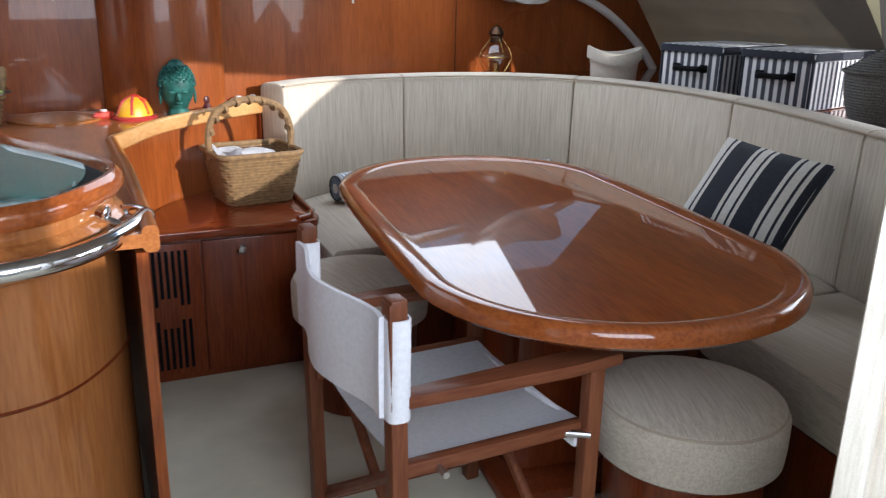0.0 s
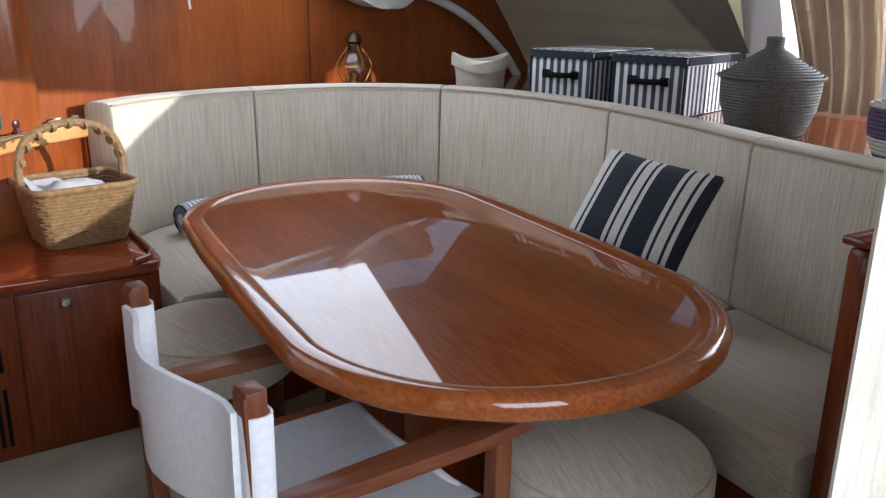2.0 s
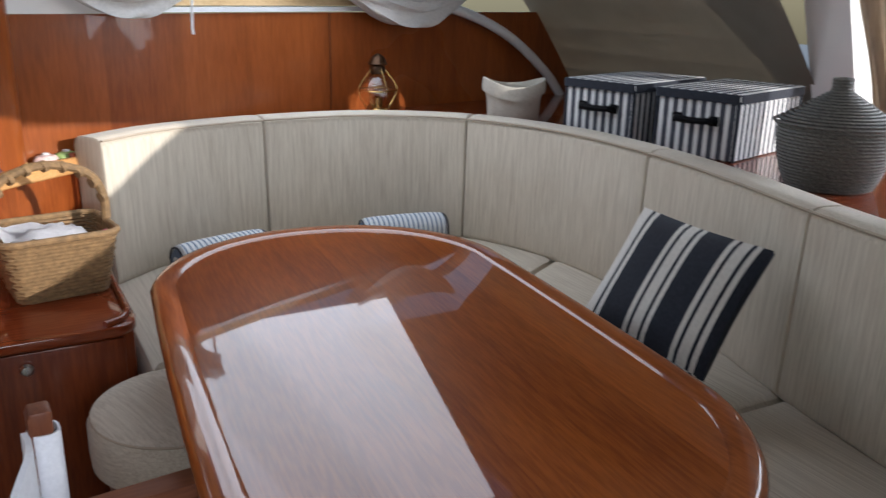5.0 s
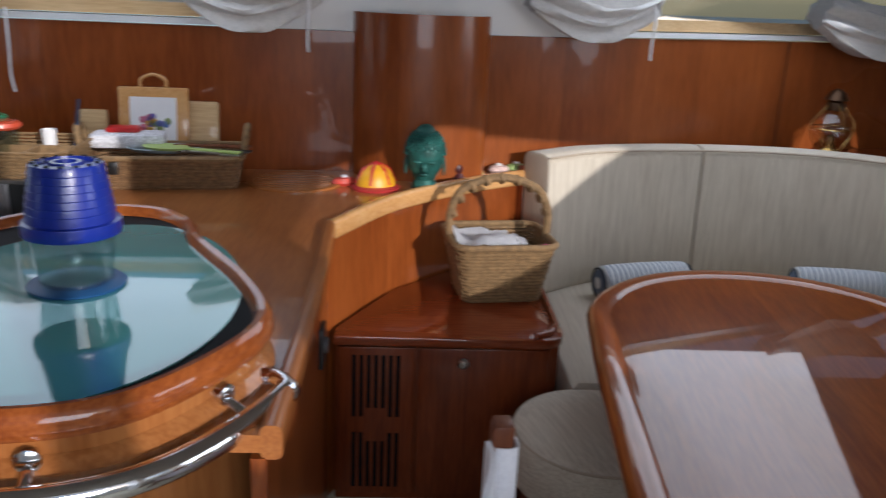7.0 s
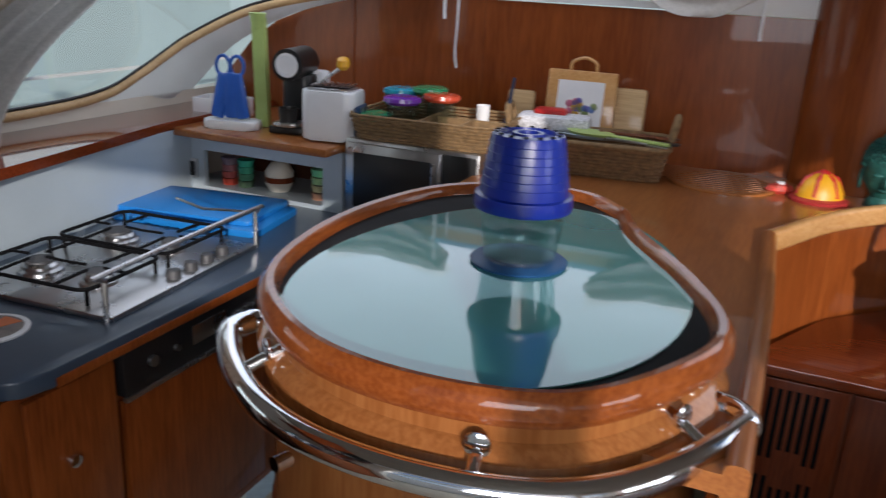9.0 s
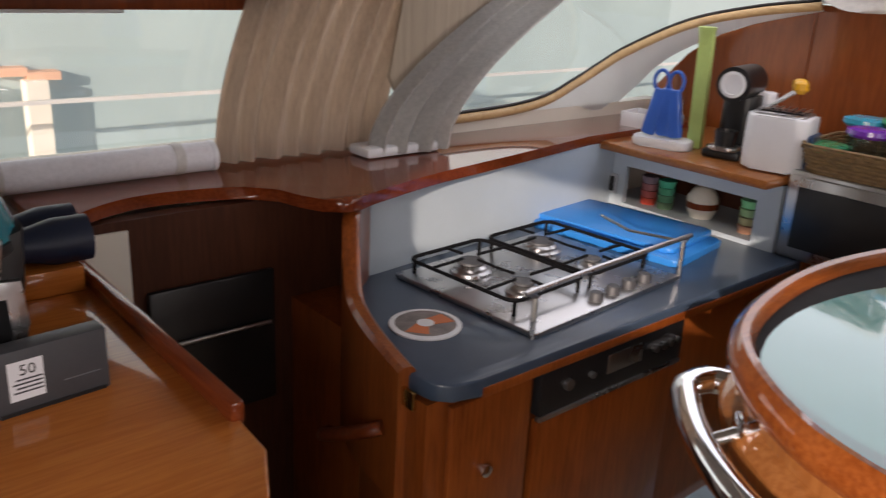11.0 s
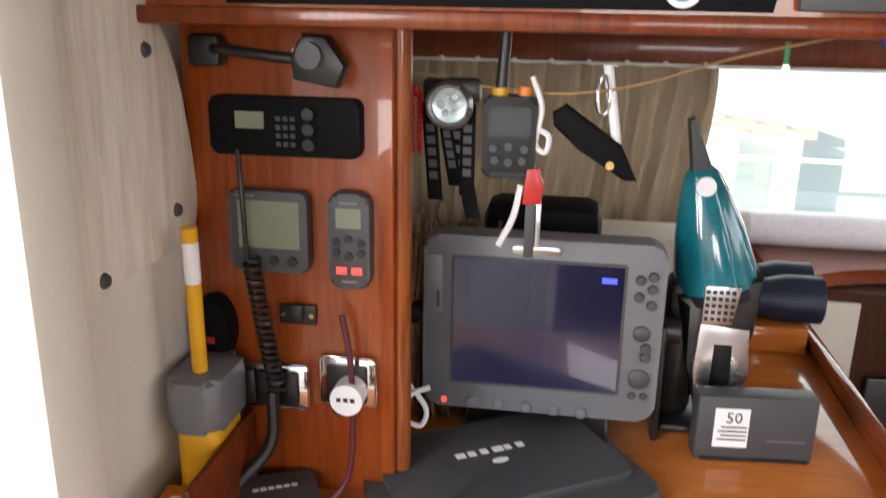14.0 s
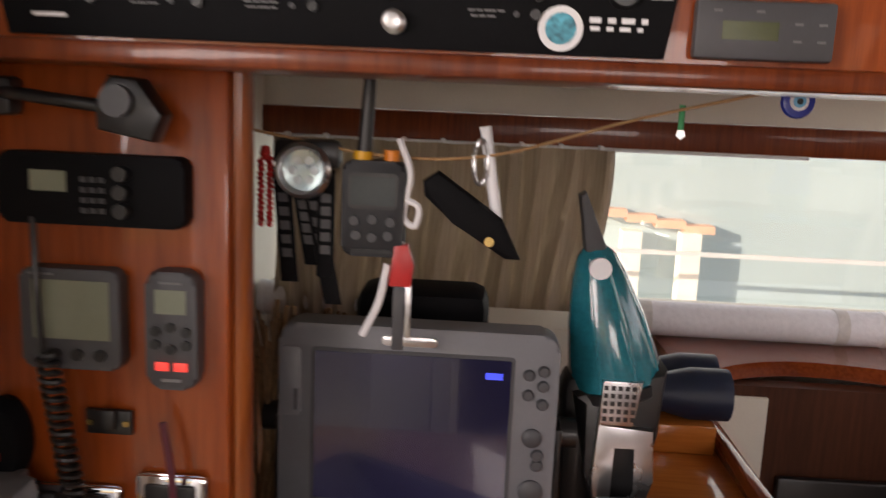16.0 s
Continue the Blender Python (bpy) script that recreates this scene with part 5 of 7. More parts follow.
def gathered(at, rz, length, depth, rise, tie=True):
    cu = thing("gathered_curtain", "pale grey curtain gathered and tied under the windscreen", "curtain", at, rz, "gathered windscreen curtains")
    bm = bmesh.new()
    rows = []
    for i in range(25):
        t = i / 24
        x = (t - 0.5) * length
        z = rise * (abs(t - 0.5) * 2) ** 1.5
        row = []
        for j in range(56):
            a = 2 * math.pi * j / 56
            fold_ = 1 + (0.24 * math.sin(9 * a + 2.6 * math.sin(4 * t)) + 0.16 * math.sin(5 * a - 3 * t + 1) + 0.07 * math.sin(17 * a + 6 * t)) * (0.5 + 0.5 * math.sin(math.pi * t))
            r = depth * (0.55 + 0.45 * math.sin(math.pi * min(1, 0.15 + 0.8 * t))) * fold_
            row.append(bm.verts.new((x + 0.02 * math.sin(a * 3), r * 0.8 * math.cos(a), z + r * math.sin(a))))
        rows.append(row)
    for a, c in zip(rows, rows[1:]):
        for j in range(56):
            bm.faces.new((a[j], a[(j + 1) % 56], c[(j + 1) % 56], c[j]))
    bm.faces.new(rows[0]), bm.faces.new(rows[-1])
    part("folds", bm, curtain_grey, cu)
    if tie:
        part("tie_cord", tube(smooth_path([(length * 0.44, -0.02, rise * 0.7), (length * 0.45, -0.045, rise * 0.3), (length * 0.44, -0.04, -0.10), (length * 0.445, -0.04, -0.14)], 4), 0.005, 6), paper, cu)
    return cu


gathered((0.10, 4.0, 1.47), 3, 0.46, 0.075, 0.08)
gathered((1.33, 4.20, 1.47), 12, 0.50, 0.075, 0.08)
gathered((2.72, 4.70, 1.44), 16, 0.75, 0.10, 0.10, False)
gathered((-0.95, 3.96, 1.47), 0, 0.50, 0.075, 0.08)
hc = thing("hanging_cord", "white cord hanging from the tied curtain", "cord", (-0.70, 3.97, 1.42))
part("cord", tube(smooth_path([(0, 0, 0.02), (0.004, -0.01, -0.1), (-0.004, 0, -0.2), (0.004, 0.0, -0.26)], 5), 0.004, 6), paper, hc)


def drape(name, label, top, bottom, z0, z1, folds, amp, mat, group=""):
    """A hanging curtain between two lines, gathered towards its foot."""
    (xa_, ya_), (xb_, yb_) = top
    (xc_, yc_), (xd_, yd_) = bottom
    ob = thing(name, label, "curtain", ((xc_ + xd_) / 2, (yc_ + yd_) / 2, z0), 0, group)
    base = ob.matrix_world.translation.copy()
    bm = bmesh.new()
    rows = []
    for j in range(17):
        t = j / 16
        e = t * t * (3 - 2 * t)
        a = Vector((xc_, yc_)).lerp(Vector((xa_, ya_)), e)
        c = Vector((xd_, yd_)).lerp(Vector((xb_, yb_)), e)
        d = (c - a).normalized()
        n_ = Vector((-d.y, d.x))
        row = []
        for i in range(folds * 8 + 1):
            u = i / (folds * 8)
            p = a.lerp(c, u + 0.012 * math.sin(u * 19 + t * 3)) + n_ * amp * (math.sin(u * folds * 2 * math.pi + 0.8 * math.sin(3 * t + u * 5)) + 0.35 * math.sin(u * folds * 3.7 + t * 2))
            row.append(bm.verts.new((p.x - base.x, p.y - base.y, z0 + (z1 - z0) * t - base.z)))
        rows.append(row)
    for a, c in zip(rows, rows[1:]):
        for i in range(len(a) - 1):
            bm.faces.new((a[i], a[i + 1], c[i + 1], c[i]))
    bmesh.ops.solidify(bm, geom=bm.faces[:], thickness=0.004)
    part("cloth", bm, mat, ob)
    return ob


drape("side_curtain", "beige curtain drawn back beside the bright side window", [(3.70, 3.10), (3.82, 2.66)], [(3.84, 2.94), (3.90, 2.60)], 0.94, 1.90, 6, 0.022, curtain_mat)
drape("port_curtain", "beige gathered curtain hanging at the galley window", [(-1.66, 2.36), (-1.66, 2.92)], [(-1.66, 2.10), (-1.66, 2.60)], 0.965, 1.90, 8, 0.018, curtain_sunlit)
drape("port_lined_curtain", "grey lined curtain pulled aside over the galley sill", [(-1.60, 3.62), (-1.60, 3.88)], [(-1.57, 2.50), (-1.54, 2.76)], 0.965, 1.90, 4, 0.022, curtain_grey)
ub = thing("fabric_panel", "stiff beige fabric panel hanging behind the curtain", "panel", (-1.63, 2.80, 1.0))
part("sheet", prism([(-0.105, -0.01), (0.0, 0.06), (0.08, 0.175), (0.22, 0.42), (0.5, 0.9), (0.02, 0.9), (-0.14, 0.42), (-0.19, 0.165)], -0.006, 0.006, 0.002, m=oc), curtain_mat, ub)
dn = thing("drip_tray", "white plastic tray on the galley sill", "tray", (-1.60, 2.62, 0.956))
part("tray", box(-0.05, 0.05, -0.13, 0.13, 0, 0.03, 0.012), white_plastic, dn)
rp = thing("padded_roll", "rolled white blind lying along the nav window sill", "blind", (-1.66, 1.5, 0.955))
part("roll", rod((0, -0.7, 0.035), (0, 0.585, 0.035), 0.036, seg=20), canvas, rp)
for y in (-0.705, 0.59):
    part("end_cap", rod((0, y - 0.006, 0.035), (0, y + 0.006, 0.035), 0.038, seg=20), white_plastic, rp)
for y in (-0.3, 0.1, 0.5):
    part("strap", rod((0, y - 0.012, 0.035), (0, y + 0.012, 0.035), 0.0375, seg=20), curtain_grey, rp)

# ---- island and galley things ----
pt = thing("flower_pot", "upturned blue plastic pot on a clear tub", "pot", (0.032, 2.58, 0.982))
part("mat", lathe([(0.088, 0), (0.09, 0.004), (0.086, 0.007), (0, 0.007)], 36), plain("blue_mat", (0.015, 0.08, 0.22), 0.5), pt)
part("clear_tub", lathe([(0.062, 0.008), (0.068, 0.012), (0.078, 0.11), (0.076, 0.11), (0.066, 0.016), (0, 0.014)], 36), clear_plastic, pt, "clear tub with water")
part("water", lathe([(0, 0.016), (0.065, 0.016), (0.071, 0.07), (0, 0.07)], 30), glass("water_tint", (0.84, 0.91, 0.92), 1.33), pt)
part("pot", lathe([(0.088, 0.105), (0.09, 0.112), (0.088, 0.13), (0.08, 0.132), (0.079, 0.15), (0.066, 0.232), (0.064, 0.238), (0.05, 0.240), (0.048, 0.233), (0.03, 0.232), (0.028, 0.24), (0.02, 0.24), (0.018, 0.22), (0, 0.22)], 40), blue_plastic, pt, "ribbed blue pot")
for i in range(6):
    part("rib", tube([((0.0795 - 0.0023 * i) * math.cos(a), (0.0795 - 0.0023 * i) * math.sin(a), 0.15 + i * 0.0145) for a in [2 * math.pi * k / 32 for k in range(32)]], 0.0009, 5, True), blue_plastic, pt)
for i in range(14):
    a = 2 * math.pi * i / 14
    part("drain_hole", lathe([(0.005, 0.2395), (0.005, 0.2412), (0, 0.2412)], 8, m=pose(0.057 * math.cos(a), 0.057 * math.sin(a), 0)), black_matt, pt)

toaster = thing("toaster", "white and grey long-slot toaster on the galley shelf", "toaster", (-0.955, 3.56, 0.936), 12)
part("case", prism(rounded(0.18, 0.16, 0.035, 5), 0.006, 0.165, 0.012), white_plastic, toaster)
part("top_plate", prism(rounded(0.15, 0.12, 0.02, 4), 0.163, 0.172, 0.003), steel, toaster)
for y in (-0.025, 0.025):
    part("slot", box(-0.06, 0.06, y - 0.011, y + 0.011, 0.1725, 0.174, 0), black_matt, toaster)
for i in range(7):
    part("rack_wire", rod((-0.06 + 0.02 * i, -0.05, 0.18), (-0.06 + 0.02 * i, 0.05, 0.18), 0.003, seg=6), steel, toaster)
part("lever", box(0.09, 0.105, -0.02, 0.02, 0.09, 0.115, 0.004), dark_grey, toaster)
part("cord_side", box(0.088, 0.1, -0.06, 0.06, 0.02, 0.12, 0.008), plain("navy_plastic", (0.02, 0.05, 0.12), 0.4), toaster)
tg = thing("tongs", "yellow-tipped toast tongs lying on the toaster", "tongs", (-0.955, 3.58, 1.115), 30)
for s in (1, -1):
    part("arm", tube([(-0.06, 0.015 * s, 0.0), (0.02, 0.03 * s, 0.06)], 0.004, 6), steel, tg)
    part("tip", lathe([(0.012, 0), (0.022, 0.012), (0.02, 0.03), (0.01, 0.036), (0, 0.036)], 14, m=pose(0.02, 0.032 * s, 0.05)), yellow_plastic, tg)
cf = thing("coffee_machine", "compact black and white capsule coffee machine", "coffee machine", m=pose(-1.145, 3.63, 0.936, 0, 0, 12) @ Matrix.Scale(0.86, 4))
part("base", box(-0.07, 0.07, -0.13, 0.1, 0, 0.03, 0.01), black, cf)
part("column", prism(rounded(0.13, 0.11, 0.04), 0.03, 0.22, 0.01, m=pose(0, 0.04, 0)), black, cf)
part("head", rod((0, -0.10, 0.265), (0, 0.09, 0.265), 0.062, seg=28), black, cf)
part("front_ring", lathe([(0.045, 0), (0.047, 0.006), (0.036, 0.008), (0.034, 0.002), (0, 0.002)], 28, m=pose(0, -0.10, 0.265, 90, 0, 0)), white_plastic, cf)
part("water_tank", prism(rounded(0.1, 0.07, 0.025), 0.0, 0.2, 0.008, m=pose(0.05, 0.1, 0.03)), white_plastic, cf)
part("drip_tray", prism(rounded(0.11, 0.1, 0.03), 0.03, 0.045, 0.004, m=pose(0, -0.09, 0)), steel, cf)
part("cup_stand", lathe([(0.035, 0.045), (0.04, 0.1), (0.037, 0.1), (0.03, 0.05), (0, 0.05)], 20, m=pose(0, -0.09, 0)), black, cf)
kb = thing("knife_block", "white stand holding blue-handled knives and scissors", "knife block", (-1.33, 3.515, 0.936), 14)
part("stand", prism(rounded(0.19, 0.10, 0.03), 0, 0.03, 0.008), white_plastic, kb)
for x, rz in ((-0.06, 12), (0.0, 0), (0.05, -10)):
    part("blade_sheath", box(-0.018, 0.018, -0.008, 0.008, 0.03, 0.17, 0.006, m=pose(x, 0, 0, 0, rz * 0.6, 0)), clear_plastic, kb)
    part("knife_handle", box(-0.024, 0.024, -0.012, 0.012, 0.035, 0.19, 0.011, m=pose(x, -0.01, 0, 0, rz, 0)), knife_blue, kb)
for x in (-0.03, 0.02):
    part("scissor_loop", tube([(x + 0.024 * math.cos(a), 0.0, 0.21 + 0.034 * math.sin(a)) for a in [2 * math.pi * k / 20 for k in range(20)]], 0.006, 8, True), knife_blue, kb)
gvz = thing("tall_bottle", "tall slim lime-green plastic bottle", "bottle", (-1.265, 3.60, 0.936), 20)
part("body", prism([(-0.02, -0.018), (0.022, -0.018), (0.024, 0.018), (-0.018, 0.018)], 0, 0.37, 0.004, m=Matrix(((1, 0, -0.03, 0), (0, 1, 0, 0), (0, 0, 1, 0), (0, 0, 0, 1)))), green_plastic, gvz)
part("flare", lathe([(0.02, 0.33), (0.03, 0.385), (0.028, 0.386), (0.0, 0.37)], 12, m=pose(-0.012, 0, 0)), green_plastic, gvz)
dr = thing("dish_rack", "small white plastic rack on the galley shelf", "rack", (-1.50, 3.68, 0.936), 10)
part("tray", box(-0.09, 0.09, -0.06, 0.06, 0, 0.012, 0.004), white_plastic, dr)
for x0, x1, y0, y1 in ((-0.09, 0.09, -0.062, -0.056), (-0.09, 0.09, 0.056, 0.062), (-0.092, -0.086, -0.06, 0.06), (0.086, 0.092, -0.06, 0.06)):
    part("side", box(x0, x1, y0, y1, 0.0, 0.07, 0.002), white_plastic, dr)

tray = thing("organiser_tray", "pale wicker organiser tray with compartments on the microwave", "tray", (-0.62, 3.655, 0.963), 4)
woven("wall", 0.46, 0.30, 0.50, 0.34, 0.075, 8, wicker, tray, 0.005)
for x in (-0.02, 0.12):
    part("divider", box(x - 0.004, x + 0.004, -0.15, 0.15, 0.01, 0.075, 0.002), wicker, tray)
part("divider", box(0.0, 0.24, -0.004, 0.004, 0.01, 0.075, 0.002), wicker, tray)
for x, y, mt, h in ((-0.17, 0.07, lid_blue, 0.13), (-0.09, -0.08, lid_violet, 0.125), (-0.07, 0.09, lid_green, 0.14), (0.0, 0.03, lid_red, 0.13), (-0.2, -0.06, lid_green, 0.06)):
    jar = thing("plastic_jar", "clear plastic jar with a coloured see-through lid", "jar", (-0.62 + x, 3.655 + y, 0.973), 0, "jars in the organiser tray")
    part("tub", lathe([(0.045, 0), (0.052, h - 0.02), (0.05, h - 0.02), (0.043, 0.004), (0, 0.004)], 24), clear_plastic, jar)
    part("lid", lathe([(0.055, h - 0.02), (0.062, h - 0.012), (0.06, h), (0.045, h + 0.004), (0, h + 0.002)], 24), mt, jar)
bs = thing("brush", "dark brush standing in the organiser tray", "brush", (-0.42, 3.735, 0.973))
part("handle", rod((0, 0, 0), (0.02, 0.02, 0.2), 0.008, 0.005), plain("navy_handle", (0.02, 0.04, 0.1), 0.4), bs)
mg = thing("cup", "small pale cup standing in the organiser tray", "cup", (-0.48, 3.70, 0.973))
part("cup", lathe([(0.018, 0), (0.022, 0.11), (0.019, 0.11), (0.015, 0.005), (0, 0.005)], 16), paper, mg)

t2 = thing("utensil_tray", "brown wicker tray with loop handles", "tray", (-0.15, 3.81, SHELF), 8)
woven("wall", 0.46, 0.24, 0.50, 0.28, 0.10, 10, wicker_dark, t2, 0.0055)
for s in (1, -1):
    part("handle", tube(smooth_path([(0.25 * s, -0.05, 0.09), (0.265 * s, -0.04, 0.17), (0.268 * s, 0.0, 0.19), (0.265 * s, 0.04, 0.17), (0.25 * s, 0.05, 0.09)], 5), 0.011, 8), wicker, t2)
part("rim", tube([(x, y, 0.104) for x, y in rounded(0.505, 0.285, 0.045, 4)], 0.009, 8, True), wicker, t2)
part("latch", box(-0.155, -0.125, -0.152, -0.142, 0.055, 0.095, 0.003), black, t2)
sp = thing("serving_spoon", "flat pale green serving spoon lying on the tray", "spoon", (-0.08, 3.76, 1.015), -12)
part("bowl", lathe([(0, 0), (0.055, 0.004), (0.062, 0.012), (0.05, 0.014), (0, 0.006)], 24, m=pose(-0.06, 0, 0) @ Matrix.Diagonal((1.3, 0.8, 1, 1))), green_plastic, sp)
part("shaft", box(0.0, 0.2, -0.012, 0.012, 0.004, 0.012, 0.003), green_plastic, sp)
sp2 = thing("serving_plate", "grey-blue oval plate lying on the tray", "plate", (-0.15, 3.80, 1.006), 6)
part("dish", lathe([(0, 0), (0.1, 0.0), (0.125, 0.012), (0.12, 0.014), (0.1, 0.004), (0, 0.004)], 30, flat=0.55), plain("blue_grey_glaze", (0.3, 0.38, 0.44), 0.3), sp2)
for p, rz, mt, nm in (((-0.02, 3.81, 1.02), 5, wood_chair_x, "wooden spatula lying on the tray"), ((-0.01, 3.76, 1.015), 2, black, "black kitchen spatula lying on the tray"), ((-0.03, 3.74, 1.012), -8, steel, "steel knife lying on the tray")):
    u = thing("kitchen_utensil", nm, "utensil", p, rz, "utensils on the tray")
    part("shaft", box(-0.1, 0.08, -0.008, 0.008, 0, 0.01, 0.003), mt, u)
    part("blade", box(0.08, 0.15, -0.02, 0.02, 0.001, 0.006, 0.002), mt, u)
nk = thing("napkin", "folded white dotted napkin with a red edge", "napkin", (-0.28, 3.84, 1.008), 10)
part("cloth", box(-0.12, 0.12, -0.06, 0.06, 0, 0.05, 0.02), plain("dotted_napkin", (0.6, 0.6, 0.64), 0.9, 0, 0, 0.5, 130), nk)
part("red_fold", box(-0.07, 0.04, -0.02, 0.05, 0.045, 0.068, 0.015), red_plastic, nk)
lean = pose(0, 0, 0, -8, 0, 0)
pf = thing("framed_picture", "wooden board with a framed fruit picture leaning on the bulkhead", "picture", (-0.24, 3.98, SHELF + 0.005), 2)
part("frame_board", box(-0.12, 0.12, -0.012, 0.012, 0, 0.285, 0.006, m=lean), wood_edge, pf)
part("paper", box(-0.08, 0.08, -0.0145, -0.0125, 0.10, 0.25, 0, m=lean), paper, pf)
for i in range(16):
    a, q = random.uniform(0, 6.28), random.uniform(0, 0.045)
    cc = random.choice(((0.5, 0.28, 0.05), (0.12, 0.2, 0.45), (0.45, 0.12, 0.2), (0.2, 0.25, 0.1), (0.15, 0.12, 0.4)))
    part("fruit", lathe([(0.013, 0), (0.010, 0.002), (0, 0.002)], 10, m=lean @ pose(q * 1.2 * math.cos(a), -0.0146, 0.16 + q * 0.6 * math.sin(a), 90, 0, 0)), plain("print_ink", cc, 0.7, 0, 0, 0.3), pf)
part("handle", tube(smooth_path([(-0.045, 0.035, 0.283), (-0.04, 0.04, 0.31), (0, 0.042, 0.325), (0.04, 0.04, 0.31), (0.045, 0.035, 0.283)], 5), 0.006, 8), wood_edge, pf)
for x, h, w_ in ((0.02, 0.24, 0.12), (-0.30, 0.20, 0.05)):
    cbd = thing("cutting_board", "pale wooden cutting board leaning on the bulkhead", "cutting board", (-0.24 + x + 0.08, 4.005, SHELF + 0.004), 1, "cutting boards")
    part("board", box(-w_, w_, -0.008, 0.008, 0, h, 0.012, m=lean), wood_oak, cbd)
# niche contents and socket
for x, cc, h, nm in ((-1.40, (0.55, 0.1, 0.04), 0.10, "stack of coloured cups in the niche"), (-1.33, (0.1, 0.25, 0.1), 0.10, "stack of green cups in the niche"), (-1.02, (0.6, 0.45, 0.2), 0.11, "pale patterned jar in the niche")):
    cp = thing("cup_stack", nm, "cups", (x, 3.58, 0.713))
    for q in range(4):
        part("cup", lathe([(0.026, 0.0), (0.03, 0.024), (0.0, 0.024)], 18, m=pose(0, 0, q * h / 4)), plain("cup_paint", (cc[0] * (1 - 0.2 * q), cc[1] * (0.7 + 0.3 * q), cc[2] + 0.05 * q), 0.4), cp)
tp = thing("sugar_pot", "striped cream pot with a lid in the niche", "pot", (-1.2, 3.6, 0.713))
part("pot", lathe([(0.035, 0), (0.052, 0.03), (0.052, 0.07), (0.04, 0.085), (0, 0.085)], 24), cream_wall, tp)
part("band", lathe([(0.0535, 0.035), (0.0535, 0.055), (0.05, 0.055), (0.05, 0.035)], 24), wood_red, tp)
part("lid", lathe([(0.042, 0.085), (0.03, 0.1), (0.008, 0.105), (0.01, 0.115), (0, 0.118)], 20), cream_wall, tp)
so = thing("wall_socket", "grey framed double socket in the splashback", "socket", (-1.51, 3.498, 0.775))
part("frame", box(-0.035, 0.035, -0.008, 0.0, -0.035, 0.035, 0.003), steel, so)
part("face", box(-0.026, 0.026, -0.011, -0.0085, -0.026, 0.026, 0.002), black, so)
hg = thing("latch", "small brass hinge on the worktop corner", "latch", (-0.885, 2.128, 0.655))
part("plate", box(-0.02, 0.02, -0.005, 0.005, -0.02, 0.02, 0.002), brass, hg)
lt = thing("companion_light", "small chrome light on the cabinet side", "light", (-1.15, 2.2, 0.4))
part("plate", box(-0.02, 0.02, -0.008, 0.008, -0.008, 0.008, 0.003), chrome, lt)

# ---- nav station things; each is built facing +x, with y across and z up ----


def label_bar(y, z, w, h, x, parent, mat=None):
    part("label", box(x, x + 0.0006, y - w / 2, y + w / 2, z - h / 2, z + h / 2, 0), mat or paper, parent)


mon = thing("chart_plotter", "grey chart plotter with a dark screen and round keys", "chart plotter", (-0.85, 1.188, DESK))
face = Matrix(((0, 0, 1, 0), (1, 0, 0, 0), (0, 1, 0, 0.168), (0, 0, 0, 1)))
part("case", prism(rounded(0.312, 0.245, 0.02), -0.03, 0.012, 0.006, m=face), grey_plastic, mon)
part("case_back", prism(rounded(0.27, 0.2, 0.03), -0.08, -0.03, 0.01, m=face), dark_grey, mon)
part("bezel", prism([(x - 0.006, y + 0.005) for x, y in rounded(0.226, 0.182, 0.004)], 0.0122, 0.0135, 0, m=face), dark_grey, mon)
part("screen", prism([(x - 0.006, y + 0.005) for x, y in rounded(0.218, 0.174, 0.002)], 0.0137, 0.0145, 0, m=face), screen_mat, mon, "faintly lit bluish screen")
part("screen_mark", box(0.0147, 0.0151, 0.075, 0.094, 0.238, 0.2455, 0), blue_glow, mon)
part("badge", prism([(x - 0.01, y + 0.108) for x, y in rounded(0.062, 0.011, 0.005)], 0.0125, 0.0155, 0.001, m=face), steel, mon)
part("card_door", prism([(x - 0.143, y + 0.055) for x, y in rounded(0.024, 0.08, 0.005)], 0.0122, 0.0142, 0.001, m=face), grey_plastic, mon)
part("card_latch", box(0.0143, 0.0155, -0.138, -0.134, 0.19, 0.215, 0), dark_grey, mon)
for y, z, r in ((0.123, 0.245, 0.0065), (0.139, 0.25, 0.0065), (0.123, 0.222, 0.0065), (0.139, 0.233, 0.0065), (0.139, 0.212, 0.0065), (0.13, 0.172, 0.011), (0.137, 0.152, 0.007), (0.137, 0.14, 0.007), (0.132, 0.108, 0.014), (0.124, 0.084, 0.005), (0.139, 0.084, 0.005)):
    part("key", lathe([(r, 0), (r, 0.003), (r * 0.8, 0.005), (0, 0.0055)], 18, m=pose(0.0122, y, z, 0, 90, 0)), dark_grey, mon)
for i in range(5):
    part("soft_key", lathe([(0.008, 0), (0.008, 0.003), (0.006, 0.005), (0, 0.0055)], 18, m=pose(0.0122, -0.088 + 0.037 * i, 0.056 - 0.001 * i, 0, 90, 0)), grey_plastic, mon)
part("power_lamp", lathe([(0.004, 0), (0.004, 0.002), (0, 0.0025)], 12, m=pose(0.0122, -0.126, 0.055, 0, 90, 0)), red_glow, mon)
part("stand", box(-0.09, 0.03, -0.1, 0.1, 0.0, 0.02, 0.006), black, mon)
for s in (-1, 1):
    part("bracket", box(-0.07, -0.02, s * 0.163 - 0.005, s * 0.163 + 0.005, 0.0, 0.17, 0.004), black, mon)
    part("bracket_knob", rod((-0.04, s * 0.165, 0.16), (-0.04, s * 0.185, 0.16), 0.018), black, mon)

X = -0.679


def on_board(name, label, category, y, z):
    return thing(name, label, category, (X, y, z))


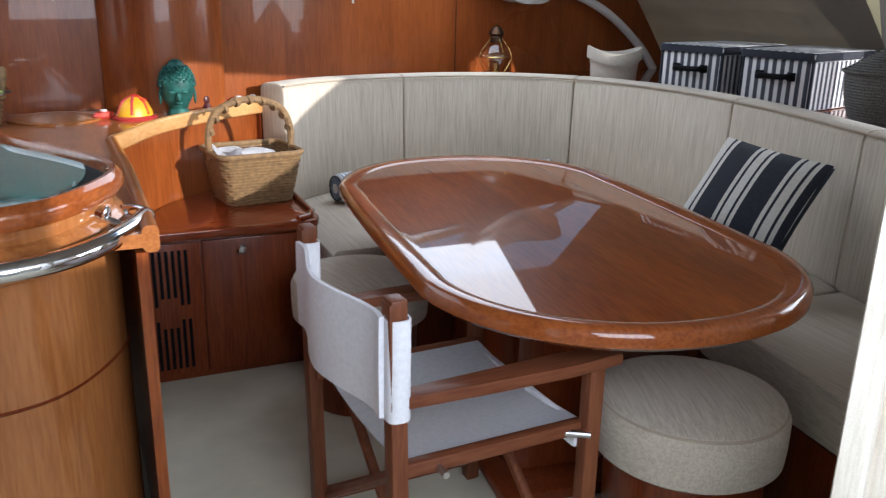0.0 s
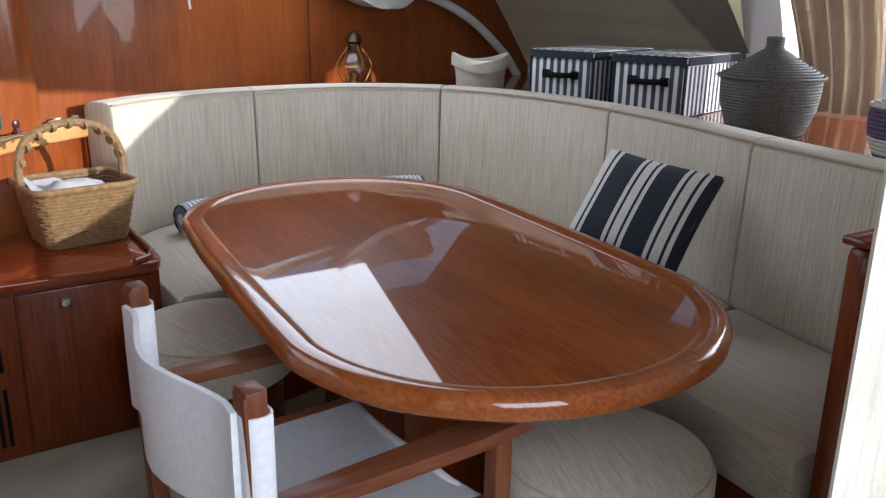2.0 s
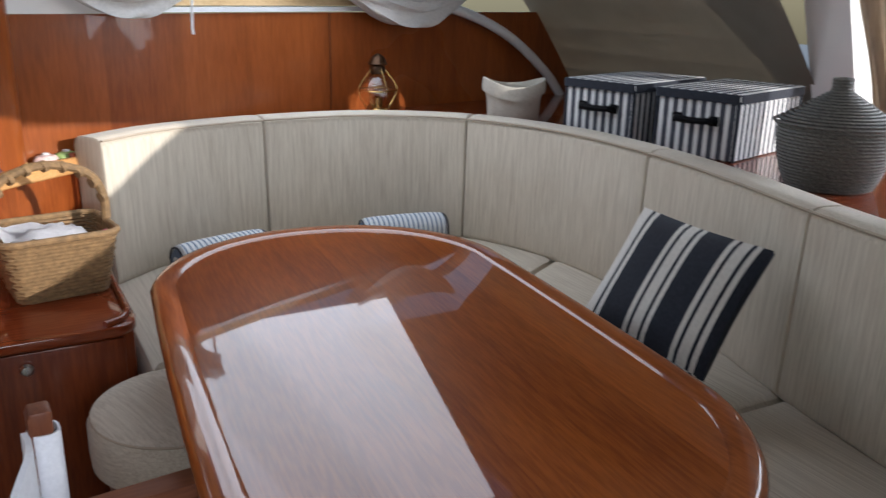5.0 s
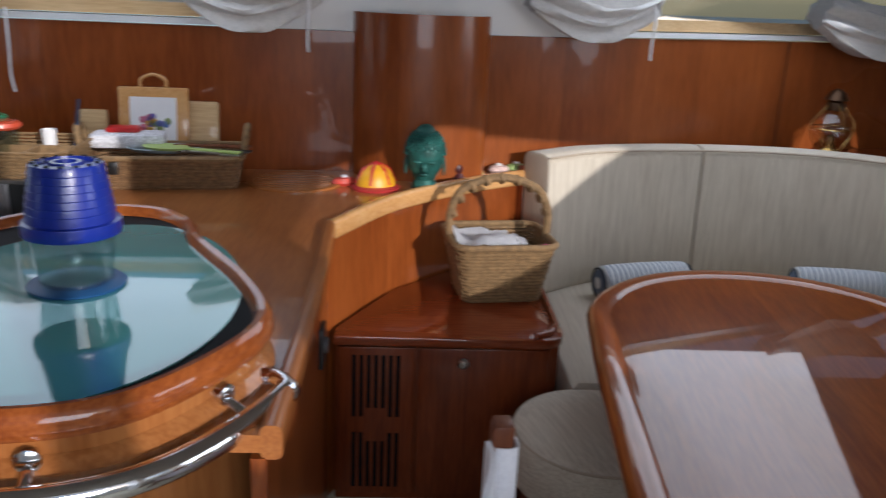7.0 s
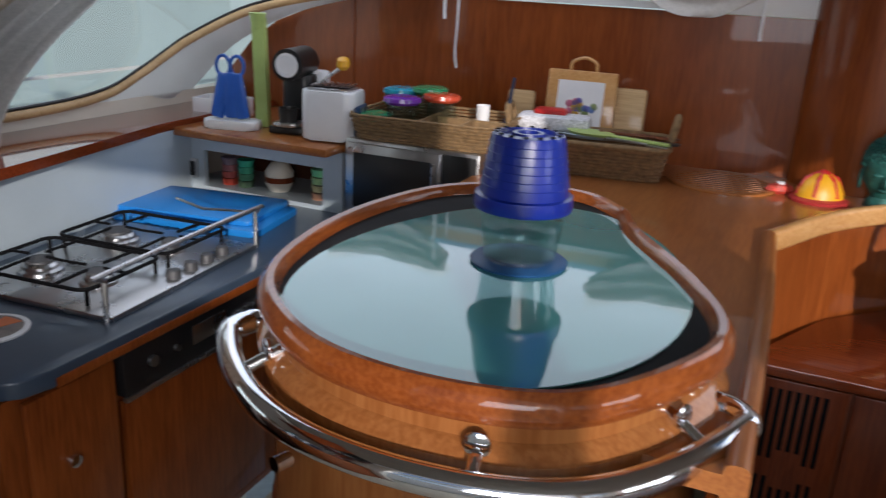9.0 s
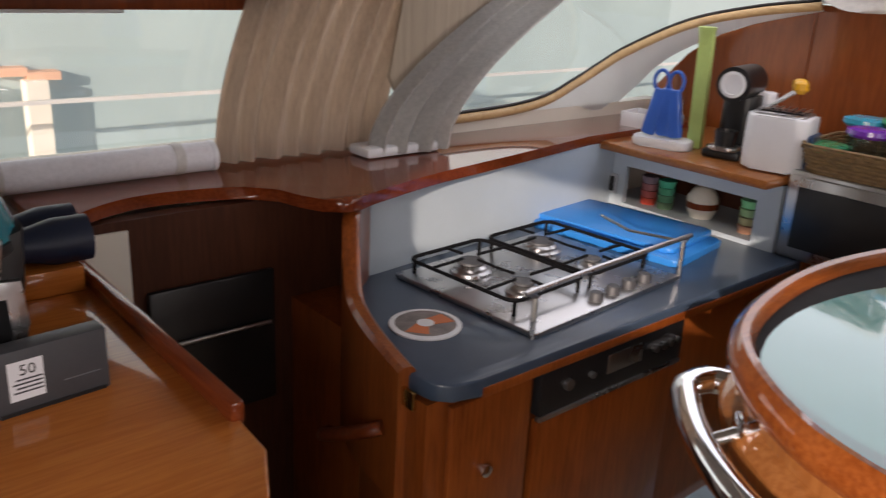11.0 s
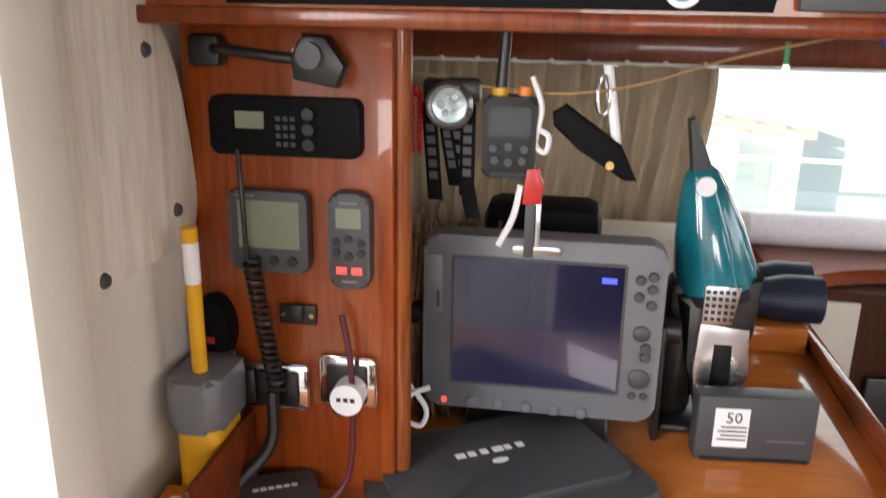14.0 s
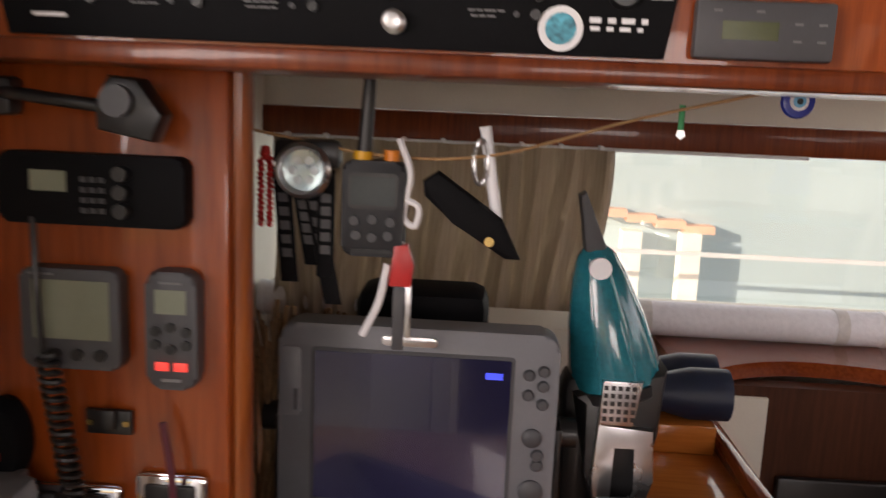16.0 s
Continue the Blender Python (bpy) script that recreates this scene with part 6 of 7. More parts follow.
vhf = on_board("radio", "black marine radio with a small display and keypad", "radio", 0.911, 1.329)
part("body", prism(rounded(0.165, 0.062, 0.008), 0, 0.022, 0.004, m=oc), black_matt, vhf)
part("display", box(0.0222, 0.0228, -0.053, -0.021, -0.002, 0.016, 0), lcd, vhf)
for i in range(4):
    for j in range(3):
        part("key", box(0.0222, 0.0236, -0.008 + 0.008 * j, -0.003 + 0.008 * j, -0.02 + 0.009 * i, -0.0155 + 0.009 * i, 0), dark_grey, vhf)
for z in (0.016, 0.0, -0.016):
    part("dial", rod((0.022, 0.03, z), (0.033, 0.03, z), 0.0065), black, vhf)
ins = on_board("instrument_display", "grey square instrument with a dim screen", "instrument", 0.888, 1.212)
part("body", prism(rounded(0.09, 0.092, 0.008), 0, 0.02, 0.004, m=oc), dark_grey, ins)
part("screen", box(0.0202, 0.0208, -0.034, 0.036, -0.018, 0.036, 0), lcd, ins)
for y in (-0.015, 0.006, 0.027):
    part("key", rod((0.02, y, -0.032), (0.023, y, -0.032), 0.0055), black, ins)
label_bar(-0.025, 0.041, 0.022, 0.002, 0.0202, ins, ink)
rem = on_board("autopilot_remote", "dark grey handheld remote with two red keys", "remote control", 0.980, 1.2065)
part("body", prism(rounded(0.046, 0.108, 0.012), 0, 0.022, 0.005, m=oc), dark_grey, rem)
part("display", box(0.0222, 0.0228, -0.014, 0.014, 0.016, 0.038, 0), lcd, rem)
for y, z in ((-0.014, 0.0), (0.014, 0.0), (0, 0.004), (-0.014, -0.012), (0.014, -0.012), (0, -0.016)):
    part("key", rod((0.022, y, z), (0.0245, y, z), 0.0045), black, rem)
for y in (-0.008, 0.009):
    part("red_key", box(0.0222, 0.025, y - 0.006, y + 0.006, -0.036, -0.028, 0.001), red_glow, rem)
label_bar(0.0, 0.044, 0.02, 0.002, 0.0222, rem, ink)
label_bar(0.0, -0.045, 0.018, 0.003, 0.0222, rem, ink)
mic = on_board("reading_light", "black gooseneck reading light on the board", "lamp", 0.885, 1.405)
part("foot", box(0, 0.025, -0.075, -0.04, -0.015, 0.018, 0.005), black, mic)
part("neck", tube(smooth_path([(0.025, -0.045, 0.004), (0.045, -0.02, 0.004), (0.05, 0.02, 0.0), (0.045, 0.06, -0.004)], 6), 0.0055, 10), black, mic)
part("head", prism([(0.05, -0.022), (0.095, -0.03), (0.105, -0.008), (0.085, 0.02), (0.06, 0.022), (0.048, 0.0)], 0.03, 0.06, 0.006, m=oc), black, mic)
part("lens", rod((0.06, 0.07, 0.002), (0.068, 0.07, 0.002), 0.013), dark_grey, mic)
sw = on_board("toggle_plate", "small black toggle plate with two screws", "switch", 0.9135, 1.112)
part("plate", box(0, 0.006, -0.022, 0.022, -0.013, 0.011, 0.002), black, sw)
part("toggle", box(0.006, 0.014, -0.009, 0.009, -0.006, 0.014, 0.003), black, sw)
for y in (-0.017, 0.017):
    part("screw", rod((0.006, y, -0.001), (0.008, y, -0.001), 0.003), brass, sw)
s1 = on_board("switch_block", "black rocker switches in a chrome frame", "switch", 0.883, 1.02)
part("frame", box(0, 0.01, -0.05, 0.042, -0.03, 0.028, 0.006), chrome, s1)
for y in (-0.034, -0.008, 0.018):
    part("rocker", box(0.01, 0.016, y - 0.012, y + 0.013, -0.023, 0.021, 0.003), black, s1)
s2 = on_board("power_socket", "chrome socket with a white charger plugged in", "socket", 0.9725, 1.033)
part("frame", box(0, 0.01, -0.034, 0.034, -0.032, 0.03, 0.006), chrome, s2)
part("face", box(0.01, 0.013, -0.024, 0.024, -0.024, 0.022, 0.003), black, s2)
ch = part("charger", rod((0.013, 0.006, -0.008), (0.04, 0.006, -0.008), 0.019, seg=24), white_plastic, s2, "round white charger")
for y in (-0.003, 0.005, 0.013):
    part("port", box(0.0402, 0.0406, y - 0.002, y + 0.003, -0.01, -0.005, 0), black, ch)
bl = on_board("buzzer", "round black loudspeaker on the board", "loudspeaker", 0.815, 1.089)
part("dome", lathe([(0.032, 0), (0.034, 0.012), (0.028, 0.024), (0, 0.028)], 24, m=pose(0, 0, 0, 0, 90, 0) @ Matrix.Diagonal((1.3, 0.75, 1, 1))), black_matt, bl)
part("mark", box(0.0285, 0.029, -0.004, 0.006, -0.012, -0.004, 0), red_plastic, bl)
cc = thing("coiled_cord", "black coiled radio cord hanging down the board", "cord", (X, 0.858, 1.303))
part("straight_lead", tube(smooth_path([(0.02, 0.0, 0.0), (0.03, 0.006, -0.05), (0.03, 0.008, -0.12)], 5), 0.003, 8), black, cc)
part("coil", tube([(0.03 + 0.008 * math.cos(a), 0.012 + 0.0002 * a + 0.008 * math.sin(a), -0.12 - 0.16 * a / 125) for a in [0.5 * i for i in range(251)]], 0.0027, 6), black, cc)
part("tail", tube(smooth_path([(0.03, 0.03, -0.28), (0.04, 0.03, -0.34), (0.06, 0.0, -0.38), (0.07, -0.02, -0.41)], 6), 0.008, 8), black, cc)
rc = thing("red_lead", "dark red lead trailing over the chart table", "cord", (-0.63, 0.97, DESK))
part("lead", tube(smooth_path([(-0.03, 0.0, 0.24), (-0.02, 0.012, 0.18), (-0.01, 0.015, 0.08), (0.0, 0.0, 0.03), (0.02, -0.05, 0.006), (0.03, -0.1, 0.006), (0.02, -0.06, 0.006), (-0.02, 0.02, 0.006)], 8), 0.0035, 8), plain("dark_red_cord", (0.09, 0.008, 0.02), 0.5), rc)
part("plug", rod((-0.03, 0.0, 0.15), (-0.028, -0.004, 0.12), 0.009), black, rc)

# console front
XC = -0.5985
pan = thing("electrical_board", "black switch panel with white labels and meters", "switch panel", (XC, 1.13, 1.457))
part("plate", prism([(-0.248, -0.002), (0.247, -0.002), (0.262, 0.10), (0.29, 0.48), (-0.30, 0.48), (-0.270, 0.10)], 0, 0.004, 0.001, m=oc), black_matt, pan)
for col, led, brk, fan in ((-0.240, -0.201, -0.183, -0.17), (-0.141, -0.122, -0.101, -0.10), (-0.053, -0.030, -0.014, -0.05), (0.115, 0.137, 0.151, 0.10)):
    for r_ in range(16):
        z = 0.026 + 0.0137 * r_
        dy = fan * 0.0137 * r_
        for k, half in ((0.0020, 0.0135), (-0.0020, 0.0115)):
            # one short bar for each unreadable word
            y0 = col + dy - half + 0.002 * ((r_ * 7) % 3)
            while y0 < col + dy + half - 0.004:
                w_ = random.uniform(0.004, 0.009)
                w_ = min(w_, col + dy + half - y0)
                label_bar(y0 + w_ / 2, z + k, w_, 0.0013, 0.0042, pan, ink)
                y0 += w_ + 0.0012
        part("lamp", rod((0.004, led + dy, z), (0.0055, led + dy, z), 0.0022, seg=8), dark_grey, pan)
        part("breaker", rod((0.004, brk + dy, z), (0.008, brk + dy, z), 0.004, seg=10), black, pan)
for y in (0.046, 0.2155):
    for z in (0.073, 0.114, 0.155):
        mt = part("meter", box(0.0042, 0.006, y - 0.016, y + 0.016, z - 0.015, z + 0.015, 0.001), cream_wall, pan, "white square meter")
        part("needle", box(0.0062, 0.0065, y - 0.012, y + 0.008, z - 0.006, z - 0.0045, 0), black, mt)
        part("pivot", rod((0.006, y + 0.011, z - 0.01), (0.008, y + 0.011, z - 0.01), 0.004, seg=10), black, mt)
    part("selector", lathe([(0.013, 0), (0.011, 0.008), (0, 0.009)], 18, m=pose(0.004, y - 0.001, 0.045, 0, 90, 0)), black, pan)
    for s in (-1, 1):
        for k in (0.0, 0.006):
            label_bar(y + 0.026 * s, 0.041 + k * 1.6, 0.016, 0.0018, 0.0042, pan)
part("key_switch", lathe([(0.009, 0), (0.009, 0.006), (0.006, 0.008), (0.006, 0.016), (0, 0.017)], 16, m=pose(0.004, 0.047, 0.017, 0, 90, 0)), steel, pan)
part("round_mark", lathe([(0.0165, 0), (0.0165, 0.0008), (0, 0.0008)], 28, m=pose(0.0042, 0.17, 0.017, 0, 90, 0)), paper, pan, "white disc with a blue globe")
part("globe_mark", lathe([(0.0115, 0), (0.0115, 0.0004), (0, 0.0004)], 24, m=pose(0.0051, 0.17, 0.017, 0, 90, 0)), plain("globe_blue", (0.05, 0.32, 0.42), 0.5, 0, 0, 0.9, 90), pan)
for i, w_ in enumerate((0.014, 0.010, 0.016, 0.008)):
    label_bar(0.195 + 0.012 * i, 0.024, w_ * 0.6, 0.004, 0.0042, pan)
    label_bar(0.195 + 0.011 * i, 0.018, w_ * 0.5, 0.003, 0.0042, pan)
label_bar(-0.215, 0.013, 0.026, 0.003, 0.0042, pan)
for y, z in ((1.42, 1.527), (1.455, 1.578), (1.483, 1.527), (1.518, 1.578)):
    ga = thing("gauge", "round black engine gauge with a dark face", "gauge", (XC, y, z), 0, "gauges on the console")
    part("bezel", lathe([(0.0235, 0), (0.0235, 0.008), (0.02, 0.011), (0.019, 0.006), (0.0, 0.006)], 28, m=pose(0, 0, 0, 0, 90, 0)), black, ga)
    part("scale", tube([(0.0066, 0.015 * math.cos(a), 0.015 * math.sin(a)) for a in [0.5 + 0.22 * k for k in range(10)]], 0.0009, 5), paper, ga)
    part("needle", box(0.0066, 0.007, -0.0006, 0.0006, -0.004, 0.014, 0, m=pose(0, 0, 0, 30, 0, 0)), paper, ga)
hu = thing("heater_control", "grey control unit with a small green display", "control unit", (XC, 1.441, 1.4765))
part("body", box(0, 0.012, -0.045, 0.055, -0.02, 0.022, 0.003), dark_grey, hu)
part("display", box(0.0122, 0.0128, -0.026, 0.014, -0.006, 0.007, 0), plain("green_lcd", (0.05, 0.06, 0.012), 0.2), hu)
for y, z in ((0.028, 0.006), (0.028, -0.006), (0.045, 0.006), (0.045, -0.006), (-0.03, 0.014), (0.0, 0.014)):
    label_bar(y, z, 0.006, 0.0015, 0.0122, hu, ink)
for i, z in enumerate((1.49, 1.517, 1.544, 1.571)):
    wt = thing("warning_sign", "small red and white triangular warning sticker", "sign", (XC + 0.001, 0.833 - 0.0052 * i, z), 0, "warning stickers")
    part("border", prism([(-0.013, -0.010), (0.013, -0.010), (0, 0.012)], 0, 0.0006, 0, m=oc), red_plastic, wt)
    part("field", prism([(-0.0095, -0.008), (0.0095, -0.008), (0, 0.0085)], 0.0007, 0.001, 0, m=oc), paper, wt)
    if i == 0:
        mark = prism([(-0.003, -0.006), (0.003, -0.006), (0.004, -0.002), (0.0, 0.004), (-0.0035, -0.001)], 0.0011, 0.0014, 0, m=oc)
    elif i == 1:
        mark = box(0.0011, 0.0014, -0.004, 0.004, -0.005, -0.001, 0)
    elif i == 2:
        mark = prism([(0.001, 0.004), (-0.003, -0.001), (0.0005, -0.001), (-0.001, -0.006), (0.003, 0.0), (0, 0.0)], 0.0011, 0.0014, 0, m=oc)
    else:
        mark = box(0.0011, 0.0014, -0.001, 0.001, -0.003, 0.004, 0, bm=box(0.0011, 0.0014, -0.001, 0.001, -0.0065, -0.0045, 0))
    part("pictogram", mark, black, wt)

# line with hanging gear
strg = thing("line", "thin cord strung across the nav window", "cord", (-0.78, 1.2, 1.38))
part("cord", tube(smooth_path([(0.09, -0.30, 0.03), (0.0, -0.17, 0.0), (0.0, -0.05, -0.018), (0.0, 0.06, -0.012), (0.0, 0.2, 0.03), (0.1, 0.36, 0.075)], 6), 0.0016, 6), plain("tan_cord", (0.35, 0.2, 0.09), 0.7), strg)
hl = thing("head_torch", "silver head torch with dark straps hanging from the cord", "torch", (-0.78, 1.072, 1.345))
part("lamp", lathe([(0.018, -0.02), (0.026, 0.0), (0.028, 0.014), (0.024, 0.018), (0.02, 0.012), (0, 0.008)], 24, m=pose(0, 0, 0, 0, 90, 0)), steel, hl)
part("lens", lathe([(0.021, 0.0125), (0.021, 0.0135), (0, 0.0145)], 20, m=pose(0, 0, 0, 0, 90, 0)), clear_plastic, hl)
for i in range(6):
    part("bulb", lathe([(0.005, 0), (0.004, 0.004), (0, 0.005)], 10, m=pose(0.0085, 0.011 * math.cos(i * 1.05), 0.011 * math.sin(i * 1.05), 0, 90, 0)), white_plastic, hl)
part("mount", box(-0.02, 0.0, -0.035, 0.035, 0.0, 0.03, 0.008), black, hl)
for y0, y1, z1 in ((-0.03, -0.02, -0.12), (0.0, 0.028, -0.14), (-0.012, 0.006, -0.1), (0.02, 0.02, -0.11)):
    st_ = part("strap", box(-0.002, 0.002, -0.009, 0.009, z1, 0.0, 0.001, m=Matrix(((1, 0, 0, -0.012 + y0 * 0.3), (0, 1, -(y1 - y0) / abs(z1), y0), (0, 0, 1, 0), (0, 0, 0, 1)))), black_matt, hl)
    for q in range(5):
        part("letter_bar", box(0.0022, 0.0026, -0.005, 0.005, z1 * (0.3 + 0.12 * q), z1 * (0.3 + 0.12 * q) + 0.009, 0, m=Matrix(((1, 0, 0, -0.012 + y0 * 0.3), (0, 1, -(y1 - y0) / abs(z1), y0), (0, 0, 1, 0), (0, 0, 0, 1)))), dark_grey, st_)
rdo = thing("handheld_radio", "grey handheld radio with a long aerial and orange knob", "radio", (-0.78, 1.142, 1.31))
part("body", prism(rounded(0.062, 0.095, 0.01), -0.015, 0.015, 0.005, m=oc), plain("slate_rubber", (0.009, 0.010, 0.013), 0.6), rdo)
part("display", box(0.0152, 0.0158, -0.022, 0.022, 0.004, 0.032, 0), plain("dark_lcd", (0.04, 0.05, 0.05), 0.2), rdo)
for y, z in ((-0.018, -0.012), (0, -0.01), (0.018, -0.012), (-0.016, -0.026), (0, -0.028), (0.016, -0.026)):
    part("key", rod((0.015, y, z), (0.0175, y, z), 0.0048, seg=12), dark_grey, rdo)
part("display_frame", prism([(y, z + 0.018) for y, z in rounded(0.05, 0.036, 0.006)], 0.0146, 0.0151, 0, m=oc), black, rdo)
part("speaker_bar", box(0.0152, 0.016, -0.02, 0.02, -0.044, -0.040, 0), black, rdo)
part("clip_back", box(-0.022, -0.015, -0.02, 0.02, -0.03, 0.03, 0.003), black, rdo)
part("aerial", rod((0, -0.012, 0.045), (0, -0.006, 0.155), 0.0075, 0.006), black, rdo)
part("aerial_ring", rod((0, -0.013, 0.044), (0, -0.0125, 0.056), 0.0095), yellow_plastic, rdo)
part("dial", rod((0, 0.016, 0.046), (0, 0.016, 0.058), 0.008), orange_plastic, rdo)
wh = thing("whistle", "red whistle and keys on a white lanyard", "whistle", (-0.77, 1.172, 1.255))
part("whistle", prism([(-0.012, -0.022), (0.01, -0.022), (0.013, 0.0), (0.006, 0.022), (-0.008, 0.02)], -0.006, 0.006, 0.003, m=oc), red_plastic, wh)
part("lanyard", tube(smooth_path([(0, 0.0, 0.02), (0, -0.014, 0.04), (0, -0.01, 0.065), (0, 0.014, 0.06), (0, 0.012, 0.04), (0, 0.0, 0.05), (0, 0.006, 0.09), (0, -0.006, 0.125)], 5), 0.0035, 6), paper, wh)
part("lanyard_end", tube(smooth_path([(0, -0.014, 0.0), (0, -0.022, -0.04), (0, -0.038, -0.075)], 5), 0.004, 6), paper, wh)
part("key", box(-0.001, 0.001, 0.005, 0.011, -0.075, -0.02, 0.001), steel, wh)
part("key", box(-0.005, -0.003, -0.008, 0.004, -0.09, -0.02, 0.001), dark_grey, wh)
kn = thing("knife_pouch", "black folding-knife pouch hanging by a carabiner", "pouch", (-0.78, 1.24, 1.305))
part("pouch", prism([(-0.05, 0.035), (-0.035, 0.045), (0.03, 0.0), (0.05, -0.04), (0.035, -0.04), (-0.02, -0.005), (-0.048, 0.02)], -0.011, 0.011, 0.006, m=oc), black_matt, kn)
part("carabiner", tube([(0.0, 0.006 + 0.007 * math.cos(a), 0.055 + 0.022 * math.sin(a)) for a in [2 * math.pi * k / 20 for k in range(20)]], 0.0025, 6, True), steel, kn)
part("stud", rod((0.011, 0.018, -0.022), (0.013, 0.018, -0.022), 0.005), brass, kn)
wp = thing("white_stick", "slim white plastic stick hung on the cord", "stick", (-0.785, 1.255, 1.34))
part("stick", rod((0, -0.006, 0.055), (0, 0.012, -0.05), 0.006), white_plastic, wp)
rcd = thing("lashing", "short bundle of bright red cord", "cord", (-0.785, 1.03, 1.32))
for y in (-0.0045, 0.0045):
    part("strand", tube([(0.0018 * math.sin(k * 1.9), y + 0.0016 * math.cos(k * 1.9), -0.034 + 0.068 * k / 40) for k in range(41)], 0.0028, 6), red_plastic, rcd)
part("knot", lathe([(0.002, 0.032), (0.006, 0.038), (0.004, 0.046), (0, 0.047)], 10), red_plastic, rcd)
ey = thing("glass_charm", "round blue and white glass eye charm on a red thread", "charm", (-0.78, 1.545, 1.432))
part("disc", lathe([(0.0, -0.004), (0.015, -0.003), (0.0165, 0.0), (0.015, 0.003), (0, 0.004)], 24, m=pose(0, 0, 0, 0, 90, 0)), blue_plastic, ey)
part("white_ring", lathe([(0.009, 0.003), (0.009, 0.0045), (0, 0.0048)], 20, m=pose(0, 0, 0, 0, 90, 0)), paper, ey)
part("iris", lathe([(0.006, 0.0045), (0.006, 0.0055), (0, 0.0056)], 18, m=pose(0, 0, 0, 0, 90, 0)), plain("pale_blue_glass", (0.15, 0.45, 0.7), 0.2), ey)
part("pupil", lathe([(0.003, 0.0054), (0.003, 0.0062), (0, 0.0063)], 12, m=pose(0, 0, 0, 0, 90, 0)), black, ey)
part("thread", tube([(0, 0, 0.016), (0, -0.002, 0.03), (0.01, -0.03, 0.036)], 0.0012, 5), red_plastic, ey)
gs = thing("star_charm", "tiny green star charm hung on the cord", "charm", (-0.78, 1.437, 1.408))
part("stem", rod((0, 0, 0.016), (0, 0, -0.008), 0.003, seg=8), plain("green_ribbon", (0.02, 0.28, 0.1), 0.6), gs)
part("star", lathe([(0.005, 0), (0.005, 0.001), (0, 0.001)], 5, m=pose(0.001, 0, -0.012, 0, 90, 0)), steel, gs)

vac = thing("hand_vacuum", "teal and black handheld vacuum cleaner standing in its dock", "vacuum cleaner", (-0.95, 1.42, DESK))
part("dock", box(-0.05, 0.05, -0.06, 0.06, 0, 0.012, 0.005), black, vac)
part("dock_back", box(-0.04, 0.03, -0.062, -0.015, 0.01, 0.22, 0.02), black, vac)
part("motor", prism([(-0.05, 0.20), (0.06, 0.235), (0.055, 0.15), (0.03, 0.05), (-0.01, 0.03), (-0.03, 0.1)], -0.045, 0.045, 0.014, m=oc), black, vac)
gripm = prism([(-0.02, 0.17), (0.045, 0.165), (0.05, 0.10), (0.03, 0.03), (0.008, 0.03), (0.005, 0.04), (0.03, 0.09), (0.027, 0.145), (-0.002, 0.145), (-0.004, 0.06), (0.003, 0.035), (-0.014, 0.035), (-0.024, 0.1)], 0.03, 0.056, 0.003, m=oc)
part("grip", gripm, steel, vac, "silver grey grip")
vent = part("vent", prism([(-0.02, 0.17), (0.02, 0.17), (0.028, 0.225), (-0.018, 0.225)], 0.0452, 0.058, 0.002, m=oc), steel, vac)
for i in range(5):
    for j in range(5):
        part("vent_hole", box(0.0582, 0.0586, -0.017 + 0.0082 * i, -0.0118 + 0.0082 * i, 0.176 + 0.0095 * j, 0.1815 + 0.0095 * j, 0), black, vent)
bowl = part("dust_bowl", lathe([(0.05, 0.0), (0.056, 0.006), (0.055, 0.03), (0.046, 0.085), (0.032, 0.14), (0.022, 0.165), (0.012, 0.175), (0, 0.176)], 32, m=pose(0, 0.006, 0.205, 13, 0, 0)), teal_plastic, vac, "see-through teal bowl")
part("collar", lathe([(0.052, -0.012), (0.058, -0.008), (0.058, 0.004), (0.052, 0.006)], 32, m=pose(0, 0.006, 0.205, 13, 0, 0)), black, vac)
for a in (20, -25, 60):
    part("moulded_rib", tube([(0.056 * math.cos(radians(a)), 0.056 * math.sin(radians(a)), 0.01), (0.047 * math.cos(radians(a)), 0.047 * math.sin(radians(a)), 0.085), (0.024 * math.cos(radians(a)), 0.024 * math.sin(radians(a)), 0.163)], 0.002, 6, bm=None), teal_plastic, bowl).matrix_basis = pose(0, 0.006, 0.205, 13, 0, 0)
part("nozzle", prism([(-0.055, 0.435), (-0.048, 0.44), (-0.02, 0.375), (-0.03, 0.36), (-0.045, 0.37)], -0.016, 0.016, 0.004, m=oc), dark_grey, vac)
part("latch", rod((0.04, -0.03, 0.355), (0.046, -0.03, 0.355), 0.013), white_plastic, vac)

bx = thing("manual_box", "flat grey product box with a printed label", "box", (-0.872, 1.474, DESK), 5)
part("carton", box(-0.004, 0.03, -0.077, 0.077, 0, 0.092, 0.002), dark_grey, bx)
part("label_square", box(0.0302, 0.0306, -0.055, -0.01, 0.02, 0.076, 0), paper, bx)
m5 = Matrix(((0, 0, 1, 0.0308), (1, 0, 0, -0.03), (0, 1, 0, 0.062), (0, 0, 0, 1)))
writing("digits", "50", 0.022, m5, black, bx)
for i in range(4):
    part("print_line", box(0.0308, 0.031, -0.05 + 0.004 * (i % 2), -0.012, 0.03 + 0.006 * i, 0.0325 + 0.006 * i, 0), dark_grey, bx)
part("print_line", box(0.0302, 0.0306, 0.015, 0.065, 0.03, 0.0315, 0), grey_plastic, bx)
part("base_edge", box(-0.029, 0.032, -0.07, 0.071, 0.0, 0.005, 0), black, bx)
lidm = pose(-0.735, 1.15, DESK, 0, 0, 121)
sc = thing("plotter_cover", "grey moulded sun cover lying on the chart table", "cover", m=lidm)
part("shell", prism(rounded(0.335, 0.235, 0.02), 0, 0.018, 0.006), dark_grey, sc)
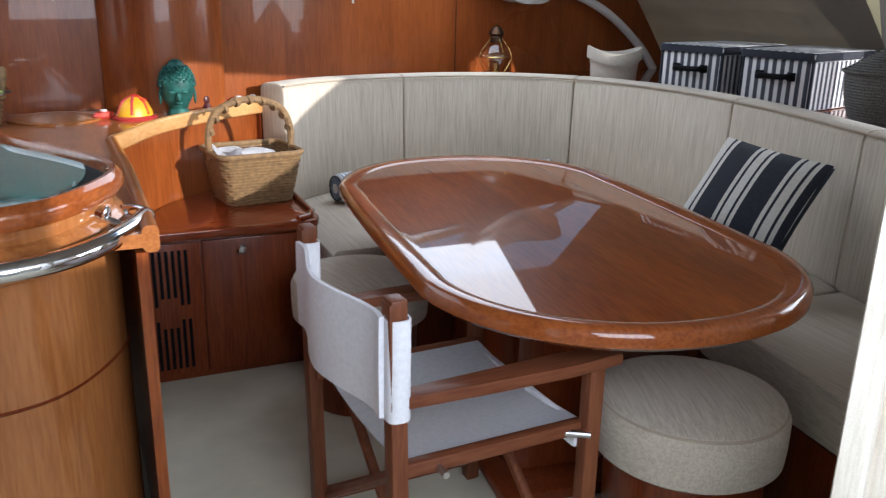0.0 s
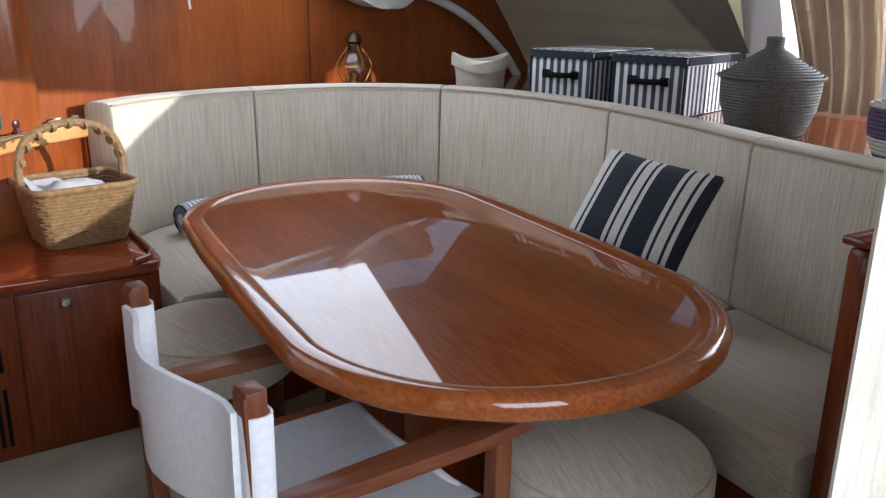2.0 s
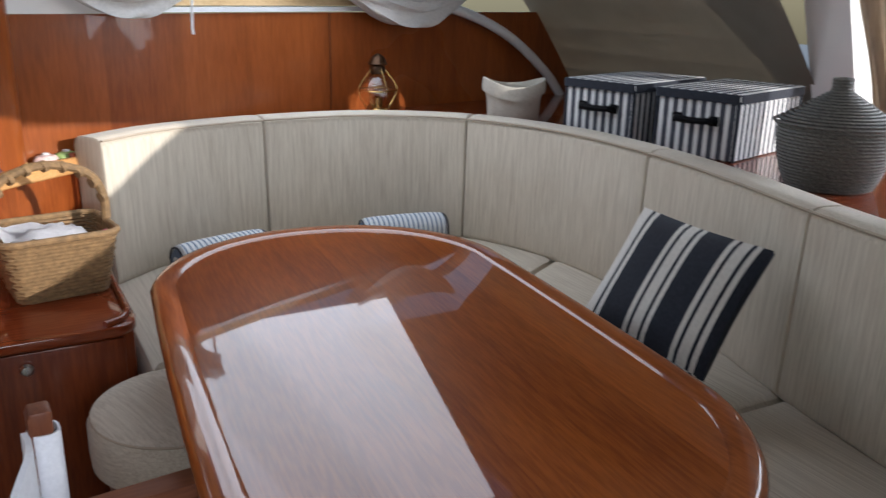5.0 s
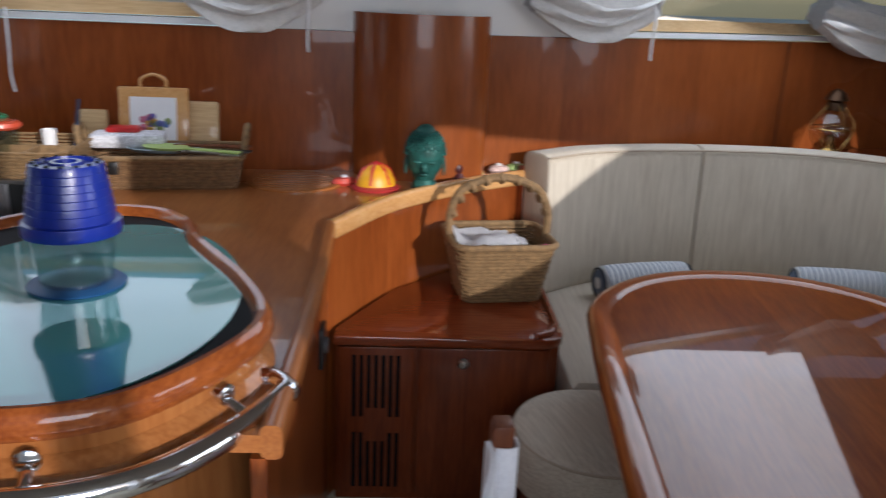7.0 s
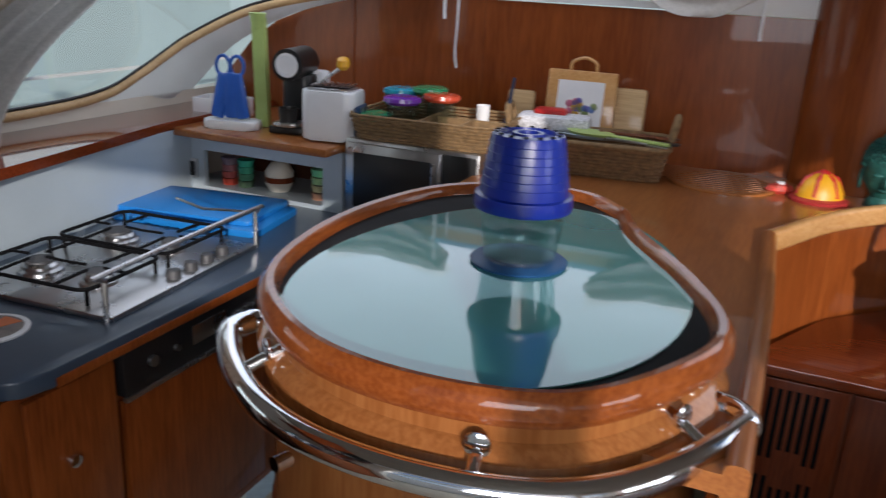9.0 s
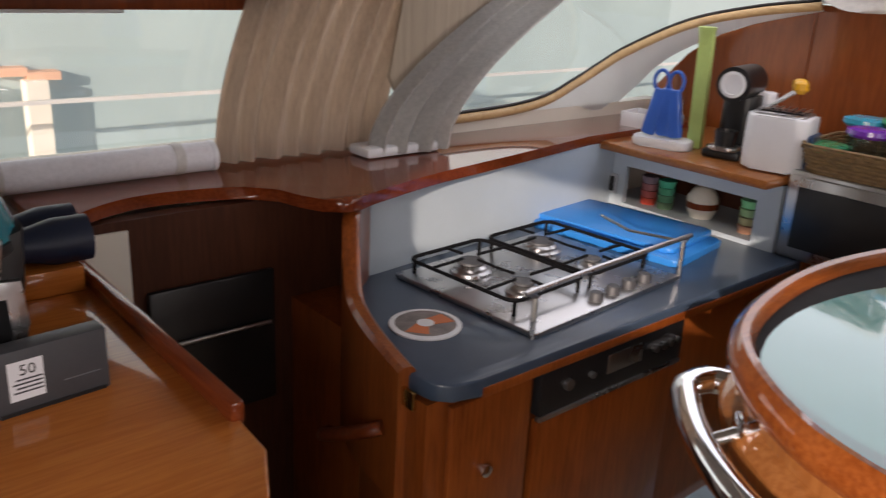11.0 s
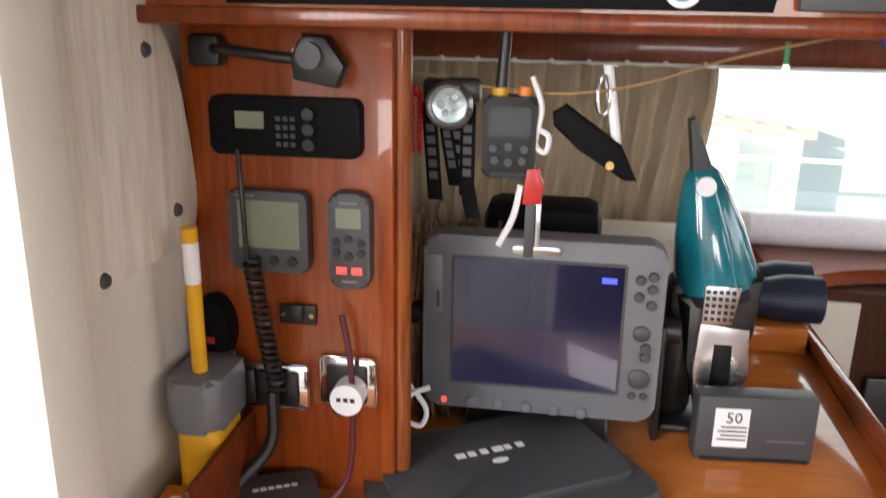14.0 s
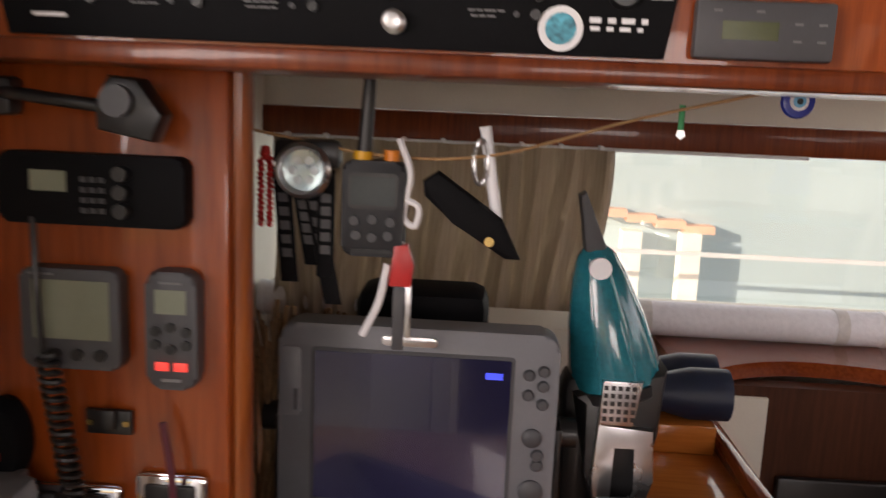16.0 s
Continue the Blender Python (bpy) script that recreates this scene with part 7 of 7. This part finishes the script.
part("raised_face", prism([(x, y + 0.01) for x, y in rounded(0.295, 0.18, 0.015)], 0.0185, 0.03, 0.006), dark_grey, sc)
for i, w_ in enumerate((0.018, 0.014, 0.014, 0.02, 0.012, 0.014)):
    part("letter_block", box(-0.05 + 0.017 * i, -0.05 + 0.017 * i + w_ * 0.7, 0.02, 0.031, 0.0305, 0.0312, 0), paper, sc)
part("mark", lathe([(0.008, 0.0305), (0.008, 0.0312), (0, 0.0312)], 16, m=pose(0.0, 0.0, 0) @ Matrix.Diagonal((1.4, 0.7, 1, 1))), paper, sc)
sc2 = thing("small_cover", "small grey instrument cover lying on the chart table", "cover", (-0.62, 0.897, DESK), 116)
part("shell", prism(rounded(0.10, 0.085, 0.008), 0, 0.028, 0.005), dark_grey, sc2)
for i in range(6):
    part("letter_block", box(-0.025 + 0.009 * i, -0.018 + 0.009 * i, 0.008, 0.014, 0.0285, 0.0289, 0), paper, sc2)
wb = thing("desk_bin", "small open wooden holder on the chart table", "holder", (-0.58, 0.83, DESK))
part("side", box(-0.09, 0.09, 0.018, 0.028, 0, 0.108, 0.006), wood_red, wb)
part("side", box(-0.09, -0.08, -0.045, 0.018, 0, 0.108, 0.006), wood_red, wb)
part("bottom", box(-0.08, 0.09, -0.045, 0.017, 0, 0.008, 0.002), wood_red, wb)
op = thing("orange_packet", "flat bright orange packet in the wooden holder", "packet", (-0.52, 0.815, DESK + 0.009), 6)
part("packet", box(-0.055, 0.055, -0.02, 0.02, 0, 0.05, 0.004), plain("orange_print_card", (0.8, 0.26, 0.02), 0.4, 0, 0, 0.25, 30), op)
part("printed_bars", box(-0.03, 0.02, -0.006, 0.006, 0.0502, 0.0508, 0), paper, op)
lb = thing("rescue_light", "grey and yellow rescue light with a yellow stem", "rescue light", (-0.615, 0.825, DESK))
part("float", prism(rounded(0.075, 0.05, 0.012), 0.0, 0.125, 0.008), yellow_plastic, lb)
part("hood", prism(rounded(0.095, 0.062, 0.016), 0.125, 0.185, 0.014), grey_plastic, lb)
part("stem", rod((0.01, -0.002, 0.185), (0.02, 0.002, 0.352), 0.0085), yellow_plastic, lb)
part("white_band", rod((0.0163, 0.0006, 0.29), (0.019, 0.0016, 0.336), 0.0088), white_plastic, lb)

pb = thing("liner_panel", "pale woven fabric panel with a curved edge held by screws", "panel", (-0.5, 0.79, 1.4))
out = [(0.14, 0.5), (-0.01, 0.45), (-0.03, 0.12), (-0.09, 0.07), (-0.15, -0.01), (-0.18, -0.14), (-0.16, -0.20), (-0.06, -0.20), (0.08, -0.21), (0.14, -0.22)]
xz = Matrix(((1, 0, 0, 0), (0, 0, 1, 0), (0, 1, 0, 0), (0, 0, 0, 1)))
part("sheet", prism([(p.x, p.y) for p in smooth_path([(x, y, 0) for x, y in out], 4)], 0.0, 0.008, 0.002, m=xz), weave_mat, pb)
for x, z in ((-0.09, 0.01), (-0.13, -0.16), (0.02, -0.19)):
    part("screw", lathe([(0.008, 0), (0.006, 0.004), (0, 0.005)], 14, m=pose(x, 0.008, z, -90, 0, 0)), dark_grey, pb)
drape("nav_curtain", "beige pleated curtain half drawn over the nav window", [(-1.62, 0.82), (-1.62, 1.51)], [(-1.62, 0.82), (-1.60, 1.46)], 0.94, 1.335, 11, 0.016, curtain_mat)
cr = thing("curtain_rail", "thin curtain rail with clips under the wooden header", "rail", (-1.66, 1.3, 1.335))
part("rail", rod((0, -0.5, 0), (0, 0.6, 0), 0.004, seg=8), alu, cr)
for i in range(9):
    part("clip", box(-0.004, 0.02, -0.46 + 0.08 * i, -0.45 + 0.08 * i, -0.012, 0.008, 0.002), white_plastic, cr)
bbx = thing("camera_bag", "black padded bag standing behind the chart plotter", "bag", (-1.02, 1.18, DESK))
part("bag", box(-0.05, 0.05, -0.085, 0.085, 0, 0.30, 0.02), black_matt, bbx)
wbx = thing("white_box", "plain off-white carton behind the chart plotter", "box", (-1.3, 1.33, DESK))
part("carton", box(-0.06, 0.06, -0.2, 0.09, 0, 0.19, 0.006), cream_wall, wbx)
bn = thing("binoculars", "navy blue binoculars lying on the window sill", "binoculars", (-1.30, 1.58, DESK))
for x in (-0.035, 0.045):
    part("barrel", lathe([(0.03, 0), (0.032, 0.06), (0.042, 0.1), (0.042, 0.16), (0.036, 0.16), (0.034, 0.15), (0, 0.15)], 24, m=pose(x, -0.08, 0.09, -90, 0, 0)), plain("navy_rubber", (0.01, 0.02, 0.05), 0.5), bn)
part("bridge", box(-0.035, 0.045, -0.05, 0.0, 0.08, 0.10, 0.006), black, bn)
part("stand_box", box(-0.07, 0.08, -0.08, 0.06, 0, 0.048, 0.004), wood_desk, bn)
straw = bmesh.new()
for i in range(60):
    a, q = random.uniform(-0.6, 0.6), random.uniform(-0.05, 0.05)
    tube([(random.uniform(-0.04, 0.04), q, 0), (random.uniform(-0.04, 0.04), q + 0.1 * math.sin(a), 0.22 + random.uniform(0, 0.08))], 0.003, 4, False, straw)
sh = thing("straw_bundle", "bundle of brown straw standing in the corner", "straw", (-0.92, 1.03, DESK))
sb_ = part("straw", straw, wicker_dark, sh)
tagged(sb_, kind="stuff")
wc = thing("white_cable", "white cable looped beside the plotter", "cable", (-0.76, 1.035, DESK + 0.03))
part("cable", tube(smooth_path([(0, 0.02, 0.08), (0.01, -0.005, 0.07), (0.01, -0.012, 0.04), (0.01, 0.01, 0.03), (0.0, 0.015, 0.05), (0, -0.01, 0.085)], 6), 0.0035, 6), paper, wc)
